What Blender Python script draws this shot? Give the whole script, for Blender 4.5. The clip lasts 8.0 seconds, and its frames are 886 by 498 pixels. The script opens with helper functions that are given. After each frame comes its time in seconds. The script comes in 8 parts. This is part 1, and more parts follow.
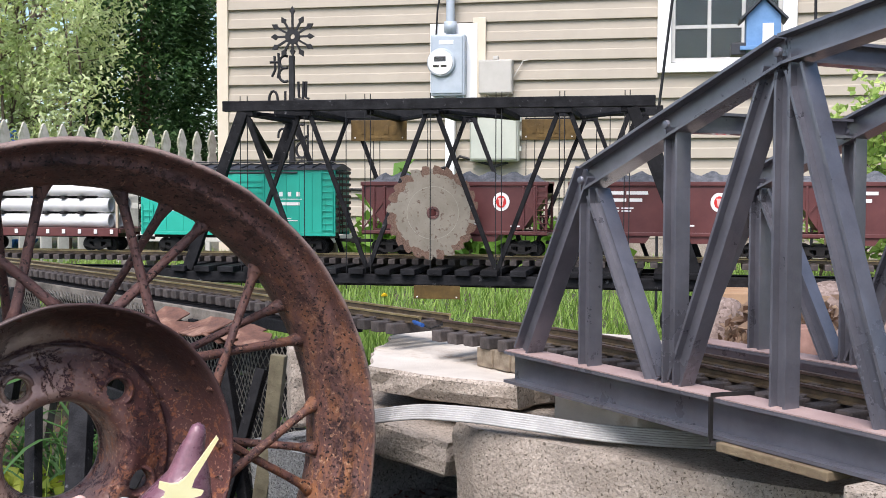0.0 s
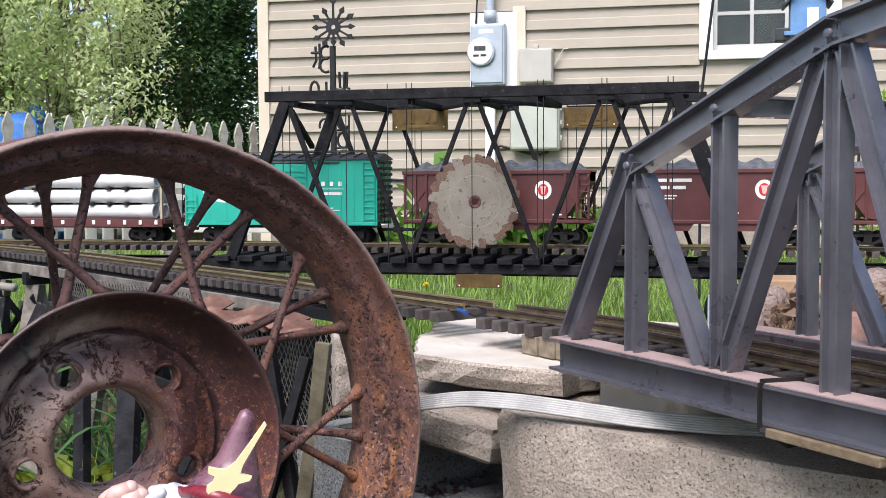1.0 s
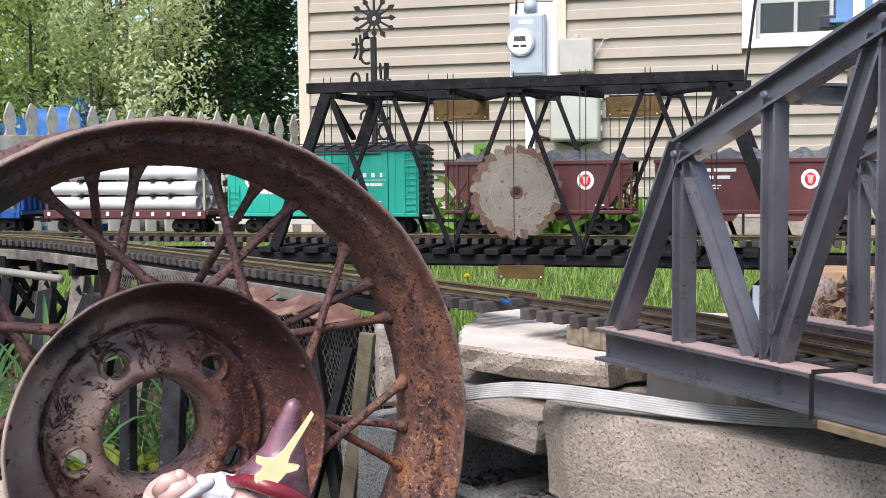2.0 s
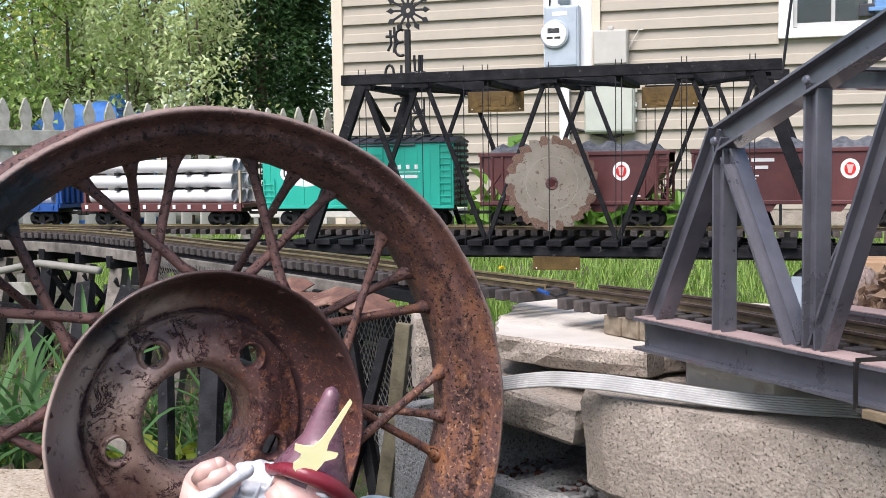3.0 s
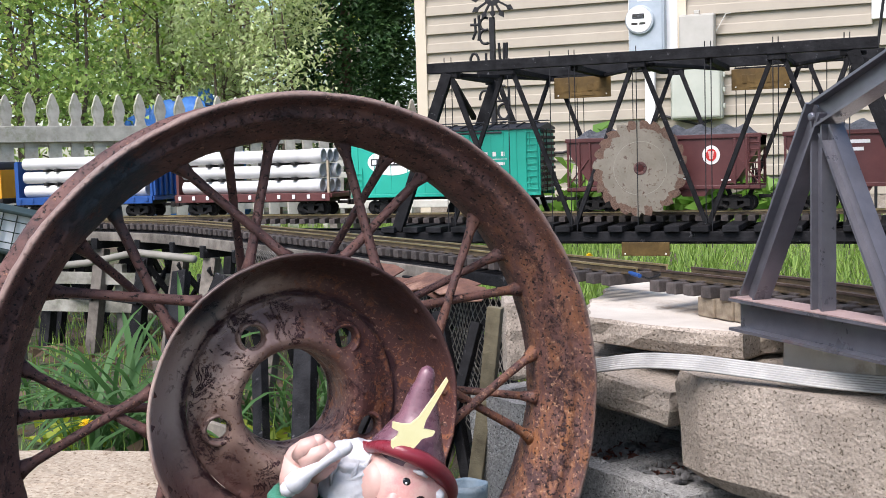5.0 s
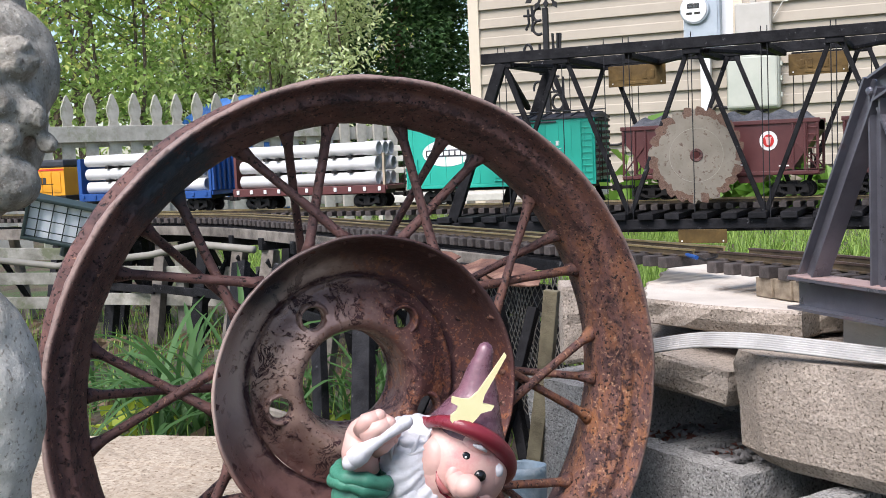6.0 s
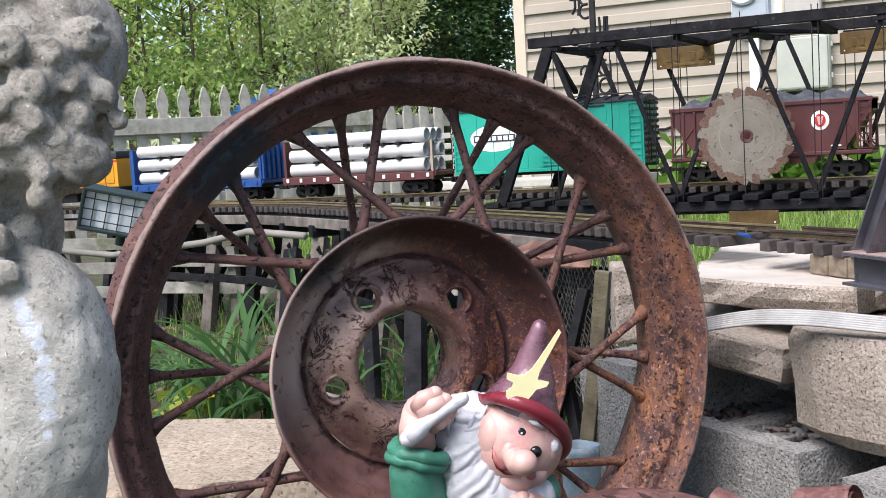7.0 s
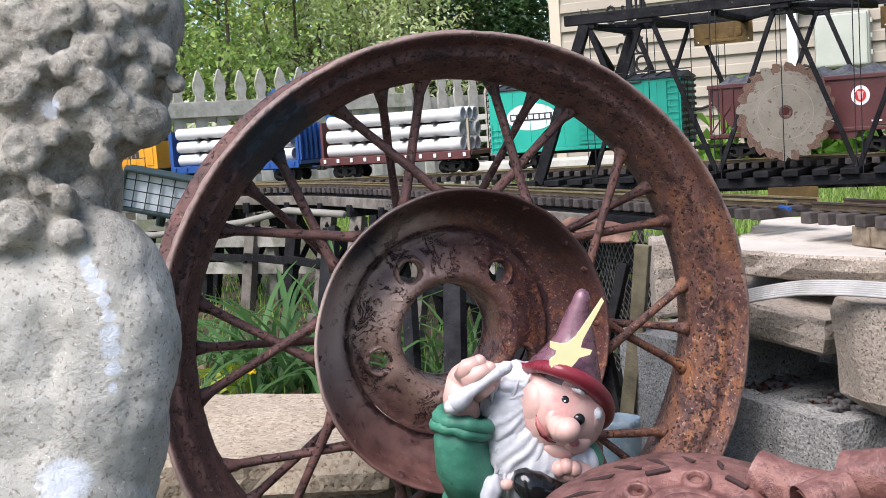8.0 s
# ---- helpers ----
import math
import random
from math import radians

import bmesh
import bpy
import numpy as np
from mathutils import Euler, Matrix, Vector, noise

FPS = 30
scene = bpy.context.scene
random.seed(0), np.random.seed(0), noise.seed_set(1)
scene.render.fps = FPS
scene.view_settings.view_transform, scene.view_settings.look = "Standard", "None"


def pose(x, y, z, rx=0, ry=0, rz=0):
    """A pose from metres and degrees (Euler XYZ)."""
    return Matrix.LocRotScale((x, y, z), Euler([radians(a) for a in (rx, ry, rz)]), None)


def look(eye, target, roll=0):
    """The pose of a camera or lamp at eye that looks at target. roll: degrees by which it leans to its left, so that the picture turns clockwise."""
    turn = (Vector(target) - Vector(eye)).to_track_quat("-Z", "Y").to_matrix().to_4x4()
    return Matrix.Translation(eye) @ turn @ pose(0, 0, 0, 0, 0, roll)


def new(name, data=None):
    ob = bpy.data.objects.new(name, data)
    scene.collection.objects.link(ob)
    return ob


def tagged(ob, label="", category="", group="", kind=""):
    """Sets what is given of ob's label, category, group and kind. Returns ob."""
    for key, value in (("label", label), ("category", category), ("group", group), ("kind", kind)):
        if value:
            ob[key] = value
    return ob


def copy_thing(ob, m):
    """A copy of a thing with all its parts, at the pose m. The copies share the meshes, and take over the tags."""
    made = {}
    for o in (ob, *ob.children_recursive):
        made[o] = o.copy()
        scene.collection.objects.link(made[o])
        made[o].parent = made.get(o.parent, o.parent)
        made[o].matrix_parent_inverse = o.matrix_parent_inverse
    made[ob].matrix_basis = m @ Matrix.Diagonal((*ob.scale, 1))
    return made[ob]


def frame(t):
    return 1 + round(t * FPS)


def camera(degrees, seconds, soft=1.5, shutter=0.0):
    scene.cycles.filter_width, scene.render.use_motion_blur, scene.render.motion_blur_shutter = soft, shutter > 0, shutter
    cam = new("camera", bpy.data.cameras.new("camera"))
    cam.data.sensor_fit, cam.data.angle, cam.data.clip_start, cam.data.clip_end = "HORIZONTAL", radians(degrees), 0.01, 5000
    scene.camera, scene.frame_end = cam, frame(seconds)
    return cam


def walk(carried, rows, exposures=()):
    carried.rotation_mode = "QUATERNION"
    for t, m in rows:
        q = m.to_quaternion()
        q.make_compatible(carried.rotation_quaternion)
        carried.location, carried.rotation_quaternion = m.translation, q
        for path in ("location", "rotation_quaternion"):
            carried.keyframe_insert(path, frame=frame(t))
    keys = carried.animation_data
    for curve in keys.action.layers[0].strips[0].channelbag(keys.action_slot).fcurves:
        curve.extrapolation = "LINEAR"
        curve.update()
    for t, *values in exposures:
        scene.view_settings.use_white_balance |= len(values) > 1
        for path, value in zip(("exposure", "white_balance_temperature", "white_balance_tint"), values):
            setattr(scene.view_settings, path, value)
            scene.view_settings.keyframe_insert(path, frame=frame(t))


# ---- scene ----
cam = camera(42.8, 8.0, soft=0.5)
PATH = [
    (0, (0.146, 0.164, 0.086), (-0.256, 2.121, -0.02), 0.1),
    (0.5, (0.143, 0.162, 0.086), (-0.291, 2.111, -0.03), -0.1),
    (1, (0.142, 0.164, 0.083), (-0.329, 2.104, -0.04), -0.3),
    (1.5, (0.139, 0.165, 0.083), (-0.367, 2.095, -0.048), -0.4),
    (3, (0.132, 0.169, 0.077), (-0.463, 2.073, -0.071), -0.8),
    (3.5, (0.13, 0.168, 0.077), (-0.492, 2.063, -0.077), -0.9),
    (4, (0.128, 0.169, 0.076), (-0.526, 2.052, -0.082), -1.2),
    (4.5, (0.126, 0.167, 0.074), (-0.566, 2.036, -0.086), -1.4),
    (6, (0.129, 0.152, 0.057), (-0.696, 1.967, -0.107), -2.5),
    (6.5, (0.13, 0.146, 0.053), (-0.736, 1.941, -0.116), -3.0),
    (7, (0.128, 0.142, 0.051), (-0.772, 1.919, -0.129), -3.4),
    (7.5, (0.127, 0.136, 0.047), (-0.801, 1.898, -0.144), -3.6),
    (8, (0.126, 0.131, 0.043), (-0.828, 1.876, -0.163), -3.9),
]
walk(cam, [(t, look(eye, target, roll)) for t, eye, target, roll in PATH], exposures=[(0.0, 1.0), (8.0, 1.0)])

# ---------------------------------------------------------------- light
world = bpy.data.worlds.new("sky")
world.use_nodes = True
scene.world = world
wn = world.node_tree
bg = wn.nodes["Background"]
sky = wn.nodes.new("ShaderNodeTexSky")
sky.sky_type = 'NISHITA'
sky.sun_disc = False
sky.sun_elevation = radians(48)
sky.sun_rotation = radians(195)
sky.air_density, sky.dust_density, sky.ozone_density = 1.0, 1.2, 1.6
wn.links.new(sky.outputs[0], bg.inputs[0])
bg.inputs[1].default_value = 0.108
sun_data = bpy.data.lights.new("sun", 'SUN')
sun_data.energy, sun_data.angle, sun_data.color = 2.95, radians(42), (1.0, 0.935, 0.945)
sun = new("sun", sun_data)
sun.matrix_world = look((-0.7, -2.6, 6.6), (0, 2, 0))


# ---------------------------------------------------------------- materials
def mat(name, c1, c2=None, scale=20.0, rough=0.7, metal=0.0, bump=0.15, bscale=None, spots=None, spot_scale=8.0,
        spot_at=0.62, spec=0.5, vary=0.0, dist=0.004, coat=0.0):
    """A procedural surface: two colours mixed by noise, a third in blotches, fine relief."""
    m = bpy.data.materials.new(name)
    m.use_nodes = True
    nt = m.node_tree
    b = nt.nodes["Principled BSDF"]
    co = nt.nodes.new("ShaderNodeTexCoord")
    n1 = nt.nodes.new("ShaderNodeTexNoise")
    n1.inputs["Scale"].default_value = scale
    n1.inputs["Detail"].default_value = 8
    n1.inputs["Roughness"].default_value = 0.65
    nt.links.new(co.outputs["Object"], n1.inputs["Vector"])
    r1 = nt.nodes.new("ShaderNodeValToRGB")
    r1.color_ramp.elements[0].position, r1.color_ramp.elements[1].position = 0.36, 0.66
    r1.color_ramp.elements[0].color = (*c1, 1)
    r1.color_ramp.elements[1].color = (*(c2 or c1), 1)
    nt.links.new(n1.outputs["Fac"], r1.inputs[0])
    col = r1.outputs[0]
    if spots:
        n2 = nt.nodes.new("ShaderNodeTexNoise")
        n2.inputs["Scale"].default_value = spot_scale
        n2.inputs["Detail"].default_value = 10
        n2.inputs["Roughness"].default_value = 0.7
        nt.links.new(co.outputs["Object"], n2.inputs["Vector"])
        r2 = nt.nodes.new("ShaderNodeValToRGB")
        r2.color_ramp.elements[0].position, r2.color_ramp.elements[1].position = spot_at - 0.06, spot_at + 0.05
        nt.links.new(n2.outputs["Fac"], r2.inputs[0])
        mx = nt.nodes.new("ShaderNodeMix")
        mx.data_type = 'RGBA'
        nt.links.new(r2.outputs[0], mx.inputs[0])
        nt.links.new(col, mx.inputs[6])
        mx.inputs[7].default_value = (*spots, 1)
        col = mx.outputs[2]
    if vary:
        oi = nt.nodes.new("ShaderNodeObjectInfo")
        mr = nt.nodes.new("ShaderNodeMapRange")
        mr.inputs["To Min"].default_value, mr.inputs["To Max"].default_value = 1 - vary, 1 + vary
        nt.links.new(oi.outputs["Random"], mr.inputs["Value"])
        hs = nt.nodes.new("ShaderNodeHueSaturation")
        nt.links.new(mr.outputs[0], hs.inputs["Value"])
        nt.links.new(col, hs.inputs["Color"])
        col = hs.outputs[0]
    nt.links.new(col, b.inputs["Base Color"])
    rr = nt.nodes.new("ShaderNodeMapRange")
    rr.inputs["To Min"].default_value, rr.inputs["To Max"].default_value = max(rough - 0.12, 0.02), min(rough + 0.12, 1)
    nt.links.new(n1.outputs["Fac"], rr.inputs["Value"])
    nt.links.new(rr.outputs[0], b.inputs["Roughness"])
    b.inputs["Metallic"].default_value = metal
    b.inputs["Specular IOR Level"].default_value = spec
    b.inputs["Coat Weight"].default_value = coat
    if bump:
        n3 = nt.nodes.new("ShaderNodeTexNoise")
        n3.inputs["Scale"].default_value = bscale or scale * 4
        n3.inputs["Detail"].default_value = 8
        n3.inputs["Roughness"].default_value = 0.7
        nt.links.new(co.outputs["Object"], n3.inputs["Vector"])
        bp = nt.nodes.new("ShaderNodeBump")
        bp.inputs["Strength"].default_value = bump
        bp.inputs["Distance"].default_value = dist
        nt.links.new(n3.outputs["Fac"], bp.inputs["Height"])
        nt.links.new(bp.outputs[0], b.inputs["Normal"])
    return m


def stone_mat(name, c1, c2, pit, cell, rough=0.93, bump=1.0, dist=0.004):
    """Cast stone: grains that differ one from another, dark pits, broad stains."""
    m = bpy.data.materials.new(name)
    m.use_nodes = True
    nt = m.node_tree
    b = nt.nodes["Principled BSDF"]
    co = nt.nodes.new("ShaderNodeTexCoord")

    def noise_ramp(scale, lo, hi, detail=6):
        n = nt.nodes.new("ShaderNodeTexNoise")
        n.inputs["Scale"].default_value, n.inputs["Detail"].default_value, n.inputs["Roughness"].default_value = scale, detail, 0.65
        nt.links.new(co.outputs["Object"], n.inputs["Vector"])
        r = nt.nodes.new("ShaderNodeMapRange")
        r.inputs["From Min"].default_value, r.inputs["From Max"].default_value = lo, hi
        nt.links.new(n.outputs["Fac"], r.inputs["Value"])
        return r.outputs[0], n.outputs["Fac"]

    def mix(fac, a, c):
        x = nt.nodes.new("ShaderNodeMix")
        x.data_type = 'RGBA'
        nt.links.new(fac, x.inputs[0])
        if isinstance(a, tuple):
            x.inputs[6].default_value = (*a, 1)
        else:
            nt.links.new(a, x.inputs[6])
        x.inputs[7].default_value = (*c, 1)
        return x.outputs[2]

    vo = nt.nodes.new("ShaderNodeTexVoronoi")
    vo.inputs["Scale"].default_value = cell
    nt.links.new(co.outputs["Object"], vo.inputs["Vector"])
    sep = nt.nodes.new("ShaderNodeSeparateColor")
    nt.links.new(vo.outputs["Color"], sep.inputs[0])
    col = mix(sep.outputs[0], c1, c2)
    big, _ = noise_ramp(cell * 0.022, 0.40, 0.75)
    col = mix(big, col, tuple(0.72 * p + 0.28 * q for p, q in zip(c1, pit)))
    pits, fac = noise_ramp(cell * 0.72, 0.585, 0.64, 3)
    col = mix(pits, col, pit)
    nt.links.new(col, b.inputs["Base Color"])
    b.inputs["Roughness"].default_value = rough
    b.inputs["Specular IOR Level"].default_value = 0.3
    ad = nt.nodes.new("ShaderNodeMath")
    ad.operation = 'SUBTRACT'
    nt.links.new(sep.outputs[1], ad.inputs[0])
    nt.links.new(pits, ad.inputs[1])
    bp = nt.nodes.new("ShaderNodeBump")
    bp.inputs["Strength"].default_value, bp.inputs["Distance"].default_value = bump * 0.6, dist * 0.5
    nt.links.new(ad.outputs[0], bp.inputs["Height"])
    n2 = nt.nodes.new("ShaderNodeTexNoise")
    n2.inputs["Scale"].default_value, n2.inputs["Detail"].default_value = cell * 0.55, 4
    nt.links.new(co.outputs["Object"], n2.inputs["Vector"])
    bp2 = nt.nodes.new("ShaderNodeBump")
    bp2.inputs["Strength"].default_value, bp2.inputs["Distance"].default_value = bump * 0.7, dist * 0.7
    nt.links.new(n2.outputs["Fac"], bp2.inputs["Height"])
    nt.links.new(bp.outputs[0], bp2.inputs["Normal"])
    nt.links.new(bp2.outputs[0], b.inputs["Normal"])
    return m


def rust_mat(name, dark, mid, bright, scale, patch=None, rough=0.75, bump=1.0, dist=0.003, flake=0.60, pit_scale=170, patch_scale=6.0):
    """Rust: mottled dark and mid tones, bright flecks, black pits, and darker patches."""
    m = bpy.data.materials.new(name)
    m.use_nodes = True
    nt = m.node_tree
    b = nt.nodes["Principled BSDF"]
    co = nt.nodes.new("ShaderNodeTexCoord")

    def field(sc, lo, hi, detail, off=0.0):
        mp = nt.nodes.new("ShaderNodeMapping")
        mp.inputs["Location"].default_value = (off, off * 0.7, off * 1.3)
        nt.links.new(co.outputs["Object"], mp.inputs["Vector"])
        n = nt.nodes.new("ShaderNodeTexNoise")
        n.inputs["Scale"].default_value, n.inputs["Detail"].default_value, n.inputs["Roughness"].default_value = sc, detail, 0.72
        nt.links.new(mp.outputs[0], n.inputs["Vector"])
        r = nt.nodes.new("ShaderNodeMapRange")
        r.inputs["From Min"].default_value, r.inputs["From Max"].default_value = lo, hi
        nt.links.new(n.outputs["Fac"], r.inputs["Value"])
        return r.outputs[0]

    def mix(fac, a, c):
        x = nt.nodes.new("ShaderNodeMix")
        x.data_type = 'RGBA'
        nt.links.new(fac, x.inputs[0])
        if isinstance(a, tuple):
            x.inputs[6].default_value = (*a, 1)
        else:
            nt.links.new(a, x.inputs[6])
        x.inputs[7].default_value = (*c, 1)
        return x.outputs[2]

    mottle = field(scale, 0.36, 0.64, 12)
    col = mix(mottle, dark, mid)
    grain = field(scale * 7, 0.42, 0.66, 4, 3.0)
    col = mix(grain, col, tuple(0.55 * p + 0.45 * q for p, q in zip(mid, bright)))
    fl = field(scale * 2.2, flake, flake + 0.08, 12, 7.0)
    col = mix(fl, col, bright)
    pits = field(pit_scale, 0.62, 0.68, 4, 11.0)
    col = mix(pits, col, tuple(0.35 * p for p in dark))
    if patch:
        pt = field(patch_scale, 0.52, 0.66, 10, 2.4)
        col = mix(pt, col, patch)
    nt.links.new(col, b.inputs["Base Color"])
    rr = nt.nodes.new("ShaderNodeMapRange")
    rr.inputs["To Min"].default_value, rr.inputs["To Max"].default_value = rough - 0.2, min(rough + 0.15, 1)
    nt.links.new(grain, rr.inputs["Value"])
    nt.links.new(rr.outputs[0], b.inputs["Roughness"])
    b.inputs["Metallic"].default_value = 0.12
    ad = nt.nodes.new("ShaderNodeMath")
    ad.operation = 'SUBTRACT'
    nt.links.new(grain, ad.inputs[0])
    nt.links.new(pits, ad.inputs[1])
    a2 = nt.nodes.new("ShaderNodeMath")
    nt.links.new(ad.outputs[0], a2.inputs[0])
    nt.links.new(fl, a2.inputs[1])
    bp = nt.nodes.new("ShaderNodeBump")
    bp.inputs["Strength"].default_value, bp.inputs["Distance"].default_value = bump, dist
    nt.links.new(a2.outputs[0], bp.inputs["Height"])
    nt.links.new(bp.outputs[0], b.inputs["Normal"])
    return m


def hub_mat(name, stain_at, stain_size):
    """Pressed iron hub: smooth tan oxide, dark flaked rust in veins and a ring, red rust to one side, a patch of old blue paint."""
    m = bpy.data.materials.new(name)
    m.use_nodes = True
    nt = m.node_tree
    b = nt.nodes["Principled BSDF"]
    co = nt.nodes.new("ShaderNodeTexCoord").outputs["Object"]

    def calc(op, a, c=0.0):
        n = nt.nodes.new("ShaderNodeMath")
        n.operation = op
        n.use_clamp = op in ('MULTIPLY', 'MAXIMUM')
        for k, v in enumerate((a, c)):
            if isinstance(v, (int, float)):
                n.inputs[k].default_value = v
            else:
                nt.links.new(v, n.inputs[k])
        return n.outputs[0]

    def band(v, lo, hi):
        r = nt.nodes.new("ShaderNodeMapRange")
        r.inputs["From Min"].default_value, r.inputs["From Max"].default_value = lo, hi
        nt.links.new(v, r.inputs["Value"])
        return r.outputs[0]

    def field(sc, detail, twist=0.0, rough=0.6):
        n = nt.nodes.new("ShaderNodeTexNoise")
        n.inputs["Scale"].default_value, n.inputs["Detail"].default_value = sc, detail
        n.inputs["Roughness"].default_value, n.inputs["Distortion"].default_value = rough, twist
        nt.links.new(co, n.inputs["Vector"])
        return n.outputs["Fac"]

    def mix(fac, a, c):
        x = nt.nodes.new("ShaderNodeMix")
        x.data_type = 'RGBA'
        nt.links.new(fac, x.inputs[0])
        for k, v in ((6, a), (7, c)):
            if isinstance(v, tuple):
                x.inputs[k].default_value = (*v, 1)
            else:
                nt.links.new(v, x.inputs[k])
        return x.outputs[2]

    sep = nt.nodes.new("ShaderNodeSeparateXYZ")
    nt.links.new(co, sep.inputs[0])
    rad = calc('SQRT', calc('ADD', calc('POWER', sep.outputs[0], 2.0), calc('POWER', sep.outputs[1], 2.0)))
    wob = field(55, 8, 0.6, 0.7)
    col = mix(band(field(16, 10), 0.38, 0.62), (0.185, 0.108, 0.093), (0.42, 0.285, 0.228))
    col = mix(band(field(260, 3), 0.58, 0.68), col, (0.15, 0.07, 0.045))
    # bare mask: sky sheen on the left inner wall, painted as a paler tan
    bare = calc('MULTIPLY', band(calc('ADD', rad, calc('MULTIPLY', wob, 0.008)), 0.098, 0.106), band(calc('ADD', sep.outputs[0], calc('MULTIPLY', field(22, 6), 0.06)), 0.045, 0.0))
    bare = calc('MULTIPLY', bare, band(calc('ADD', sep.outputs[1], calc('MULTIPLY', field(22, 6), 0.05)), -0.055, 0.02))
    col = mix(bare, col, (0.50, 0.375, 0.325))
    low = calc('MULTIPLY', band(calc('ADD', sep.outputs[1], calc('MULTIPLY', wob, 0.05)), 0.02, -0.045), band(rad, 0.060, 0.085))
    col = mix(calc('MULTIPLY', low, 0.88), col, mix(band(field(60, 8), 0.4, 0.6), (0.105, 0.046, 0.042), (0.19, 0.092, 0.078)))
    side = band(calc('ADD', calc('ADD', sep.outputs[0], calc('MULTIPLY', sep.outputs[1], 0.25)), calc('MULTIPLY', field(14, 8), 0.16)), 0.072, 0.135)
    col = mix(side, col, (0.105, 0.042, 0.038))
    col = mix(calc('MULTIPLY', side, band(field(90, 8, 0.4, 0.7), 0.53, 0.58)), col, (0.25, 0.095, 0.048))
    col = mix(calc('MULTIPLY', side, band(field(340, 3), 0.60, 0.65)), col, (0.34, 0.19, 0.13))
    d = nt.nodes.new("ShaderNodeVectorMath")
    d.operation = 'DISTANCE'
    nt.links.new(co, d.inputs[0])
    d.inputs[1].default_value = stain_at
    blue = band(calc('ADD', d.outputs["Value"], calc('MULTIPLY', wob, stain_size)), stain_size * 1.45, stain_size * 0.95)
    col = mix(blue, col, (0.050, 0.066, 0.085))
    # top of the drum wall: shade under the lip, painted dark together with dirt
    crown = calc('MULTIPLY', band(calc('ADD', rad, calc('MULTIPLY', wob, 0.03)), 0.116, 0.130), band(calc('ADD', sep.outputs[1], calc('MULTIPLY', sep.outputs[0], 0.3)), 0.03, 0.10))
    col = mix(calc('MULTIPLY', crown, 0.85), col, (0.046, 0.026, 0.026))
    vein = band(calc('ABSOLUTE', calc('SUBTRACT', field(62, 6, 0.9, 0.72), 0.5)), 0.034, 0.016)
    vein = calc('MULTIPLY', vein, band(field(30, 5), 0.48, 0.53))
    vein = calc('MULTIPLY', vein, band(rad, 0.094, 0.088))
    scab = calc('MULTIPLY', band(field(46, 9, 0.3, 0.75), 0.585, 0.61), band(rad, 0.120, 0.090))
    vein = calc('MAXIMUM', vein, scab)
    ring = band(calc('ADD', calc('ABSOLUTE', calc('SUBTRACT', rad, 0.0945)), calc('MULTIPLY', wob, 0.016)), 0.0108, 0.0084)
    flake = calc('MAXIMUM', vein, ring)
    col = mix(flake, col, (0.050, 0.018, 0.021))
    pits = band(field(210, 4), 0.64, 0.69)
    col = mix(calc('MULTIPLY', pits, calc('MAXIMUM', side, flake)), col, (0.018, 0.009, 0.010))
    nt.links.new(col, b.inputs["Base Color"])
    nt.links.new(calc('ADD', calc('MULTIPLY', calc('MAXIMUM', flake, side), 0.22), calc('MULTIPLY', wob, 0.68)), b.inputs["Roughness"])
    b.inputs["Metallic"].default_value = 0.12
    hgt = calc('ADD', calc('ADD', flake, calc('MULTIPLY', field(170, 6), 0.5)), calc('MULTIPLY', side, calc('SUBTRACT', field(80, 8), pits)))
    bp = nt.nodes.new("ShaderNodeBump")
    bp.inputs["Strength"].default_value, bp.inputs["Distance"].default_value = 0.8, 0.0016
    nt.links.new(hgt, bp.inputs["Height"])
    nt.links.new(bp.outputs[0], b.inputs["Normal"])
    return m


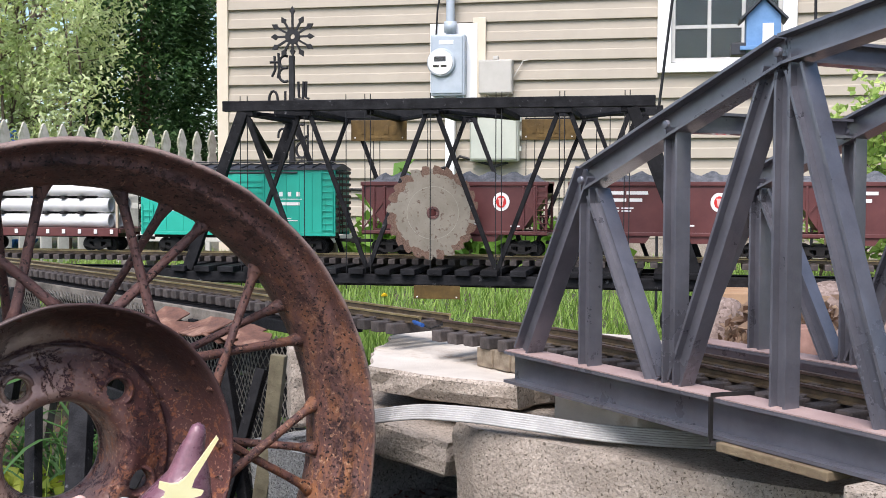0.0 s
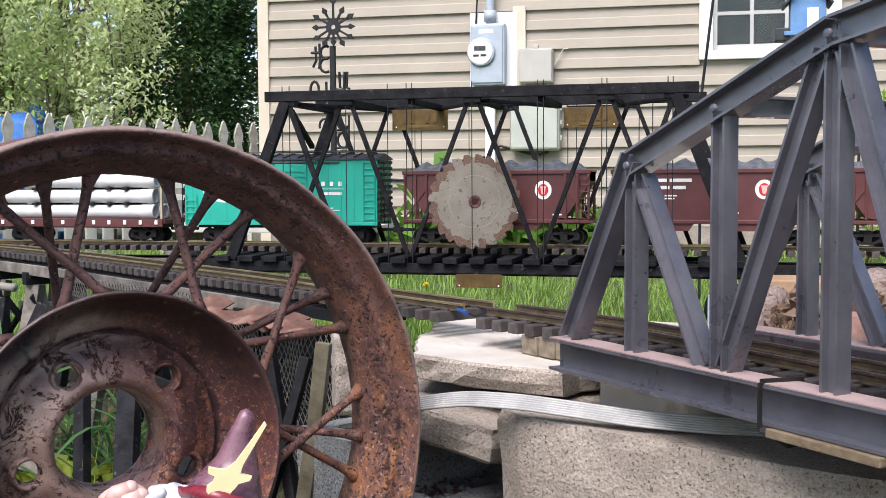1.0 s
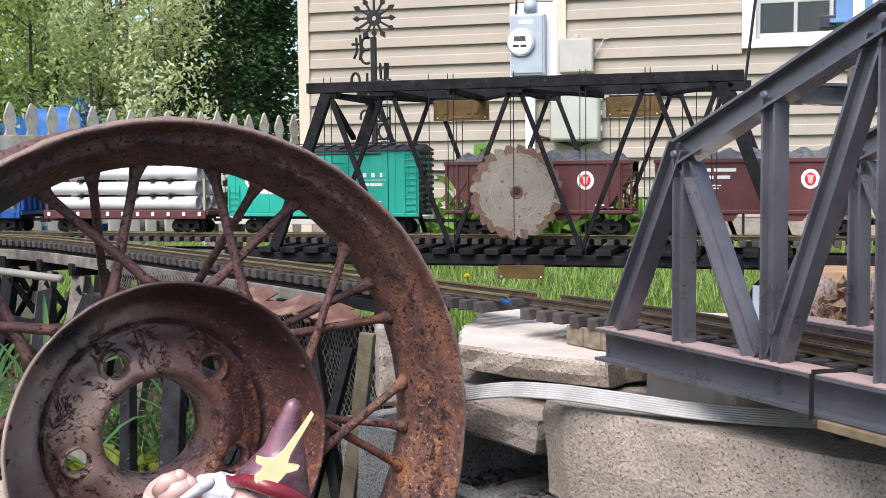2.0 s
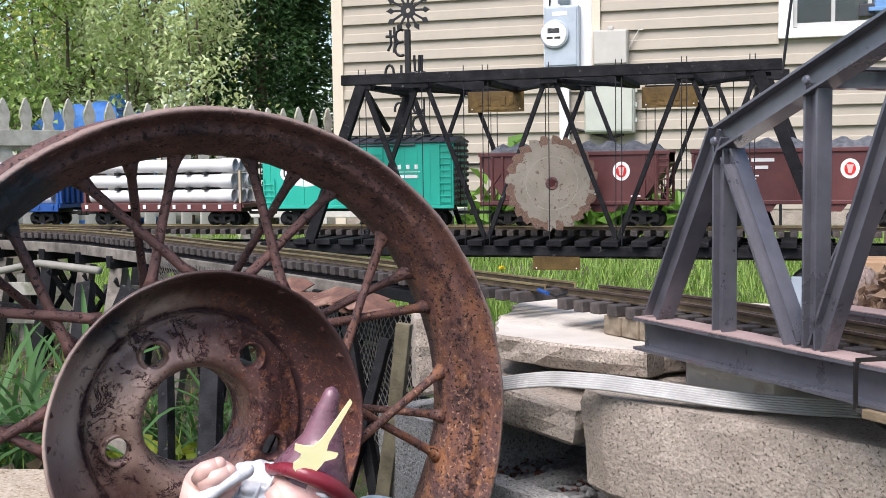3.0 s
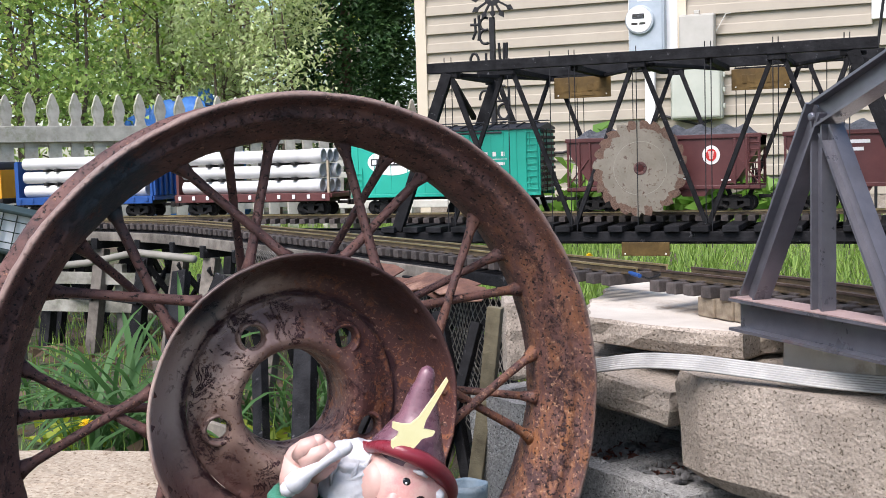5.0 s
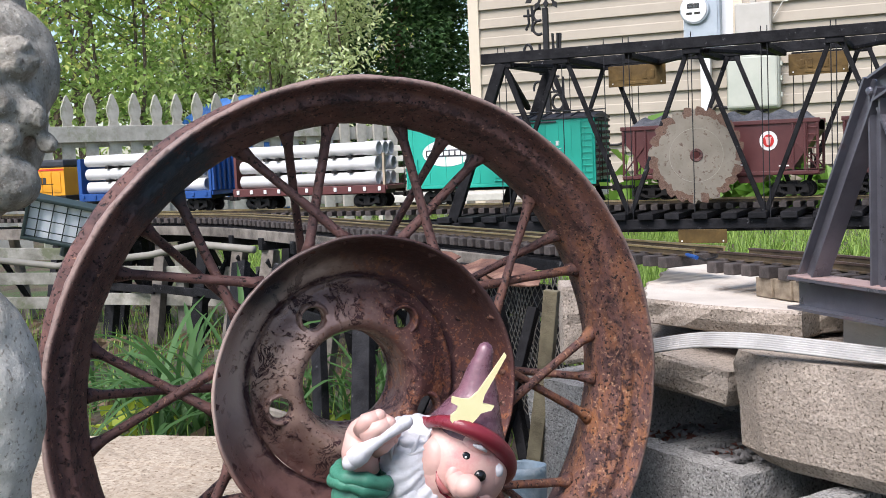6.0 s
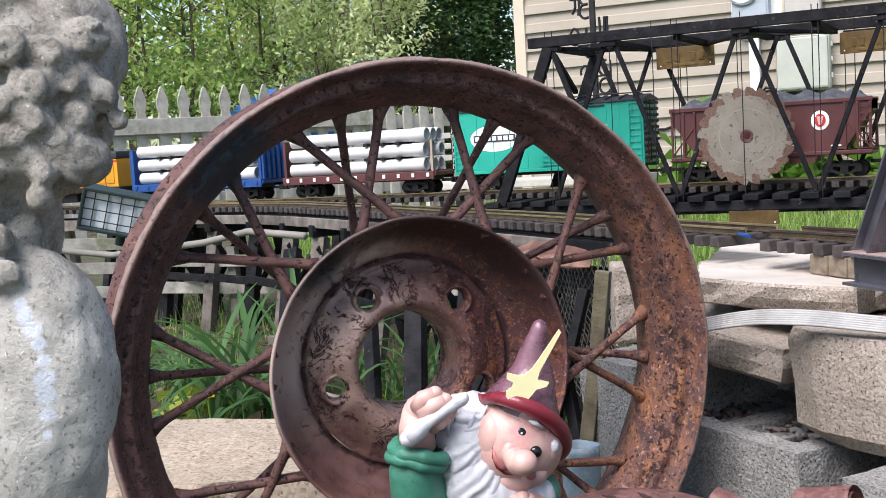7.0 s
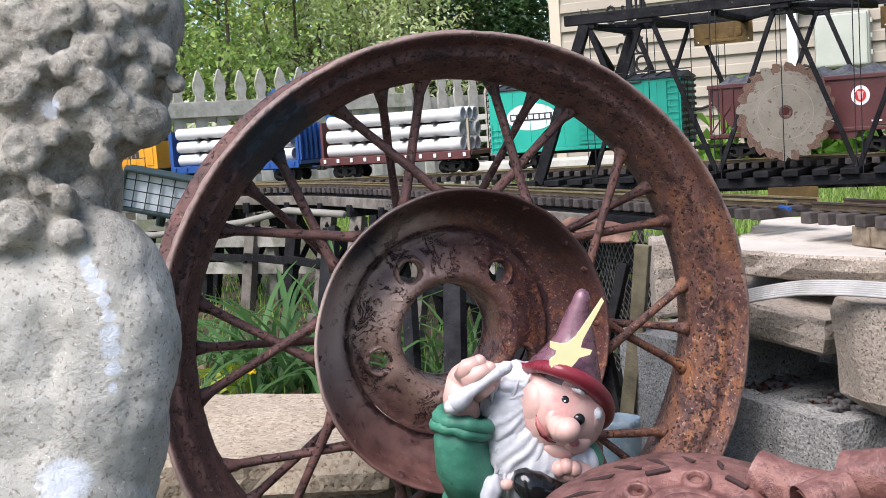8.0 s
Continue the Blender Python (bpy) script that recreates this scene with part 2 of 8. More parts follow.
def wheel_rust(name, stain_at, stain_size):
    """Old wheel iron: purple-brown oxide, orange rust running down one side, crusts, crisp flecks, black pits, a patch of old paint."""
    m = bpy.data.materials.new(name)
    m.use_nodes = True
    nt = m.node_tree
    b = nt.nodes["Principled BSDF"]
    co = nt.nodes.new("ShaderNodeTexCoord").outputs["Object"]

    def calc(op, a, c=0.0):
        n = nt.nodes.new("ShaderNodeMath")
        n.operation = op
        for k, v in enumerate((a, c)):
            if isinstance(v, (int, float)):
                n.inputs[k].default_value = v
            else:
                nt.links.new(v, n.inputs[k])
        return n.outputs[0]

    def band(v, lo, hi):
        r = nt.nodes.new("ShaderNodeMapRange")
        r.inputs["From Min"].default_value, r.inputs["From Max"].default_value = lo, hi
        nt.links.new(v, r.inputs["Value"])
        return r.outputs[0]

    def field(sc, detail, rough=0.65, off=0.0, squash=1.0):
        mp = nt.nodes.new("ShaderNodeMapping")
        mp.inputs["Location"].default_value = (off, off * 0.7, off * 1.3)
        mp.inputs["Scale"].default_value = (1, squash, 1)
        nt.links.new(co, mp.inputs["Vector"])
        n = nt.nodes.new("ShaderNodeTexNoise")
        n.inputs["Scale"].default_value, n.inputs["Detail"].default_value, n.inputs["Roughness"].default_value = sc, detail, rough
        nt.links.new(mp.outputs[0], n.inputs["Vector"])
        return n.outputs["Fac"]

    def mix(fac, a, c):
        x = nt.nodes.new("ShaderNodeMix")
        x.data_type = 'RGBA'
        nt.links.new(fac, x.inputs[0])
        for k, v in ((6, a), (7, c)):
            if isinstance(v, tuple):
                x.inputs[k].default_value = (*v, 1)
            else:
                nt.links.new(v, x.inputs[k])
        return x.outputs[2]

    sep = nt.nodes.new("ShaderNodeSeparateXYZ")
    nt.links.new(co, sep.inputs[0])
    rad = calc('SQRT', calc('ADD', calc('POWER', sep.outputs[0], 2.0), calc('POWER', sep.outputs[1], 2.0)))
    mott = field(30, 10, 0.7)
    col = mix(band(mott, 0.36, 0.64), (0.056, 0.027, 0.027), (0.155, 0.075, 0.065))
    col = mix(band(field(240, 4, 0.7, 2.0), 0.40, 0.70), col, mix(band(mott, 0.36, 0.64), (0.085, 0.040, 0.037), (0.18, 0.082, 0.064)))
    # orange rust: most where water ran, on the side away from the old paint
    wet = band(calc('ADD', calc('SUBTRACT', calc('MULTIPLY', sep.outputs[0], 1.6), calc('MULTIPLY', sep.outputs[1], 0.5)), calc('MULTIPLY', field(16, 8, 0.7, 4.0, 0.35), 0.7)), 0.46, 0.86)
    run = band(field(70, 8, 0.75, 6.0, 0.4), 0.45, 0.60)
    col = mix(calc('MULTIPLY', wet, run), col, (0.31, 0.125, 0.048))
    col = mix(calc('MULTIPLY', wet, band(field(210, 4, 0.7, 1.0), 0.58, 0.63)), col, (0.44, 0.25, 0.15))
    fleck = band(field(150, 7, 0.75, 9.0), 0.605, 0.630)
    col = mix(fleck, col, (0.34, 0.175, 0.12))
    crust = calc('MULTIPLY', band(field(105, 8, 0.75, 13.0), 0.53, 0.57), band(calc('ABSOLUTE', calc('SUBTRACT', rad, 0.2405)), 0.010, 0.004))
    col = mix(crust, col, (0.050, 0.021, 0.020))
    pits = band(field(300, 4, 0.6, 17.0), 0.590, 0.620)
    col = mix(pits, col, (0.014, 0.007, 0.007))
    d = nt.nodes.new("ShaderNodeVectorMath")
    d.operation = 'DISTANCE'
    nt.links.new(co, d.inputs[0])
    d.inputs[1].default_value = stain_at
    paint = calc('MULTIPLY', band(calc('ADD', d.outputs["Value"], calc('MULTIPLY', field(26, 8, 0.7, 5.0), 0.06)), stain_size * 1.45, stain_size * 1.05), band(field(80, 8, 0.75, 8.0), 0.62, 0.56))
    col = mix(paint, col, (0.034, 0.042, 0.052))
    # highlight along the front lip edge, painted in as a paler brown
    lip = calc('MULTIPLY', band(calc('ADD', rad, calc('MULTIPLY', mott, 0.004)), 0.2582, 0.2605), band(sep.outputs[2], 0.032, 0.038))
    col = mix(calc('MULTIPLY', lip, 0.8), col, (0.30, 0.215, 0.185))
    nt.links.new(col, b.inputs["Base Color"])
    nt.links.new(calc('ADD', 0.36, calc('MULTIPLY', field(120, 6, 0.7, 21.0), 0.50)), b.inputs["Roughness"])
    b.inputs["Metallic"].default_value = 0.08
    hgt = calc('SUBTRACT', calc('ADD', calc('ADD', calc('MULTIPLY', fleck, 0.8), crust), field(190, 6, 0.7, 3.0)), calc('MULTIPLY', pits, 0.9))
    bp = nt.nodes.new("ShaderNodeBump")
    bp.inputs["Strength"].default_value, bp.inputs["Distance"].default_value = 0.85, 0.0018
    nt.links.new(hgt, bp.inputs["Height"])
    nt.links.new(bp.outputs[0], b.inputs["Normal"])
    return m


def leaf_mat(name, c1, c2, rough=0.55):
    """Foliage: colour varies from leaf to leaf, light comes through."""
    m = bpy.data.materials.new(name)
    m.use_nodes = True
    nt = m.node_tree
    b = nt.nodes["Principled BSDF"]
    g = nt.nodes.new("ShaderNodeNewGeometry")
    r = nt.nodes.new("ShaderNodeValToRGB")
    r.color_ramp.elements[0].color, r.color_ramp.elements[1].color = (*c1, 1), (*c2, 1)
    nt.links.new(g.outputs["Random Per Island"], r.inputs[0])
    nt.links.new(r.outputs[0], b.inputs["Base Color"])
    b.inputs["Roughness"].default_value = rough
    tr = nt.nodes.new("ShaderNodeBsdfTranslucent")
    nt.links.new(r.outputs[0], tr.inputs["Color"])
    mx = nt.nodes.new("ShaderNodeMixShader")
    mx.inputs[0].default_value = 0.46
    nt.links.new(b.outputs[0], mx.inputs[1])
    nt.links.new(tr.outputs[0], mx.inputs[2])
    nt.links.new(mx.outputs[0], nt.nodes["Material Output"].inputs[0])
    return m


def glass_mat(name, tint=(0.9, 0.95, 0.95)):
    m = bpy.data.materials.new(name)
    m.use_nodes = True
    b = m.node_tree.nodes["Principled BSDF"]
    b.inputs["Base Color"].default_value = (*tint, 1)
    b.inputs["Transmission Weight"].default_value = 1.0
    b.inputs["Roughness"].default_value = 0.03
    b.inputs["IOR"].default_value = 1.45
    return m


SIDING = mat("vinyl_siding", (0.305, 0.266, 0.208), (0.352, 0.308, 0.242), 3, 0.5, bump=0.05, bscale=90, dist=0.002)
TRIM = mat("cream_trim", (0.56, 0.49, 0.38), (0.61, 0.535, 0.42), 4, 0.5, bump=0.04)
WHITE = mat("white_vinyl", (0.80, 0.80, 0.80), (0.86, 0.86, 0.86), 5, 0.4, bump=0.03)
METER_GREY = mat("grey_meter_paint", (0.33, 0.38, 0.43), (0.40, 0.45, 0.50), 10, 0.45, bump=0.05)
BOX_GREY = mat("grey_box_plastic", (0.42, 0.40, 0.36), (0.48, 0.46, 0.42), 8, 0.55, bump=0.05)
PALE_BOX = mat("pale_green_box", (0.40, 0.42, 0.36), (0.46, 0.475, 0.41), 7, 0.5, bump=0.05)
GREY_SASH = mat("grey_sash", (0.42, 0.41, 0.39), (0.50, 0.49, 0.46), 12, 0.5)
DARK = mat("dark_interior", (0.02, 0.02, 0.018), (0.03, 0.03, 0.027), 3, 0.8)
BLACK_METAL = mat("black_iron", (0.009, 0.009, 0.010), (0.022, 0.022, 0.024), 30, 0.55, 0.0, 0.2, spec=0.3)
BLACK_WOOD = mat("black_stained_wood", (0.006, 0.006, 0.007), (0.020, 0.020, 0.022), 35, 0.65, spec=0.12, bump=0.5, bscale=160,
                 spots=(0.13, 0.13, 0.135), spot_scale=75, spot_at=0.675, vary=0.25)
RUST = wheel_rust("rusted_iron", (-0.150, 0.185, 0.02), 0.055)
RUST_HUB = hub_mat("rusted_hub_iron", (-0.078, 0.092, -0.010), 0.036)
GREY_STEEL = mat("grey_painted_steel", (0.115, 0.115, 0.135), (0.180, 0.178, 0.205), 18, 0.30, 0.45, 0.15, 200, coat=0.5,
                 spots=(0.16, 0.10, 0.105), spot_scale=9, spot_at=0.66)
PINK_DECK = mat("dusty_primer_deck", (0.29, 0.20, 0.185), (0.38, 0.28, 0.26), 25, 0.7, bump=0.25)
BRASS = mat("weathered_brass_rail", (0.33, 0.24, 0.12), (0.52, 0.41, 0.23), 40, 0.36, 0.8, 0.2)
BROWN_RAIL = mat("brown_oxidised_rail", (0.075, 0.05, 0.042), (0.15, 0.10, 0.08), 50, 0.45, 0.6, 0.2)
RAIL_SIDE = mat("dull_rail_web", (0.045, 0.032, 0.020), (0.11, 0.08, 0.045), 60, 0.55, 0.3, 0.2)
TIE = mat("weathered_brown_tie", (0.032, 0.026, 0.024), (0.085, 0.069, 0.063), 70, 0.75, bump=0.4, vary=0.3)
CONCRETE = stone_mat("rough_concrete", (0.30, 0.255, 0.21), (0.50, 0.43, 0.36), (0.125, 0.102, 0.078), 520)
SLAB = mat("pale_concrete_slab", (0.46, 0.41, 0.35), (0.60, 0.55, 0.48), 9, 0.9, bump=0.5, bscale=120,
           spots=(0.36, 0.27, 0.19), spot_scale=8, spot_at=0.60)
CINDER = stone_mat("grey_cinder_block", (0.205, 0.202, 0.192), (0.385, 0.378, 0.36), (0.05, 0.048, 0.043), 520, dist=0.006)
GROUND = mat("garden_soil", (0.07, 0.05, 0.035), (0.16, 0.12, 0.085), 12, 0.95, bump=1.0, bscale=60, dist=0.02,
             spots=(0.06, 0.10, 0.03), spot_scale=6.0, spot_at=0.52)
FENCE = mat("weathered_fence_wood", (0.34, 0.32, 0.28), (0.50, 0.48, 0.43), 14, 0.85, bump=0.5, bscale=60,
            spots=(0.24, 0.25, 0.17), spot_scale=5, spot_at=0.6, vary=0.15)


# ---------------------------------------------------------------- mesh helpers
def link(name, bm, material, parent=None, label="", smooth=False):
    bmesh.ops.recalc_face_normals(bm, faces=bm.faces)
    me = bpy.data.meshes.new(name)
    bm.to_mesh(me)
    bm.free()
    for mt in (material if isinstance(material, (list, tuple)) else [material]):
        me.materials.append(mt)
    if smooth:
        me.shade_smooth()
    ob = new(name, me)
    if parent:
        ob.parent = parent
    if label:
        ob["label"] = label
    return ob


def part(name, bm, material, parent, label="", smooth=False):
    return link(name, bm, material, parent, label, smooth)


def root(name, m, label, category, group="", kind=""):
    ob = new(name)
    ob.matrix_world = m
    ob.empty_display_size = 0.05
    return tagged(ob, label, category, group, kind)


def box(bm, x0, x1, y0, y1, z0, z1, bevel=0.0, m=None):
    vs = [bm.verts.new((x, y, z)) for x in (x0, x1) for y in (y0, y1) for z in (z0, z1)]
    for f in ((0, 1, 3, 2), (4, 6, 7, 5), (0, 4, 5, 1), (2, 3, 7, 6), (0, 2, 6, 4), (1, 5, 7, 3)):
        bm.faces.new([vs[i] for i in f])
    if bevel:
        es = {e for v in vs for e in v.link_edges}
        r = bmesh.ops.bevel(bm, geom=list(es), offset=bevel, segments=2, affect='EDGES', profile=0.6)
        vs = list({v for f in r["faces"] for v in f.verts} | {v for v in vs if v.is_valid})
    if m is not None:
        bmesh.ops.transform(bm, matrix=m, verts=[v for v in vs if v.is_valid])
    return bm


def frame_to(a, b, up=(0, 0, 1)):
    """A frame at a whose z axis points at b and whose x axis is level across up."""
    a, b = Vector(a), Vector(b)
    z = (b - a).normalized()
    x = Vector(up).cross(z)
    if x.length < 1e-5:
        x = Vector((1, 0, 0)).cross(z) if abs(z.x) < 0.9 else Vector((0, 1, 0)).cross(z)
    x.normalize()
    y = z.cross(x)
    m = Matrix((x, y, z)).transposed().to_4x4()
    m.translation = a
    return m, (b - a).length


def beam(bm, a, b, w, h, up=(0, 0, 1), bevel=0.0):
    """A bar from a to b; w level across, h the other way."""
    m, n = frame_to(a, b, up)
    return box(bm, -w / 2, w / 2, -h / 2, h / 2, 0, n, bevel, m)


def extrude(bm, prof, n, m):
    """A profile in x and y carried n along z, placed by m."""
    e = [[bm.verts.new(m @ Vector((x, y, z))) for x, y in prof] for z in (0, n)]
    bm.faces.new(e[0])
    bm.faces.new(e[1][::-1])
    k = len(prof)
    for j in range(k):
        bm.faces.new((e[0][j], e[0][(j + 1) % k], e[1][(j + 1) % k], e[1][j]))
    return bm


def h_profile(w, h, t):
    a, c, i = w / 2, h / 2, t / 2
    return [(-a, -c), (a, -c), (a, -c + t), (i, -c + t), (i, c - t), (a, c - t), (a, c), (-a, c), (-a, c - t), (-i, c - t), (-i, -c + t), (-a, -c + t)]


def hbeam(bm, a, b, w, h, t, up=(0, 0, 1)):
    """A rolled H section from a to b: flanges h apart, w wide, t thick."""
    m, n = frame_to(a, b, up)
    return extrude(bm, [(y, x) for x, y in h_profile(w, h, t)], n, m)


def tube(bm, pts, r, seg=10, caps=True):
    """A round bar along pts; r a number or one for each point."""
    pts = [Vector(p) for p in pts]
    rs = r if isinstance(r, (list, tuple)) else [r] * len(pts)
    rings, x = [], None
    for i, p in enumerate(pts):
        d = (pts[min(i + 1, len(pts) - 1)] - pts[max(i - 1, 0)]).normalized()
        if x is None:
            x = d.orthogonal().normalized()
        x = (x - d * x.dot(d)).normalized()
        y = d.cross(x)
        rings.append([bm.verts.new(p + rs[i] * (x * math.cos(2 * math.pi * k / seg) + y * math.sin(2 * math.pi * k / seg))) for k in range(seg)])
    for a, b in zip(rings, rings[1:]):
        for k in range(seg):
            bm.faces.new((a[k], a[(k + 1) % seg], b[(k + 1) % seg], b[k]))
    if caps:
        bm.faces.new(rings[0][::-1])
        bm.faces.new(rings[-1])
    return bm


def lathe(bm, prof, seg=64, m=None, closed=False):
    """Turns a profile of (radius, height) about z."""
    rings = []
    for r, h in prof:
        rings.append([bm.verts.new((r * math.cos(2 * math.pi * k / seg), r * math.sin(2 * math.pi * k / seg), h)) for k in range(seg)])
    pairs = list(zip(rings, rings[1:])) + ([(rings[-1], rings[0])] if closed else [])
    for a, b in pairs:
        for k in range(seg):
            bm.faces.new((a[k], a[(k + 1) % seg], b[(k + 1) % seg], b[k]))
    if m is not None:
        bmesh.ops.transform(bm, matrix=m, verts=[v for ring in rings for v in ring])
    return bm


def blob(bm, c, r, seed=0, amp=0.12, freq=2.0, sub=3, m=None, mi=0):
    """A lumpy rounded form."""
    g = bmesh.ops.create_icosphere(bm, subdivisions=sub, radius=1.0)
    rr = Vector(r) if isinstance(r, (list, tuple)) else Vector((r, r, r))
    for v in g["verts"]:
        k = 1 + amp * noise.noise(v.co * freq + Vector((seed * 7.1, seed * 3.3, seed)))
        v.co = Vector((v.co.x * rr.x, v.co.y * rr.y, v.co.z * rr.z)) * k
        if m is not None:
            v.co = m @ v.co
        v.co += Vector(c)
    for f in {f for v in g["verts"] for f in v.link_faces}:
        f.material_index = mi
        f.smooth = True
    return bm


def roughen(bm, amp, freq, seed=0, cuts=0):
    if cuts:
        bmesh.ops.subdivide_edges(bm, edges=bm.edges[:], cuts=cuts, use_grid_fill=True)
    bm.normal_update()
    for v in bm.verts:
        v.co += Vector((noise.noise(v.co * freq + Vector((seed, 0, 0))), noise.noise(v.co * freq + Vector((0, seed, 9))),
                        noise.noise(v.co * freq + Vector((5, 0, seed))))) * amp
    return bm


# ---------------------------------------------------------------- ground
GZ = -0.38
bm = bmesh.new()
xs = [-600, -120, -40, -15] + [-8 + 0.4 * i for i in range(41)] + [15, 40, 120, 600]
ys = [-600, -120, -40, -10] + [-3 + 0.4 * i for i in range(38)] + [20, 40, 120, 600]
rows = [[bm.verts.new((x, y, GZ + (0.02 * noise.noise(Vector((x, y, 0)) * 1.3) if abs(x) < 9 and -4 < y < 13 else -0.02))) for x in xs] for y in ys]
for a, b in zip(rows, rows[1:]):
    for i in range(len(xs) - 1):
        bm.faces.new((a[i], a[i + 1], b[i + 1], b[i]))
tagged(link("ground", bm, GROUND), "brown garden soil with patches of green", "ground", kind="structure")

# ---------------------------------------------------------------- house
HY = 7.5
house = root("house", pose(0, HY, 0), "cream vinyl-sided house with a white-framed window", "house")
COURSE, S0 = 0.127, 0.792 - 0.127 * 8
W_X0, W_X1, W_Z0, W_Z1 = 0.022, 0.866, 0.821, 2.10      # outer edge of the window trim
bm = bmesh.new()
for x0, x1, z0, z1 in ((-2.90, W_X0 + 0.05, -0.45, 3.2), (W_X1 - 0.05, 4.2, -0.45, 3.2), (W_X0 + 0.05, W_X1 - 0.05, -0.45, W_Z0 + 0.05),
                       (W_X0 + 0.05, W_X1 - 0.05, W_Z1 - 0.05, 3.2)):
    box(bm, x0, x1, 0.012, 0.16, z0, z1)
box(bm, -2.90, -2.74, 0.161, 5.0, -0.45, 3.2)
box(bm, 4.05, 4.2, 0.161, 5.0, -0.45, 3.2)
box(bm, -2.74, 4.05, 4.85, 5.0, -0.45, 3.2)
part("wall", bm, SIDING, house)
bm = bmesh.new()
box(bm, -3.2, 4.5, -0.35, 5.3, 3.2, 3.3)
for s in (-1, 1):
    vs = [(-3.2, -0.35 if s < 0 else 5.3, 3.304), (4.5, -0.35 if s < 0 else 5.3, 3.304), (4.5, 2.47, 4.7), (-3.2, 2.47, 4.7)]
    bm.faces.new([bm.verts.new(v) for v in vs])
part("roof", bm, mat("roof_shingle", (0.06, 0.055, 0.05), (0.11, 0.10, 0.09), 30, 0.9), house)


def siding_board(x0, x1, z):
    """One lap: thin at the top, with a bend half way and a drip lip below."""
    prof = ((0.010, COURSE), (0.0015, COURSE * 0.52), (-0.003, COURSE * 0.47), (-0.012, 0.004), (-0.012, 0.0), (0.010, 0.0))
    b = bmesh.new()
    ends = [[b.verts.new((x, y, z + h)) for y, h in prof] for x in (x0, x1)]
    n = len(prof)
    for k in range(n):
        b.faces.new((ends[0][k], ends[0][(k + 1) % n], ends[1][(k + 1) % n], ends[1][k]))
    b.faces.new(ends[0])
    b.faces.new(ends[1][::-1])
    part("siding_board", b, SIDING, house)


for k in range(27):
    z = S0 + COURSE * k
    if z + COURSE > W_Z0 and z < W_Z1:
        siding_board(-2.86, W_X0 + 0.004, z)
        siding_board(W_X1 - 0.004, 4.2, z)
    else:
        siding_board(-2.86, 4.2, z)
bm = bmesh.new()
box(bm, -2.937, -2.858, -0.022, 0.09, -0.45, 3.19, 0.006)
part("corner_post", bm, TRIM, house)
bm = bmesh.new()
box(bm, -2.93, 4.2, -0.008, 0.011, -0.45, S0 - 0.002)
part("foundation", bm, CONCRETE, house, "grey concrete foundation")

# window
win = new("window")
win.parent = house
for x0, x1, z0, z1 in ((W_X0, W_X0 + 0.085, W_Z0, W_Z1), (W_X1 - 0.085, W_X1, W_Z0, W_Z1), (W_X0 + 0.085, W_X1 - 0.085, W_Z0, W_Z0 + 0.06),
                       (W_X0 + 0.085, W_X1 - 0.085, W_Z1 - 0.06, W_Z1)):
    bm = bmesh.new()
    box(bm, x0, x1, -0.035, 0.05, z0, z1, 0.005)
    part("casing", bm, WHITE, win)
ix0, ix1, iz0 = W_X0 + 0.092, W_X1 - 0.092, W_Z0 + 0.067
bm = bmesh.new()
for x0, x1, z0, z1 in ((ix0 - 0.007, ix0 + 0.018, iz0, 2.04), (ix1 - 0.018, ix1 + 0.007, iz0, 2.04), (ix0 + 0.018, ix1 - 0.018, iz0 - 0.007, iz0 + 0.024), (ix0 + 0.018, ix1 - 0.018, 2.02, 2.04)):
    box(bm, x0, x1, 0.0, 0.04, z0, z1, 0.002)
part("sash", bm, GREY_SASH, win, "grey sash")
GLASS = glass_mat("window_glass", (0.75, 0.78, 0.76))
cols = [ix0 + 0.018 + (ix1 - ix0 - 0.036) * k / 3 for k in range(4)]
lev = [iz0 + 0.024, 1.107, 1.40, 1.69, 2.02]
bm = bmesh.new()
for x in cols[1:3]:
    box(bm, x - 0.011, x + 0.011, 0.006, 0.026, iz0 + 0.024, 2.02)
for z in lev[1:4]:
    for a, b in zip(cols, cols[1:]):
        box(bm, a + (0.0115 if a != cols[0] else 0), b - (0.0115 if b != cols[3] else 0), 0.006, 0.026, z - 0.011, z + 0.011)
part("muntin", bm, GREY_SASH, win, "grey muntin bars")
for a, b in zip(cols, cols[1:]):
    for c, d in zip(lev, lev[1:]):
        bm = bmesh.new()
        box(bm, a, b, 0.028, 0.032, c, d)
        part("pane", bm, GLASS, win)
# panel added behind the panes to stand in for the dark room
bm = bmesh.new()
box(bm, -0.3, 1.3, 0.62, 0.66, 0.4, 2.5)
part("room_backing", bm, mat("dim_brown_panel", (0.10, 0.095, 0.085), (0.17, 0.16, 0.14), 6, 0.9), win, "dim brown panel standing in for the dark room")


# ---------------------------------------------------------------- track
def smooth_path(pts, step=0.02):
    """Points at even steps along a smooth curve through pts."""
    P = [Vector((*p, 0)) for p in pts]
    P = [2 * P[0] - P[1]] + P + [2 * P[-1] - P[-2]]
    fine = []
    for a, b, c, d in zip(P, P[1:], P[2:], P[3:]):
        for k in range(30):
            t = k / 30
            fine.append(0.5 * (2 * b + (c - a) * t + (2 * a - 5 * b + 4 * c - d) * t * t + (3 * b - a - 3 * c + d) * t ** 3))
    fine.append(P[-2])
    out, left = [fine[0]], step
    for p, q in zip(fine, fine[1:]):
        n = (q - p).length
        while n >= left:
            p = p + (q - p).normalized() * left
            n -= left
            out.append(p.copy())
            left = step
        left -= n
    return out


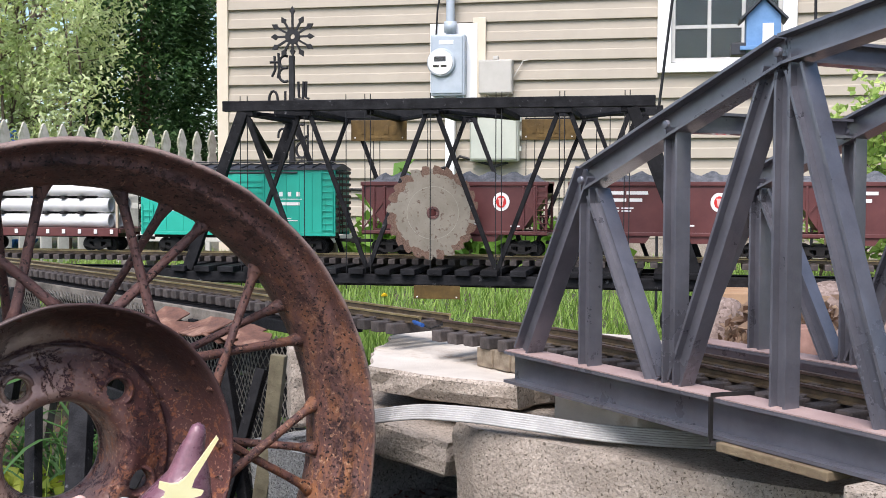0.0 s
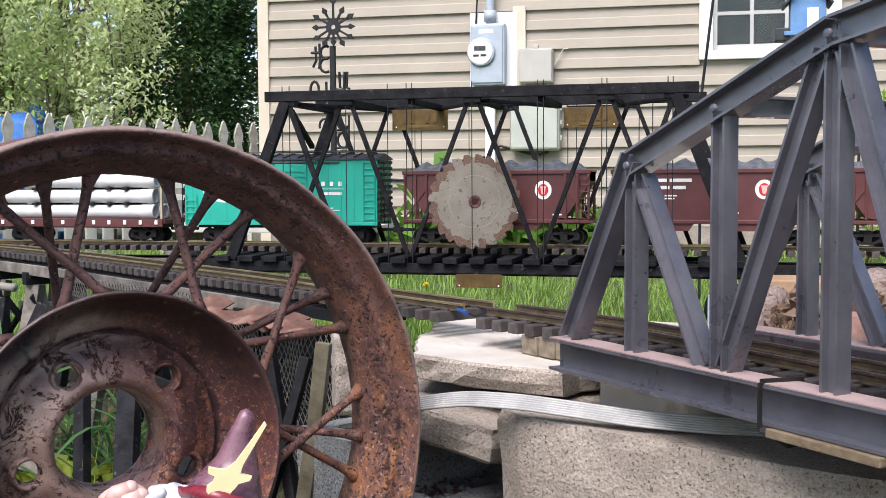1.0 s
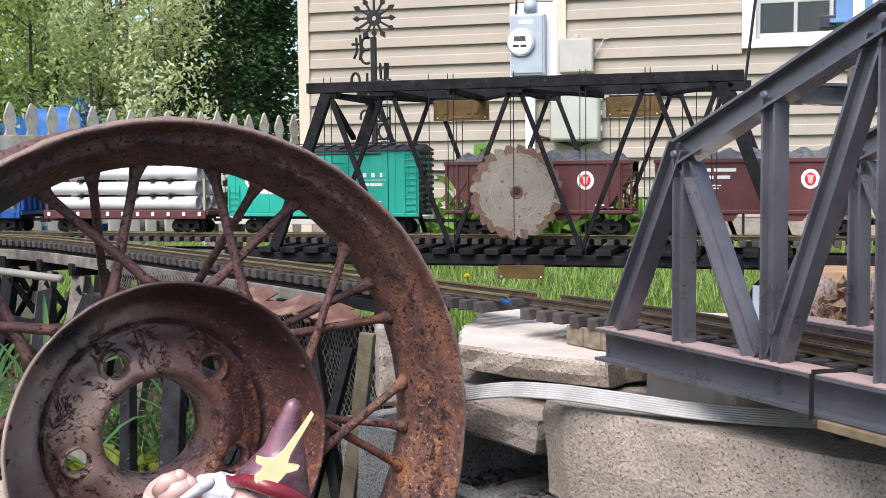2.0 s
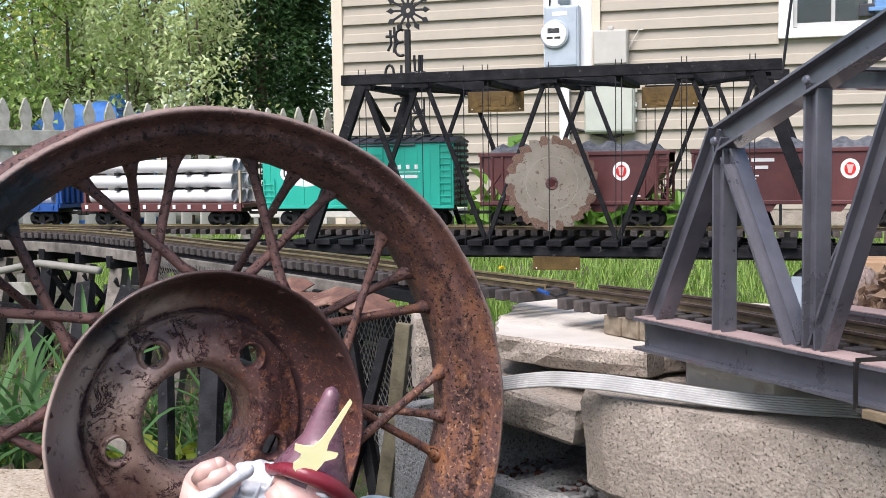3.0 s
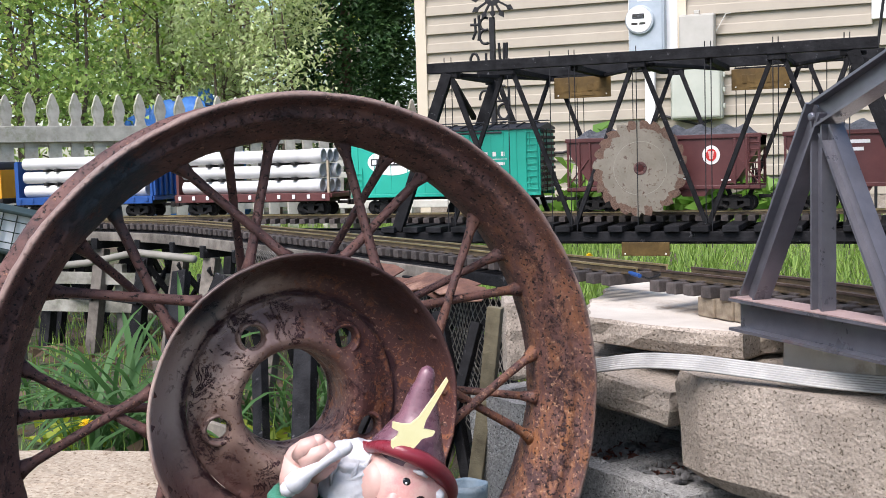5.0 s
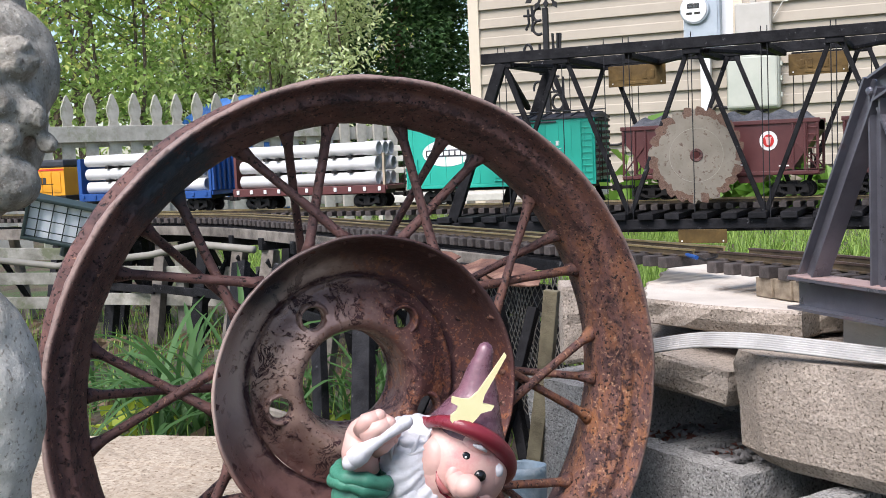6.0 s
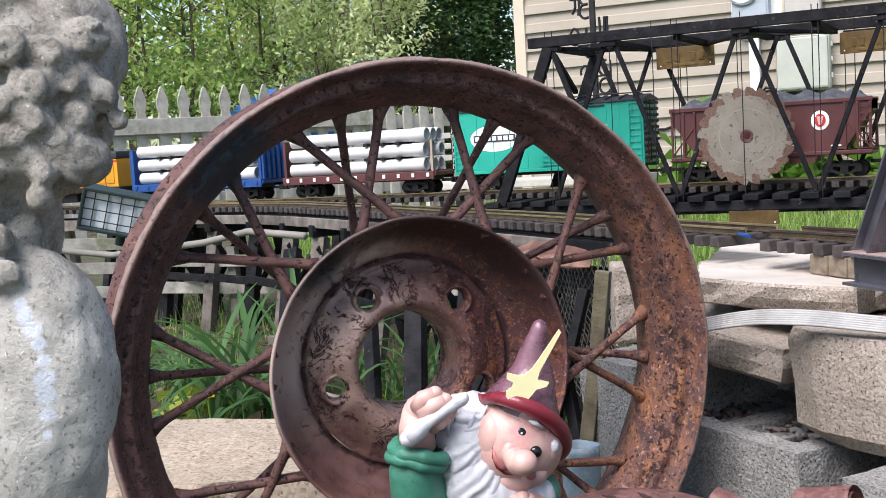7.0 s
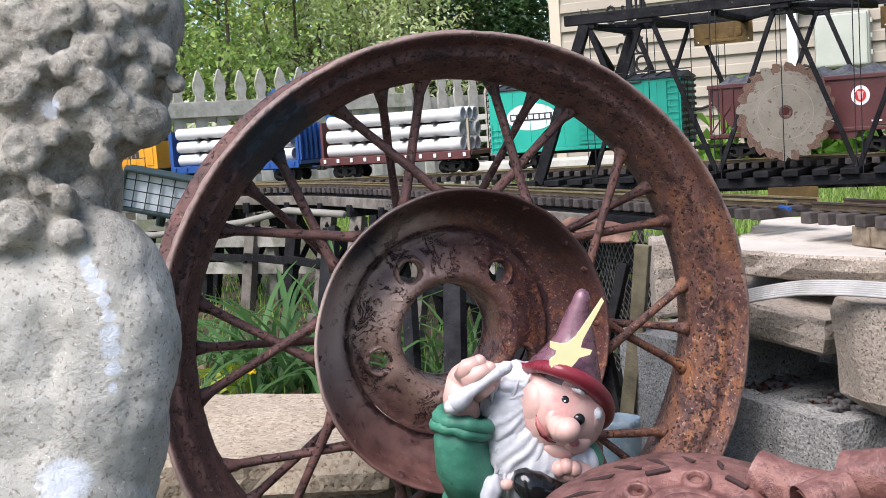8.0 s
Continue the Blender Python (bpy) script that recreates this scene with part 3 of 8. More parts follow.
def sweep(bm, pts, off, prof):
    """Carries a profile of (across, up) along pts, off metres to their left."""
    rings = []
    for i, p in enumerate(pts):
        d = (pts[min(i + 1, len(pts) - 1)] - pts[max(i - 1, 0)]).normalized()
        n = Vector((-d.y, d.x, 0))
        rings.append([bm.verts.new(p + n * (off + a) + Vector((0, 0, u))) for a, u in prof])
    k = len(prof)
    for a, b in zip(rings, rings[1:]):
        for j in range(k):
            bm.faces.new((a[j], a[(j + 1) % k], b[(j + 1) % k], b[j])).material_index = 0 if j in (5, 6, 7) else 1
    bm.faces.new(rings[0])
    bm.faces.new(rings[-1][::-1])


RAIL = ((-0.0045, 0), (0.0045, 0), (0.0045, 0.0012), (0.0012, 0.002), (0.0012, 0.006), (0.0023, 0.0065), (0.0023, 0.0086), (-0.0023, 0.0086),
        (-0.0023, 0.0065), (-0.0012, 0.006), (-0.0012, 0.002), (-0.0045, 0.0012))
bm = bmesh.new()
box(bm, -0.0075, 0.0075, -0.046, 0.046, -0.012, 0, 0.0012)
for s in (-1, 1):
    box(bm, -0.005, 0.005, s * 0.0225 - 0.008, s * 0.0225 + 0.008, 0.0002, 0.002)
tie_mesh = bpy.data.meshes.new("tie")
bmesh.ops.recalc_face_normals(bm, faces=bm.faces)
bm.to_mesh(tie_mesh)
bm.free()
tie_mesh.materials.append(TIE)


def track(pts, z, rail, label, name="railway_track"):
    ob = root(name, pose(0, 0, z), label, "railway track")
    fine = smooth_path(pts, 0.0135)
    for s in (-1, 1):
        b = bmesh.new()
        sweep(b, fine, s * 0.0225, RAIL)
        part("rail", b, [rail, RAIL_SIDE], ob)
    for i in range(1, len(fine) - 1, 2):
        d = fine[i + 1] - fine[i - 1]
        t = new("tie", tie_mesh)
        t.parent = ob
        t.matrix_basis = pose(fine[i].x, fine[i].y, random.uniform(-0.0008, 0), 0, 0, math.degrees(math.atan2(d.y, d.x)) + random.uniform(-1.5, 1.5))
    return fine


RZ = -0.0675           # top of the ties
GP, GD, GN = Vector((0.0, 1.196, 0)), Vector((0.668, -0.744, 0)), Vector((0.744, 0.668, 0))   # grey bridge: corner, along, across
gc = GP + GN * 0.0985
track([(-4.2, 2.75), (-3.2, 2.68), (-2.2, 2.62), (-1.2, 2.62), (0.2, 2.62), (1.2, 2.62), (2.4, 2.62)], RZ, BRASS, "brass-railed garden railway track on brown ties")
curve = smooth_path([(-1.93, 2.53), (-1.5, 2.43), (-1.15, 2.22), (-0.68, 1.87), (-0.42, 1.67), (-0.18, 1.475), tuple((gc - GD * 0.05)[:2]), tuple((gc + GD * 0.25)[:2]), tuple((gc + GD * 0.86)[:2])], 0.027)
cut = min(range(len(curve)), key=lambda i: abs(curve[i].x + 0.12))
near_line = track([tuple(p[:2]) for p in curve[:cut + 1]], RZ, BRASS, "curved garden railway track with brass rails")
near_line += track([tuple(p[:2]) for p in curve[cut + 1:]], RZ, BROWN_RAIL, "curved garden railway track with oxidised rails")[1:]


# ---------------------------------------------------------------- black truss bridge
BY0, BY1 = 2.46, 2.745
bridge = root("truss_bridge", pose(0, 0, 0), "black wooden model truss bridge carrying the garden railway", "model bridge")
T0, T1 = 0.262, -0.092
X0, X1 = -0.807, 0.105


def bar(name, a, b, w, h, up=(0, 1, 0), mt=BLACK_WOOD):
    q = bmesh.new()
    beam(q, a, b, w, h, up, 0.0015)
    part(name, q, mt, bridge)


for y, dx in ((BY0, 0.0), (BY1, 0.012)):
    bar("top_chord", (X0 + dx, y, T0), (X1 + dx, y, T0), 0.022, 0.018)
    bar("bottom_chord", (X0 - 0.13, y, -0.103), (X1 + 0.11, y, -0.103), 0.020, 0.02)
    bar("end_post", (X0 + 0.045 + dx, y, T0 - 0.012), (X0 - 0.085 + dx, y, -0.088), 0.024, 0.016)
    bar("end_post", (X1 - 0.045 + dx, y, T0 - 0.012), (X1 + 0.085 + dx, y, -0.088), 0.024, 0.016)
    o = 0.011 if y == BY0 else -0.011
    tops = [-0.628, -0.352, -0.078] if y == BY0 else [-0.606, -0.322, -0.046]
    for i, x in enumerate(tops):
        bar("diagonal", (x - 0.008 + 0.0, y + o * 0.4, T0 - 0.012), (x - 0.133, y + o * 0.4, -0.078), 0.0095, 0.008)
        bar("diagonal", (x + 0.010, y + o * 0.4, T0 - 0.012), (x + 0.136, y + o * 0.4, -0.078), 0.0095, 0.008)
    bar("diagonal", (-0.757 + dx, y, T0 - 0.012), (-0.635 + dx, y, -0.078), 0.0115, 0.008)
    bar("diagonal", (0.058, y, T0 - 0.012), (-0.06, y, -0.078), 0.0095, 0.008)
    for x in tops + [-0.757, 0.055]:
        q = bmesh.new()
        box(q, x - 0.018, x + 0.018, y - 0.006, y + 0.006, T0 - 0.022, T0 - 0.010, 0.002)
        part("gusset", q, BLACK_WOOD, bridge)
    # thin hanger rods in pairs
    for x in ([-0.768, -0.752, -0.625, -0.533, -0.492, -0.480, -0.352, -0.215, -0.203, -0.085, -0.075, 0.045, 0.055] if y == BY0 else [-0.70, -0.55, -0.535, -0.42, -0.19, -0.17, -0.03, 0.0]):
        q = bmesh.new()
        tube(q, [(x, y - 0.004, T0 + 0.022), (x, y - 0.004, -0.125)], 0.0011, 6)
        part("hanger_rod", q, BLACK_METAL, bridge)
for x in (-0.757, -0.62, -0.485, -0.345, -0.21, -0.07, 0.06):
    bar("cross_beam", (x, BY0 + 0.012, T0 - 0.014), (x, BY1 - 0.012, T0 - 0.014), 0.016, 0.012, (0, 0, 1))
for a, b in ((-0.757, -0.62), (-0.345, -0.485), (-0.345, -0.21), (0.06, -0.07)):
    bar("lateral_brace", (a + 0.02, BY0 + 0.02, T0 - 0.016), (b, BY1 - 0.02, T0 - 0.016), 0.012, 0.008, (0, 0, 1))
bar("portal_brace", (-0.757, BY0 + 0.02, T0 - 0.03), (-0.80, BY1 - 0.02, T0 - 0.10), 0.012, 0.010, (0, 0, 1))
# deck beams under the rails
x = X0 - 0.10
while x < X1 + 0.10:
    bar("deck_beam", (x, BY0 - 0.022, -0.0865), (x, BY1 + 0.02, -0.0865), 0.034 + random.uniform(-0.004, 0.004), 0.0125, (0, 0, 1))
    x += 0.058 + random.uniform(-0.004, 0.004)
bar("stringer", (-2.6, 2.585, -0.112), (X1 + 0.5, 2.585, -0.112), 0.03, 0.03)
bar("stringer", (-2.6, 2.66, -0.112), (X1 + 0.5, 2.66, -0.112), 0.03, 0.03)

# saw blade hung in the bridge
BLADE = mat("dull_saw_steel", (0.20, 0.175, 0.135), (0.275, 0.245, 0.195), 20, 0.6, 0.1, 0.25, 160, spots=(0.085, 0.042, 0.030), spot_scale=75, spot_at=0.615)
RUST_EDGE = rust_mat("rusted_blade_edge", (0.075, 0.036, 0.024), (0.155, 0.082, 0.052), (0.25, 0.20, 0.155), 60, rough=0.7, bump=0.4, dist=0.001)
LETTER_WORN = mat("worn_pale_mark", (0.26, 0.235, 0.19), (0.34, 0.31, 0.26), 120, 0.6, bump=0)
saw = root("saw_blade", pose(-0.352, 2.482, 0.036, 90, 0, 24), "round rusty circular saw blade hung in the black bridge", "saw blade")
bm = bmesh.new()
NT, R0 = 24, 0.1005
outer = []
for k in range(NT):
    a = -2 * math.pi * k / NT
    w = -2 * math.pi / NT
    hook = R0 + random.uniform(-0.002, 0.001)
    for f, r in ((0.0, R0 * 0.925), (0.06, R0 * 0.955), (0.12, hook), (0.36, R0 * 0.985), (0.66, R0 * 0.962), (0.84, R0 * 0.922), (0.93, R0 * 0.912)):
        outer.append(((a + w * f), r))
NV = len(outer)
rings = []
for z in (-0.001, 0.001):
    for kind in ("hole", "collar", "mid", "rim"):
        rings.append([])
        for j, (a, r) in enumerate(outer):
            r = {"hole": 0.0075, "collar": 0.0135, "mid": 0.081 + 0.008 * noise.noise(Vector((j * 0.35, 0, 1)))}.get(kind, r)
            rings[-1].append(bm.verts.new((r * math.cos(a), r * math.sin(a), z)))
for base in (0, 4):
    for j in range(3):
        for k in range(NV):
            f = bm.faces.new((rings[base + j][k], rings[base + j][(k + 1) % NV], rings[base + j + 1][(k + 1) % NV], rings[base + j + 1][k]))
            f.material_index = 1 if j == 0 else (0 if j == 1 else (2 if noise.noise(Vector((k * 0.11, 3, 0))) < 0.14 else 0))
for j in (0, 3):
    for k in range(NV):
        bm.faces.new((rings[j][k], rings[j][(k + 1) % NV], rings[j + 4][(k + 1) % NV], rings[j + 4][k])).material_index = 1
part("blade", bm, [BLADE, RUST, RUST_EDGE], saw)

bm = bmesh.new()
lathe(bm, [(0.0075, 0.0011), (0.0085, 0.0024), (0.0125, 0.0024), (0.0138, 0.0011)], 32)
part("collar", bm, RUST, saw, "rusty collar")
bm = bmesh.new()
lathe(bm, [(0.0545, 0.00105), (0.0548, 0.0013), (0.0553, 0.0013), (0.0556, 0.00105)], 96)
part("scribed_ring", bm, LETTER_WORN, saw, "worn pale ring")


# ---------------------------------------------------------------- grey steel bridge
steel = root("steel_bridge", pose(0, 0, 0), "grey painted steel model truss bridge with a dusty deck", "model bridge")


def gpt(s, off, z):
    v = GP + GD * s + GN * off
    return (v.x, v.y, z)


def gbar(name, a, b, w, h, t=0.0022, mt=GREY_STEEL):
    q = bmesh.new()
    hbeam(q, a, b, w, h, t, tuple(GN))
    part(name, q, mt, steel)


LEN = 0.84
nodes = [(0.1045, 0.0955), (0.21, 0.137), (0.32, 0.180), (0.42, 0.197), (0.52, 0.180), (0.63, 0.137), (0.7355, 0.0955)]
for off in (0.008, 0.206):
    DZ = -0.064
    # girder: web, flanges with a lip
    q = bmesh.new()
    m, n = frame_to(gpt(-0.006, off, 0), gpt(LEN + 0.006, off, 0), (0, 0, 1))
    extrude(q, [(x, y + DZ - 0.0145) for x, y in h_profile(0.028, 0.029, 0.0026)], n, m)
    part("girder", q, GREY_STEEL, steel)
    q = bmesh.new()
    box(q, -0.0135, 0.0135, DZ + 0.0002, DZ + 0.0012, 0.001, n - 0.001, 0, m)
    part("flange_top", q, PINK_DECK, steel, "dusty pink flange top")
    gbar("end_post", gpt(0.012, off, DZ), gpt(0.1035, off, 0.1005), 0.018, 0.020)
    gbar("end_post", gpt(LEN - 0.012, off, DZ), gpt(LEN - 0.1035, off, 0.1005), 0.018, 0.020)
    for (s0, z0), (s1, z1) in zip(nodes, nodes[1:]):
        gbar("top_chord", gpt(s0, off, z0), gpt(s1, off, z1), 0.020, 0.021)
    for s, z in nodes:
        gbar("post", gpt(s + 0.001, off, DZ + 0.001), gpt(s + 0.001, off, z - 0.0035), 0.014, 0.0145)
    feet = [0.205, 0.205, 0.42, 0.42, 0.635, 0.635]
    for (s, z), ft in zip([nodes[0], nodes[2], nodes[2], nodes[4], nodes[4], nodes[6]], feet):
        sg = 1 if ft > s else -1
        gbar("diagonal", gpt(s + 0.010 * sg, off, z - 0.012), gpt(ft - 0.012 * sg, off, DZ + 0.002), 0.014, 0.016)
    for s, z in nodes:
        q = bmesh.new()
        mm, _ = frame_to(gpt(s, off - 0.0125, z - 0.002), gpt(s, off, z - 0.002))
        lathe(q, [(0.0, 0.0), (0.0028, 0.0004), (0.0036, 0.002), (0.0036, 0.003)], 12, mm)
        part("rivet", q, GREY_STEEL, steel)
for s, z in nodes[1:6]:
    gbar("top_strut", gpt(s, 0.018, z), gpt(s, 0.196, z), 0.016, 0.016)
q = bmesh.new()
m, n = frame_to(gpt(0.0, 0.107, 0), gpt(LEN, 0.107, 0), (0, 0, 1))
box(q, -0.084, 0.084, -0.0835, -0.0798, 0, n, 0, m)
part("deck_plate", q, PINK_DECK, steel, "dusty reddish deck plate")
for s in (0.02, 0.21, 0.42, 0.63, 0.82):
    gbar("floor_beam", gpt(s, 0.012, -0.089), gpt(s, 0.200, -0.089), 0.012, 0.010)

# ---------------------------------------------------------------- spoked wheel
WC = Vector((-0.3405, 1.0055, -0.141))
wheel_m = Matrix.Translation(WC) @ pose(0, 0, 0, 0, 0, 45) @ pose(0, 0, 0, 90, 0, 0) @ Matrix.Scale(1.024, 4)     # local z is the axle, to the front
wheel = root("spoked_wheel", wheel_m, "large rusty spoked iron car wheel standing on the ground", "wheel")
bm = bmesh.new()
prof = [(0.2600, 0.0410), (0.2610, 0.0365), (0.2590, 0.031), (0.2540, 0.026), (0.2500, 0.022), (0.2480, 0.010), (0.2390, 0.004), (0.2350, -0.010), (0.2390, -0.036),
        (0.247, -0.044), (0.249, -0.060), (0.253, -0.066), (0.259, -0.068), (0.261, -0.073), (0.2595, -0.078), (0.254, -0.076), (0.248, -0.070), (0.245, -0.048),
        (0.235, -0.040), (0.226, -0.030), (0.2240, -0.010), (0.2255, 0.000), (0.2300, 0.008), (0.2365, 0.0165), (0.2400, 0.0260), (0.2425, 0.0272), (0.2450, 0.0268), (0.2485, 0.0270), (0.2520, 0.0312),
        (0.2548, 0.0400), (0.2575, 0.0425)]
lathe(bm, prof, 200, closed=True)
for v in bm.verts:
    v.co += 0.0011 * noise.noise_vector(v.co * 26) + 0.0007 * noise.noise_vector(v.co * 110)
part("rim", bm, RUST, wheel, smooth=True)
bm = bmesh.new()
lathe(bm, [(0.098, -0.088), (0.108, -0.050), (0.1215, -0.010), (0.1295, 0.012), (0.1318, 0.0185), (0.1314, 0.0215), (0.1296, 0.0218), (0.1280, 0.0180), (0.1262, 0.0080), (0.1235, -0.004), (0.1195, -0.014),
           (0.1145, -0.0215), (0.1085, -0.0268), (0.1035, -0.0290), (0.0990, -0.0298), (0.0962, -0.0318), (0.0945, -0.0340), (0.0928, -0.0335), (0.0915, -0.0305)], 160)
for v in bm.verts:
    v.co += 0.0007 * noise.noise_vector(v.co * 40) + 0.0003 * noise.noise_vector(v.co * 160)
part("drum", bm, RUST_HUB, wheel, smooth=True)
# face with five lug holes, a swelling and a funnel round the axle hole
bm = bmesh.new()
NA, NR = 320, 24
face_r = [(0.0915, -0.0305), (0.0890, -0.0292), (0.0872, -0.0298), (0.0840, -0.0285), (0.0780, -0.0248), (0.0700, -0.0205), (0.0620, -0.0160), (0.0570, -0.0140), (0.0530, -0.0150)]
radii = [0.0915 + (0.0530 - 0.0915) * k / NR for k in range(NR + 1)]
heights = [float(np.interp(-r, [-a for a, _ in face_r], [h for _, h in face_r])) for r in radii]
lugs = [Vector((0.069 * math.cos(radians(a)), 0.069 * math.sin(radians(a)), -0.0202)) for a in (120.4, 48.4, -23.6, -95.6, 192.4)]


def lug_gap(c):
    return min(math.hypot(c.x - g.x, c.y - g.y) for g in lugs)


rings = [[bm.verts.new((r * math.cos(2 * math.pi * k / NA), r * math.sin(2 * math.pi * k / NA), h)) for k in range(NA)] for r, h in zip(radii, heights)]
for a, b in zip(rings, rings[1:]):
    for k in range(NA):
        if lug_gap((a[k].co + b[(k + 1) % NA].co) / 2) > 0.0104:
            bm.faces.new((a[k], a[(k + 1) % NA], b[(k + 1) % NA], b[k]))
fun = [(0.0500, -0.0175), (0.0476, -0.022), (0.0458, -0.029), (0.0447, -0.038), (0.0440, -0.050), (0.0437, -0.062), (0.0425, -0.0635), (0.0425, -0.068), (0.0455, -0.070)]
last = rings[-1]
for r, h in fun:
    ring = [bm.verts.new((r * math.cos(2 * math.pi * k / NA), r * math.sin(2 * math.pi * k / NA), h)) for k in range(NA)]
    for k in range(NA):
        bm.faces.new((last[k], last[(k + 1) % NA], ring[(k + 1) % NA], ring[k]))
    last = ring
for v in bm.verts:
    v.co.z += 0.0010 * noise.noise(v.co * 45) + 0.0004 * noise.noise(v.co * 150) - 0.0035 * max(0.0, 1 - lug_gap(v.co) / 0.021) ** 2
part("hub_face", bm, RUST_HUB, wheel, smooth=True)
for g in lugs:
    bm = bmesh.new()
    lathe(bm, [(0.0150, -0.0045), (0.0142, -0.0005), (0.0130, 0.0012), (0.0117, 0.0014), (0.0106, 0.0002), (0.0098, -0.003), (0.0094, -0.009), (0.0088, -0.0095), (0.0088, -0.011), (0.0125, -0.011)], 40, Matrix.Translation(g))
    for v in bm.verts:
        v.co += 0.0004 * noise.noise_vector(v.co * 120)
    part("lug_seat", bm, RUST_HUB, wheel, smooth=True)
for base, turn, rh, zh, rs in ((150.3, -20, 0.1275, 0.009, 1.0), (94, 16, 0.1265, 0.005, 1.0), (139.5, 4, 0.103, -0.065, 0.92)):
    for k in range(10):
        a, b = radians(base + 36 * k), radians(base + 36 * k + turn)
        bm = bmesh.new()
        p0 = Vector((0.2265 * math.cos(a), 0.2265 * math.sin(a), -0.010))
        p1 = Vector((rh * math.cos(b), rh * math.sin(b), zh))
        tube(bm, [p0.lerp(p1, t) for t in (0, 0.05, 0.12, 0.3, 0.5, 0.7, 0.92, 1)], [rs * r for r in (0.0080, 0.0062, 0.0042, 0.0039, 0.0038, 0.0040, 0.0044, 0.0062)], 12)
        for v in bm.verts:
            v.co += 0.0006 * noise.noise_vector(v.co * 90)
        part("spoke", bm, RUST, wheel, smooth=True)


# ---------------------------------------------------------------- stones, slabs and blocks
def poly_slab(name, pts, z0, z1, material, label, category, amp=0.006, freq=14, seed=1, step=0.02, tilt=None, side=None):
    """A broken slab: an outline in plan, with uneven edges and worn faces."""
    ring = []
    for (x0, y0), (x1, y1) in zip(pts, pts[1:] + pts[:1]):
        n = max(1, round(math.hypot(x1 - x0, y1 - y0) / step))
        ring += [(x0 + (x1 - x0) * k / n, y0 + (y1 - y0) * k / n) for k in range(n)]
    cx, cy = sum(p[0] for p in ring) / len(ring), sum(p[1] for p in ring) / len(ring)
    b = bmesh.new()
    h = z1 - z0
    lev = [(0.92, z0), (0.985, z0 + 0.14 * h), (1.0, z0 + 0.5 * h), (1.0, z1 - 0.12 * h), (0.985, z1)]
    rings = []
    for i, (f, z) in enumerate(lev):
        row = []
        for k, (x, y) in enumerate(ring):
            d = amp * noise.noise(Vector((x * freq * 2, y * freq * 2, z * freq * 3 + seed * 5)))
            d += 0.35 * amp * noise.noise(Vector((x * freq * 7, y * freq * 7, z * freq * 7 + seed)))
            v = Vector((x - cx, y - cy, 0))
            w = v.normalized() * d
            row.append(b.verts.new((cx + v.x * f + w.x, cy + v.y * f + w.y, z + (0.3 * d if 0 < i < 4 else 0.1 * d))))
        rings.append(row)
    n = len(ring)
    for a, c in zip(rings, rings[1:]):
        for k in range(n):
            b.faces.new((a[k], a[(k + 1) % n], c[(k + 1) % n], c[k]))
    caps = []
    for row, s in ((rings[0], -1), (rings[-1], 1)):
        inner = row
        for f in (0.72, 0.4, 0.12):
            nxt = []
            for k in range(n):
                p = row[k].co
                q = Vector((cx + (p.x - cx) * f, cy + (p.y - cy) * f, p.z))
                q.z += 0.25 * amp * noise.noise(q * freq) * 1.2
                nxt.append(b.verts.new(q))
            caps += [(s, b.faces.new((inner[k], inner[(k + 1) % n], nxt[(k + 1) % n], nxt[k]))) for k in range(n)]
            inner = nxt
        caps.append((s, b.faces.new(inner)))
    if tilt is not None:
        bmesh.ops.transform(b, matrix=Matrix.Translation((cx, cy, z1)) @ tilt @ Matrix.Translation((-cx, -cy, -z1)), verts=b.verts)
    if side:
        for f in b.faces:
            f.material_index = 1
        for e, f in caps:
            f.material_index = 0 if e > 0 else 1
    return tagged(link(name, b, [material, side] if side else material), label, category)


def cinder(name, x, y, yaw, ln, w, z0, z1, label, holes=2, seed=0):
    """A hollow concrete block from its near corner."""
    b = bmesh.new()
    t, h = 0.028, z1 - z0
    if holes:      # one piece: solid cells round open cores
        xs_, ys_ = [0], [0, t, w - t, w]
        for k in range(holes):
            c0 = t + (ln - t) * k / holes
            xs_ += [c0, c0 + (ln - t) / holes - t]
        xs_.append(ln)
        grid = [[[b.verts.new((x_, y_, z_)) for z_ in (0, h)] for y_ in ys_] for x_ in xs_]
        nx = len(xs_) - 1

        def solid(i, j):
            return 0 <= i < nx and 0 <= j < 3 and not (j == 1 and i % 2 == 1)
        for i in range(nx):
            for j in range(3):
                if not solid(i, j):
                    continue
                for e in (0, 1):
                    b.faces.new((grid[i][j][e], grid[i + 1][j][e], grid[i + 1][j + 1][e], grid[i][j + 1][e]))
                for di, dj, p, q in ((-1, 0, (i, j), (i, j + 1)), (1, 0, (i + 1, j), (i + 1, j + 1)), (0, -1, (i, j), (i + 1, j)), (0, 1, (i, j + 1), (i + 1, j + 1))):
                    if not solid(i + di, j + dj):
                        b.faces.new((grid[p[0]][p[1]][0], grid[q[0]][q[1]][0], grid[q[0]][q[1]][1], grid[p[0]][p[1]][1]))
        bmesh.ops.bevel(b, geom=[e for e in b.edges if len(e.link_faces) == 2 and e.calc_face_angle(0) > 0.5], offset=0.0035, segments=2, affect='EDGES', profile=0.6)
    else:
        box(b, 0, ln, 0, w, 0, h, 0.006)
    bmesh.ops.subdivide_edges(b, edges=[e for e in b.edges if e.calc_length() > 0.03], cuts=5, use_grid_fill=True)
    roughen(b, 0.0028, 60, seed)
    ob = link(name, b, CINDER if holes else SLAB if name == "bridge_sill" else CONCRETE)
    ob.matrix_world = pose(x, y, z0, 0, 0, yaw)
    return tagged(ob, label, "concrete block")


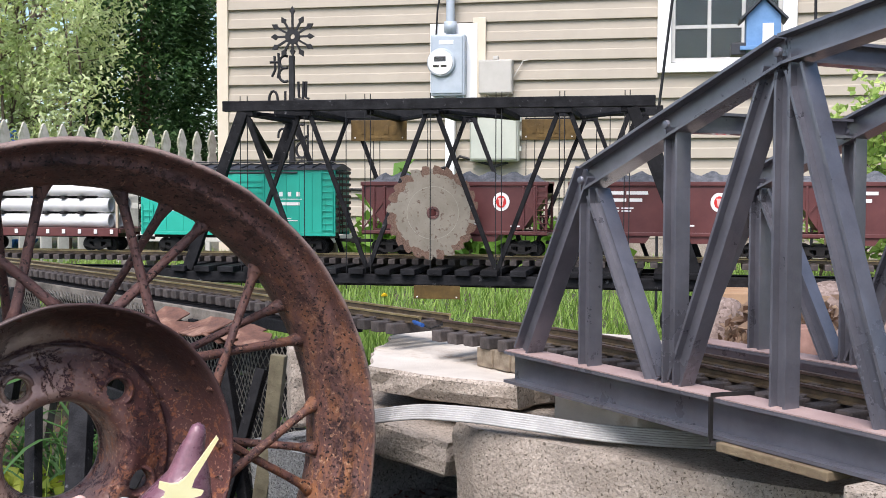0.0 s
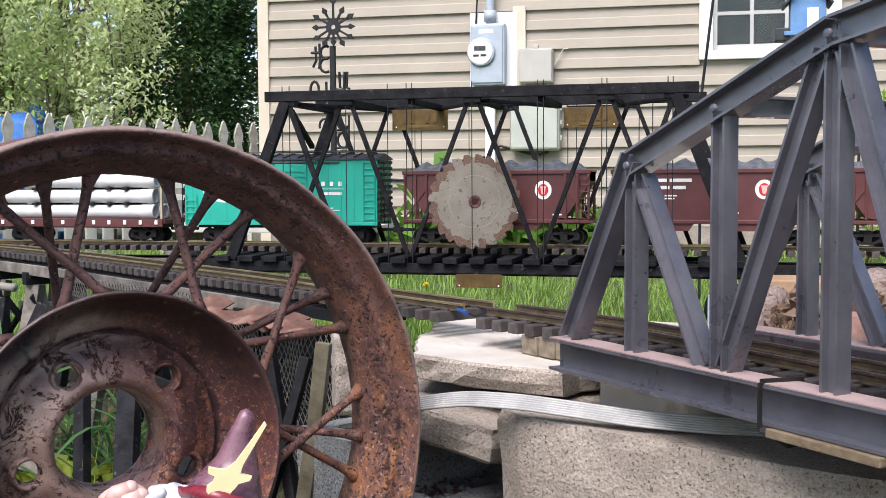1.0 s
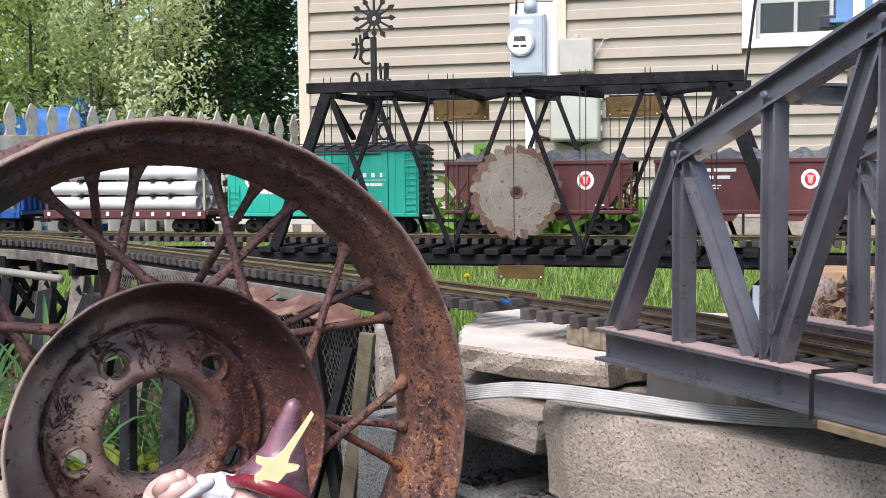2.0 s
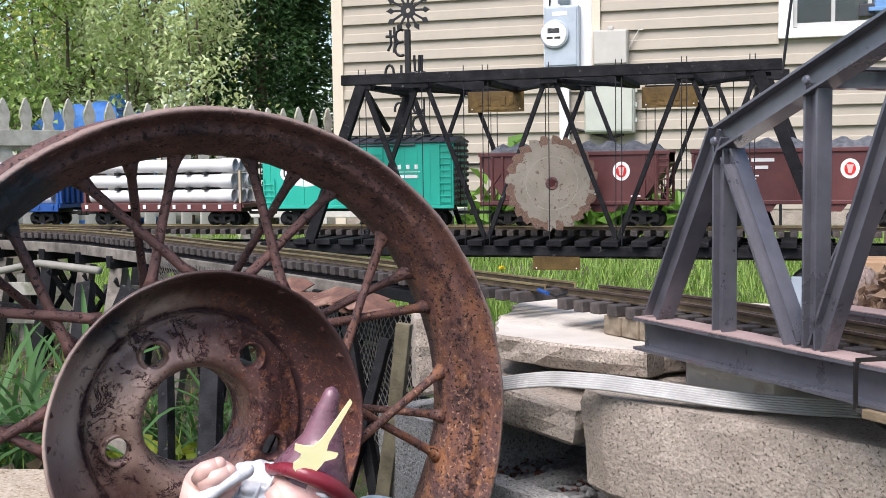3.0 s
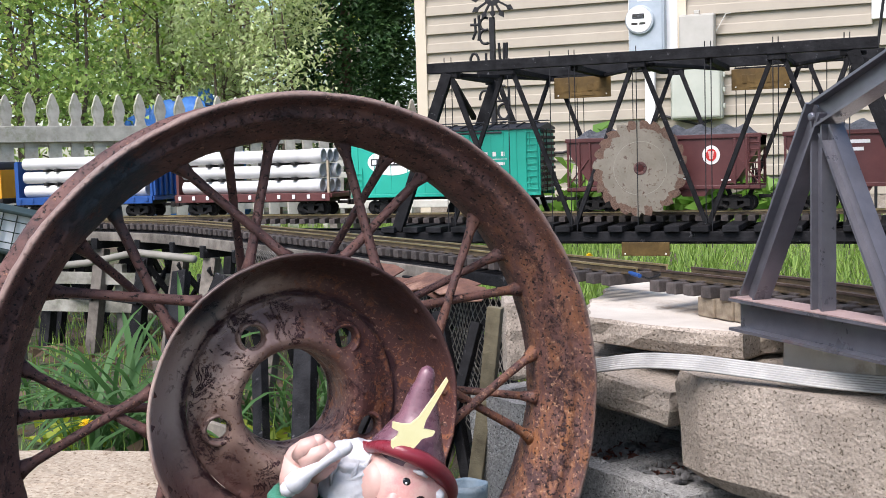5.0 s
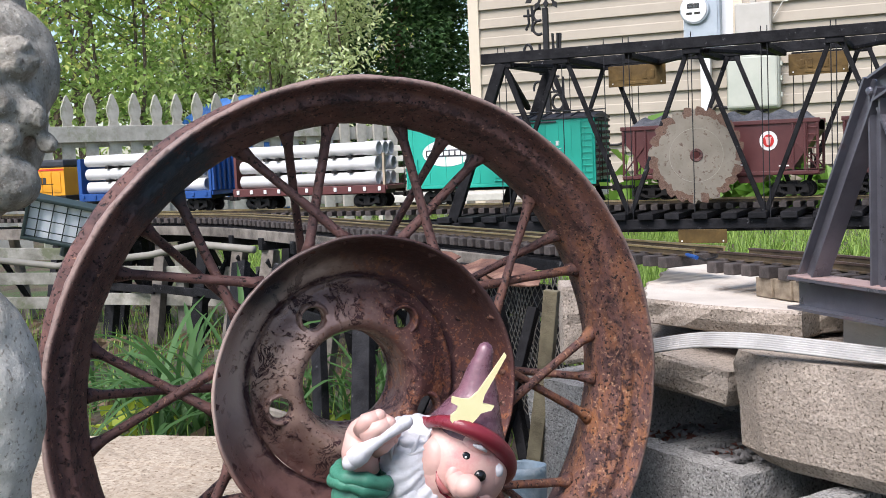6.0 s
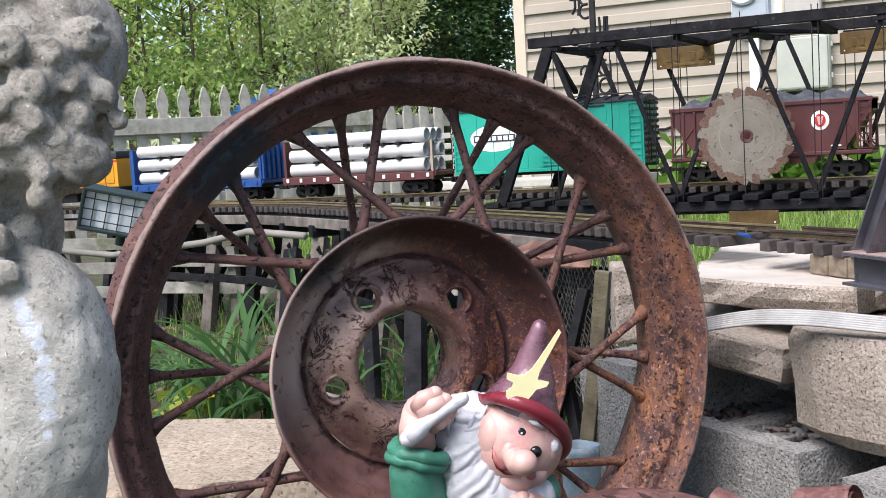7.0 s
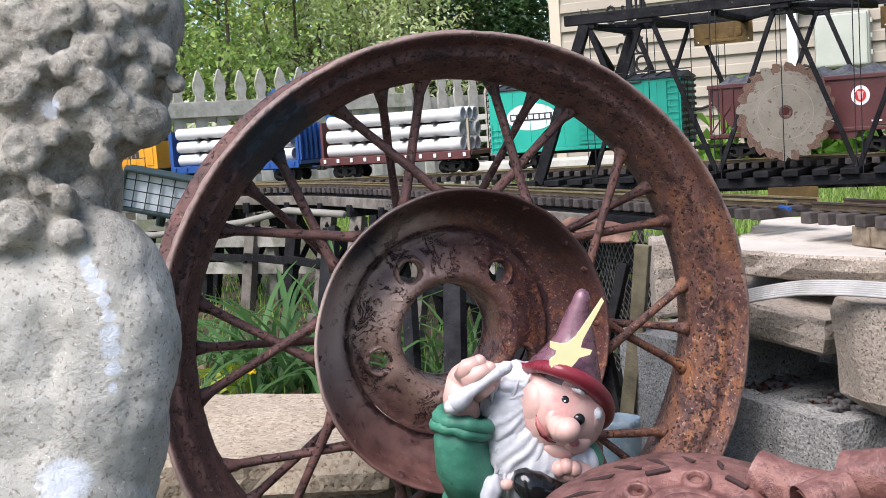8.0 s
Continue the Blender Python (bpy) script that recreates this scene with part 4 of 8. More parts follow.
poly_slab("paving_slab", [(-0.20, 1.50), (-0.172, 1.305), (-0.10, 1.262), (-0.045, 1.24), (0.0, 1.228), (0.012, 1.26), (0.10, 1.33), (0.32, 1.42), (0.10, 1.62), (-0.22, 1.66)],
          -0.129, -0.100, SLAB, "pale broken concrete slab under the curved railway track", "paving slab", 0.010, 12, 3, side=CONCRETE)
big = poly_slab("concrete_block", [(-0.056, 1.195), (-0.03, 1.165), (0.07, 1.105), (0.19, 1.03), (0.34, 0.965), (0.55, 0.95), (0.62, 1.25), (0.3, 1.36), (-0.02, 1.33)],
                -0.234, -0.1315, CONCRETE, "thick rounded concrete block supporting the steel bridge", "concrete block", 0.006, 12, 8)
poly_slab("broken_slab", [(-0.205, 1.285), (-0.15, 1.25), (-0.062, 1.205), (-0.01, 1.30), (-0.05, 1.45), (-0.18, 1.46)], -0.186, -0.150, CONCRETE,
          "rough broken concrete slab leaning in the block pile", "paving slab", 0.010, 14, 5, tilt=pose(0, 0, 0, 0, 7, 0))
cinder("cinder_block", -0.235, 1.296, -36, 0.235, 0.17, GZ - 0.01, -0.240, "hollow grey cinder block holding gravel", 2, 1)
cinder("cinder_block", 0.0, 1.10, -36, 0.30, 0.16, GZ - 0.01, -0.2405, "grey cinder block at the foot of the wall", 2, 2)
cinder("cinder_block", -0.325, 1.375, -36, 0.17, 0.14, GZ - 0.01, -0.200, "grey fluted cinder block standing on end", 1, 3)
cinder("concrete_brick", -0.300, 1.432, 22, 0.055, 0.08, -0.1985, -0.104, "small tan concrete brick under the slab", 0, 4)
cinder("cinder_block", 0.09, 1.27, -36, 0.30, 0.12, GZ - 0.01, -0.236, "grey cinder block behind the pile", 2, 6)
cinder("bridge_sill", 0.036, 1.216, -48, 0.12, 0.12, -0.1312, -0.0935, "pale concrete sill under the bridge end", 0, 7)
cinder("cinder_block", 0.12, 1.42, -30, 0.25, 0.16, GZ - 0.01, -0.130, "grey cinder block carrying the pale slab", 2, 9)
cinder("cinder_block", -0.18, 1.57, -30, 0.20, 0.14, GZ - 0.01, -0.130, "grey cinder block carrying the pale slab", 2, 10)
SANDSTONE = stone_mat("tan_sandstone", (0.33, 0.265, 0.195), (0.50, 0.425, 0.33), (0.20, 0.14, 0.09), 260)
poly_slab("sandstone_slab", [(-0.95, 1.03), (-0.74, 0.99), (-0.64, 1.055), (-0.50, 1.12), (-0.47, 1.28), (-0.70, 1.33), (-0.92, 1.28)], -0.338, -0.285, SANDSTONE,
          "flat tan sandstone slab lying behind the wheel", "stone slab", 0.014, 9, 12)
for x, y, r in ((-0.80, 1.12, 0.060), (-0.58, 1.17, 0.055)):
    b = bmesh.new()
    blob(b, (0, 0, 0), (r * 1.3, r, 0.036), int(r * 1000), 0.22, 1.6, 3)
    o = link("prop_stone", b, SANDSTONE, smooth=True)
    o.matrix_world = pose(x, y, -0.368)
    tagged(o, "rough tan stone propping up the sandstone slab", "stone", "prop stones")
# gravel in and round the block
GRAVEL = mat("grey_gravel", (0.085, 0.083, 0.082), (0.26, 0.255, 0.25), 40, 0.8, bump=0.3)
bm = bmesh.new()
rg = random.Random(4)
u, v = Vector((math.cos(radians(-36)), math.sin(radians(-36)), 0)), Vector((math.sin(radians(36)), math.cos(radians(36)), 0))
box(bm, 0.02, 0.205, 0.02, 0.15, GZ, -0.252, 0, pose(-0.235, 1.296, 0, 0, 0, -36))
for k in range(260):
    p = Vector((-0.235, 1.296, -0.252)) + u * rg.uniform(0.03, 0.195) + v * rg.uniform(0.03, 0.14)
    blob(bm, p + Vector((0, 0, rg.uniform(0, 0.008))), (rg.uniform(0.003, 0.008), rg.uniform(0.003, 0.006), rg.uniform(0.002, 0.005)), k, 0.4, 1.5, 1)
for f in bm.faces:
    f.smooth = False
tagged(link("gravel", bm, GRAVEL), "grey gravel and dead leaves in the block", "gravel", kind="stuff")

# ---------------------------------------------------------------- picket fence
fence = root("picket_fence", pose(0, 0, 0), "weathered grey wooden picket fence with pointed pickets", "fence")
pk = bmesh.new()
PT = 0.49
outline = [(-0.036, GZ - 0.02 - PT), (0.036, GZ - 0.02 - PT), (0.036, -0.19), (0.026, -0.165), (0.024, -0.15), (0.036, -0.11), (0.034, -0.075), (0.010, -0.012), (0.0, 0.0),
           (-0.010, -0.012), (-0.034, -0.075), (-0.036, -0.11), (-0.024, -0.15), (-0.026, -0.165), (-0.036, -0.19)]
fr = [[pk.verts.new((x, y, z)) for x, z in outline] for y in (-0.009, 0.009)]
pk.faces.new(fr[0])
pk.faces.new(fr[1][::-1])
for k in range(len(outline)):
    pk.faces.new((fr[0][k], fr[0][(k + 1) % len(outline)], fr[1][(k + 1) % len(outline)], fr[1][k]))
bmesh.ops.recalc_face_normals(pk, faces=pk.faces)
picket = bpy.data.meshes.new("picket")
pk.to_mesh(picket)
pk.free()
picket.materials.append(FENCE)
F0, F1 = Vector((-5.35, 3.12, 0)), Vector((-2.92, 7.98, 0))
fd = (F1 - F0).normalized()
fl = (F1 - F0).length
yaw = math.degrees(math.atan2(fd.y, fd.x))
n = round(fl / 0.132)
for k in range(n):
    p = F0 + fd * (fl * (k + 0.5) / n)
    o = new("picket", picket)
    o.parent = fence
    o.matrix_basis = pose(p.x, p.y, PT + random.uniform(-0.012, 0.012), random.uniform(-1, 1), random.uniform(-1.2, 1.2), yaw)
side = Vector((fd.y, -fd.x, 0))
for z in (0.235, -0.18):
    q = bmesh.new()
    beam(q, F0 + side * -0.022 + Vector((0, 0, z)), F1 + side * -0.022 + Vector((0, 0, z)), 0.024, 0.085, (0, 0, 1), 0.003)
    part("fence_rail", q, FENCE, fence)
q = bmesh.new()
beam(q, F0 + side * 0.024 + Vector((0, 0, 0.265)), F0 + fd * fl * 0.72 + side * 0.024 + Vector((0, 0, 0.265)), 0.022, 0.09, (0, 0, 1), 0.003)
part("fence_board", q, FENCE, fence, "pale board nailed along the pickets")

# ---------------------------------------------------------------- foliage
BARK = mat("brown_bark", (0.09, 0.065, 0.045), (0.19, 0.145, 0.105), 25, 0.9, bump=0.8, bscale=80, dist=0.01)
PALE_BARK = mat("pale_bark", (0.35, 0.30, 0.23), (0.50, 0.44, 0.36), 12, 0.9, bump=0.6, dist=0.02)
LEAF_PALE = leaf_mat("pale_leaf", (0.40, 0.50, 0.20), (0.80, 0.86, 0.52))
LEAF_MID = leaf_mat("green_leaf", (0.20, 0.33, 0.07), (0.55, 0.68, 0.22))
LEAF_DARK = leaf_mat("dark_leaf", (0.030, 0.085, 0.030), (0.13, 0.25, 0.09))
LEAF_YEL = leaf_mat("sunlit_leaf", (0.42, 0.50, 0.10), (0.75, 0.78, 0.22))


def leaves(rng, centres, count, spread, size, droop=0.0, ratio=0.45):
    """Small folded leaves scattered round centres, as arrays for one mesh."""
    V, Fc = [], []
    for k in range(count):
        c = centres[rng.randrange(len(centres))]
        p = Vector(c) + Vector((rng.gauss(0, spread[0]), rng.gauss(0, spread[0]), rng.gauss(0, spread[1])))
        e = Euler((rng.uniform(-1.1, 1.1), rng.uniform(-1.1, 1.1), rng.uniform(0, 6.3)))
        s = size * rng.uniform(0.6, 1.35)
        w = s * ratio
        i = len(V)
        for q in ((0, 0, 0), (s * 0.5, w, 0.12 * s), (s, 0, -0.1 * s - droop * s), (s * 0.5, -w, 0.12 * s)):
            x = Vector(q)
            x.rotate(e)
            V.append(p + x)
        Fc += [(i, i + 1, i + 2), (i, i + 2, i + 3)]
    return V, Fc


def mesh_of(name, V, Fc, material, parent=None, label=""):
    me = bpy.data.meshes.new(name)
    me.from_pydata([tuple(v) for v in V], [], Fc)
    me.materials.append(material)
    ob = new(name, me)
    if parent:
        ob.parent = parent
    if label:
        ob["label"] = label
    return ob


def tree(name, x, y, h, spread, stems, twigs, count, size, lm, bark, label, category, seed, lo=0.25, r0=0.03, lean=0.25, sp=(0.10, 0.10), ratio=0.45):
    rng = random.Random(seed)
    ob = root(name, pose(x, y, GZ), label, category)
    b = bmesh.new()
    tips = []
    for s in range(stems):
        a = rng.uniform(0, 6.28)
        top = Vector((math.cos(a) * spread * rng.uniform(0.1, lean * 2.2), math.sin(a) * spread * rng.uniform(0.1, lean * 2.2), h * rng.uniform(0.75, 1.0)))
        pts = [Vector((0.04 * math.cos(a) * stems, 0.04 * math.sin(a) * stems, -0.03)).lerp(top, t) + Vector((rng.gauss(0, 0.03), rng.gauss(0, 0.03), 0)) * (t > 0) for t in (0, 0.2, 0.4, 0.6, 0.8, 1)]
        tube(b, pts, [r0 * f for f in (1, 0.85, 0.7, 0.5, 0.35, 0.15)], 7)
        for k in range(twigs):
            t = rng.uniform(lo, 1.0)
            i = min(int(t * 5), 4)
            p = pts[i].lerp(pts[i + 1], t * 5 - i)
            az = rng.uniform(0, 6.28)
            ln = spread * rng.uniform(0.35, 1.0) * (1.15 - 0.6 * t)
            e = p + Vector((math.cos(az) * ln, math.sin(az) * ln, ln * rng.uniform(0.1, 0.8)))
            mid = p.lerp(e, 0.5) + Vector((0, 0, -0.05 * ln))
            tube(b, [p, mid, e], [r0 * 0.32, r0 * 0.2, r0 * 0.08], 5)
            tips += [e, mid.lerp(e, 0.5), e, mid]
    part("trunk", b, bark, ob, smooth=True)
    V, Fc = leaves(rng, tips, count, sp, size, 0.1, ratio)
    mesh_of("crown", V, Fc, lm, ob)
    return ob


def at(bearing, r):
    """Plan place r metres from the path, bearing degrees to the left of straight ahead."""
    return 0.13 - r * math.sin(radians(bearing)), 0.15 + r * math.cos(radians(bearing))


tree("shrub", *at(31.0, 8.5), 2.5, 0.75, 6, 16, 9500, 0.050, LEAF_PALE, BARK, "airy pale green shrub behind the fence", "shrub", 11, 0.2, 0.014, sp=(0.06, 0.06), ratio=0.21)
tree("shrub", *at(33.0, 9.3), 3.0, 0.9, 6, 15, 8500, 0.048, LEAF_PALE, BARK, "tall pale green shrub behind the fence", "shrub", 12, 0.2, 0.015, sp=(0.085, 0.085), ratio=0.21)
tree("sapling", *at(35.5, 9.0), 3.0, 0.9, 5, 12, 5200, 0.046, LEAF_MID, BARK, "leafy green sapling behind the fence", "tree", 13, 0.15, 0.02, sp=(0.12, 0.12), ratio=0.34)
tree("sapling", *at(40.5, 8.2), 2.6, 0.9, 4, 12, 6000, 0.048, LEAF_MID, BARK, "leafy green sapling behind the fence", "tree", 14, 0.15, 0.02, sp=(0.12, 0.12), ratio=0.34)
tree("sapling", *at(46.5, 8.0), 3.2, 1.0, 5, 12, 6000, 0.046, LEAF_MID, BARK, "leafy green sapling behind the fence", "tree", 15, 0.2, 0.02, sp=(0.12, 0.12), ratio=0.34)
tree("tree", *at(33, 15), 6.5, 2.2, 5, 20, 1500, 0.10, LEAF_YEL, BARK, "bright yellow-green tree in the distance", "tree", 16, 0.15, 0.06, sp=(0.28, 0.28))
tree("tree", *at(42, 17), 6.0, 2.6, 5, 20, 1500, 0.11, LEAF_YEL, BARK, "bright yellow-green tree in the distance", "tree", 17, 0.12, 0.07, sp=(0.3, 0.3))
tree("tree", *at(37, 19), 4.6, 2.6, 5, 20, 2200, 0.12, LEAF_YEL, BARK, "broad green tree in the distance", "tree", 18, 0.1, 0.08, sp=(0.35, 0.3))
tree("tree", *at(26, 17), 8.0, 1.8, 4, 20, 3000, 0.11, LEAF_MID, PALE_BARK, "tall pale-barked tree behind the house", "tree", 19, 0.35, 0.16, sp=(0.3, 0.3))
tree("tree", *at(49, 15), 6.5, 2.6, 5, 18, 2000, 0.11, LEAF_YEL, BARK, "broad green tree in the distance", "tree", 20, 0.1, 0.07, sp=(0.35, 0.3))
tree("rose_bush", *at(-9.6, 5.9), 1.02, 0.34, 7, 10, 2600, 0.045, LEAF_MID, BARK, "leafy green bush in front of the house wall", "bush", 21, 0.05, 0.008, sp=(0.06, 0.06))


def evergreen(x, y, h, r, count, seed):
    rng = random.Random(seed)
    ob = root("evergreen", pose(x, y, GZ), "dense dark green evergreen beside the house", "tree")
    b = bmesh.new()
    tube(b, [(0, 0, -0.05), (0, 0, h * 0.95)], [0.06, 0.01], 8)
    part("trunk", b, BARK, ob)
    V, Fc = [], []
    for k in range(count):
        t = rng.random() ** 0.8
        z = 0.05 * h + 0.95 * h * t
        rad = r * (1 - t) ** 0.6 * (0.55 + 0.45 * rng.random()) * (1 + 0.25 * noise.noise(Vector((rng.random() * 0.2 + z * 2.2, 0, seed))))
        a = rng.uniform(0, 6.283)
        rad *= 1 + 0.35 * noise.noise(Vector((math.cos(a) * 3.2, math.sin(a) * 3.2, z * 4.5)))
        p = Vector((rad * math.cos(a), rad * math.sin(a), z))
        s = 0.05 * rng.uniform(0.6, 1.5)
        e = Euler((rng.uniform(-0.8, 0.8), -0.15 + rng.uniform(-0.7, 0.7), a + rng.uniform(-0.9, 0.9)))
        i = len(V)
        for q in ((0, 0, 0), (s * 0.45, s * 0.26, 0.006), (s, 0, -0.012), (s * 0.45, -s * 0.26, 0.006)):
            w = Vector(q)
            w.rotate(e)
            V.append(p + w)
        Fc += [(i, i + 1, i + 2), (i, i + 2, i + 3)]
    mesh_of("crown", V, Fc, LEAF_DARK, ob)


evergreen(*at(26.2, 9.4), 3.6, 0.70, 34000, 5)
evergreen(*at(22.5, 10.6), 4.2, 0.8, 22000, 6)

# grass
LEAF_GRASS = leaf_mat("grass_blade", (0.12, 0.23, 0.035), (0.33, 0.47, 0.10))
rg = random.Random(9)
V, Fc = [], []
for k in range(44000):
    y = 2.95 + (7.42 - 2.95) * rg.random() ** 1.3
    x = rg.uniform(-0.75 * y + 0.4, 0.30 * y + 0.2)
    h = rg.uniform(0.012, 0.055) * (1.25 + noise.noise(Vector((x * 2.5, y * 2.5, 0))))
    a, ln = rg.uniform(0, 6.28), rg.uniform(0.015, 0.075)
    w = 0.0038
    gz = GZ - 0.01
    i = len(V)
    V += [(x - w * math.sin(a), y + w * math.cos(a), gz), (x + w * math.sin(a), y - w * math.cos(a), gz), (x + ln * math.cos(a), y + ln * math.sin(a), gz + h + 0.02)]
    Fc.append((i, i + 1, i + 2))
tagged(mesh_of("grass", V, Fc, LEAF_GRASS), "bright green unmown grass below the bridge", "grass", kind="stuff")
# sparse grass and litter below the trestles
V, Fc = [], []
for k in range(3600):
    y = rg.uniform(1.15, 2.95)
    x = rg.uniform(-2.6, -0.35)
    if y < 1.45 and x > -1.0:
        continue
    h, a, ln, w = rg.uniform(0.02, 0.07), rg.uniform(0, 6.28), rg.uniform(0, 0.04), 0.0022
    i = len(V)
    V += [(x - w * math.sin(a), y + w * math.cos(a), GZ - 0.01), (x + w * math.sin(a), y - w * math.cos(a), GZ - 0.01), (x + ln * math.cos(a), y + ln * math.sin(a), GZ + h)]
    Fc.append((i, i + 1, i + 2))
tagged(mesh_of("thin_grass", V, Fc, LEAF_GRASS), "thin green grass below the timber trestle", "grass", kind="stuff")
V, Fc = leaves(rg, [(rg.uniform(-2.4, -0.3), rg.uniform(1.2, 2.9), GZ + 0.004) for _ in range(160)], 1300, (0.06, 0.004), 0.028, 0.3, 0.4)
tagged(mesh_of("leaf_litter", V, Fc, leaf_mat("litter_leaf", (0.10, 0.065, 0.04), (0.32, 0.23, 0.15))), "brown dead leaf litter on the soil", "leaves", kind="stuff")
V, Fc = leaves(rg, [tuple(Vector((-0.235, 1.296, -0.246)) + u * a + v * c) for a, c in ((0.06, 0.05), (0.09, 0.08), (0.12, 0.05), (0.05, 0.10), (0.15, 0.09))], 110, (0.014, 0.002), 0.0085, 0.3, 0.3)
tagged(mesh_of("dead_leaves", V, Fc, leaf_mat("rusty_dead_leaf", (0.075, 0.024, 0.018), (0.19, 0.075, 0.05))), "small reddish dead leaves on the gravel", "leaves", kind="stuff")
# darker undergrowth along the house and fence foot
V, Fc = [], []
cs = [(x, 7.25 + rg.uniform(-0.1, 0.1), GZ + rg.uniform(0.05, 0.22)) for x in [rg.uniform(-1.9, -0.2) for _ in range(24)]] + [(-1.55, 7.1, 0.0), (-1.45, 7.1, 0.06), (-0.85, 7.2, -0.06)]
V, Fc = leaves(rg, cs, 420, (0.07, 0.05), 0.15, 0.2, 0.42)
tagged(mesh_of("broad_leaf_weeds", V, Fc, leaf_mat("weed_leaf", (0.10, 0.22, 0.03), (0.22, 0.38, 0.07))), "broad green weeds growing along the house wall", "weeds", kind="stuff")


# ---------------------------------------------------------------- the train
TEAL = mat("teal_car_paint", (0.010, 0.33, 0.24), (0.015, 0.38, 0.28), 12, 0.42, bump=0.06)
MAROON = mat("maroon_car_paint", (0.080, 0.022, 0.022), (0.115, 0.034, 0.032), 18, 0.45, bump=0.08)
BLUE = mat("blue_car_paint", (0.008, 0.050, 0.20), (0.014, 0.072, 0.27), 14, 0.4, bump=0.06)
ORANGE = mat("yellow_orange_paint", (0.62, 0.27, 0.015), (0.70, 0.33, 0.02), 14, 0.4, bump=0.05)
VERMILION = mat("red_car_paint", (0.50, 0.020, 0.018), (0.58, 0.03, 0.025), 14, 0.4, bump=0.05)
PALE_RED = mat("faded_rose_paint", (0.60, 0.36, 0.34), (0.68, 0.44, 0.42), 60, 0.6, bump=0)
NAVY = mat("dark_roof_paint", (0.02, 0.022, 0.028), (0.04, 0.042, 0.05), 20, 0.5, bump=0.1)
CARBLACK = mat("black_car_parts", (0.010, 0.009, 0.009), (0.024, 0.022, 0.021), 50, 0.6, bump=0.2, spec=0.25)
LETTER = mat("white_lettering", (0.72, 0.72, 0.70), (0.78, 0.78, 0.76), 30, 0.6, bump=0)
PIPE = mat("white_plastic_pipe", (0.56, 0.555, 0.545), (0.66, 0.65, 0.64), 9, 0.42, bump=0.04)
COAL = mat("grey_coal_load", (0.07, 0.075, 0.085), (0.17, 0.175, 0.19), 60, 0.8, bump=0.9, bscale=240, dist=0.006)
TRAIN_Y, TRAIN_Z = 2.62, RZ + 0.0086


def cbox(parent, name, material, x0, x1, y0, y1, z0, z1, bevel=0.0012, label=""):
    b = bmesh.new()
    box(b, x0, x1, y0, y1, z0, z1, bevel)
    return part(name, b, material, parent, label)


def truck(car, cx):
    """One four-wheeled truck."""
    for s in (-1, 1):
        b = bmesh.new()
        y = s * 0.034
        for a, c in (((-0.030, 0.017), (-0.012, 0.008)), ((-0.012, 0.008), (0.012, 0.008)), ((0.012, 0.008), (0.030, 0.017)), ((-0.032, 0.024), (0.032, 0.024))):
            beam(b, (cx + a[0], y, a[1]), (cx + c[0], y, c[1]), 0.006, 0.006, (0, 1, 0))
        box(b, cx - 0.034, cx - 0.022, y - 0.004, y + 0.004, 0.010, 0.024)
        box(b, cx + 0.022, cx + 0.034, y - 0.004, y + 0.004, 0.010, 0.024)
        box(b, cx - 0.008, cx + 0.008, y - 0.004, y + 0.004, 0.009, 0.026)
        part("side_frame", b, CARBLACK, car)
    for dx in (-0.028, 0.028):
        b = bmesh.new()
        tube(b, [(cx + dx, -0.03, 0.0155), (cx + dx, 0.03, 0.0155)], 0.003, 8)
        part("axle", b, CARBLACK, car)
        for s in (-1, 1):
            b = bmesh.new()
            m, _ = frame_to((cx + dx, s * 0.0195, 0.0155), (cx + dx, s * 0.03, 0.0155))
            lathe(b, [(0.0, 0.002), (0.010, 0.002), (0.0125, 0.0), (0.0175, 0.0), (0.0175, 0.002), (0.0155, 0.0025), (0.0152, 0.0075), (0.0125, 0.0075), (0.011, 0.005), (0.0, 0.0055)], 24, m)
            part("wheel", b, CARBLACK, car)
    b = bmesh.new()
    box(b, cx - 0.01, cx + 0.01, -0.03, 0.03, 0.022, 0.032)
    part("bolster", b, CARBLACK, car)


def coupler(car, x, s):
    b = bmesh.new()
    box(b, x - 0.018, x + 0.018, -0.004, 0.004, 0.026, 0.033, 0.001)
    box(b, x + s * 0.016 - 0.006, x + s * 0.016 + 0.006, -0.008, 0.008, 0.023, 0.036, 0.002)
    part("coupler", b, CARBLACK, car)


def ladder(car, x, y, z0, z1, axis, material, w=0.022):
    """Rungs on two stiles, on a side (axis x) or an end (axis y)."""
    b = bmesh.new()
    u = Vector((1, 0, 0)) if axis == 'x' else Vector((0, 1, 0))
    c = Vector((x, y, 0))
    for s in (-1, 1):
        p = c + u * (s * w / 2)
        tube(b, [(p.x, p.y, z0), (p.x, p.y, z1)], 0.0011, 6)
    k = z0 + 0.008
    while k < z1:
        p, q = c - u * w / 2, c + u * w / 2
        tube(b, [(p.x, p.y, k), (q.x, q.y, k)], 0.0010, 6)
        k += 0.014
    part("ladder", b, material, car)


def bars(car, name, rows, y, material=None):
    """Unreadable lettering, as plain bars: (x0, x1, z0, z1)."""
    for x0, x1, z0, z1 in rows:
        b = bmesh.new()
        box(b, x0, x1, y - 0.0005, y + 0.0003, z0, z1)
        part(name, b, material or LETTER, car)


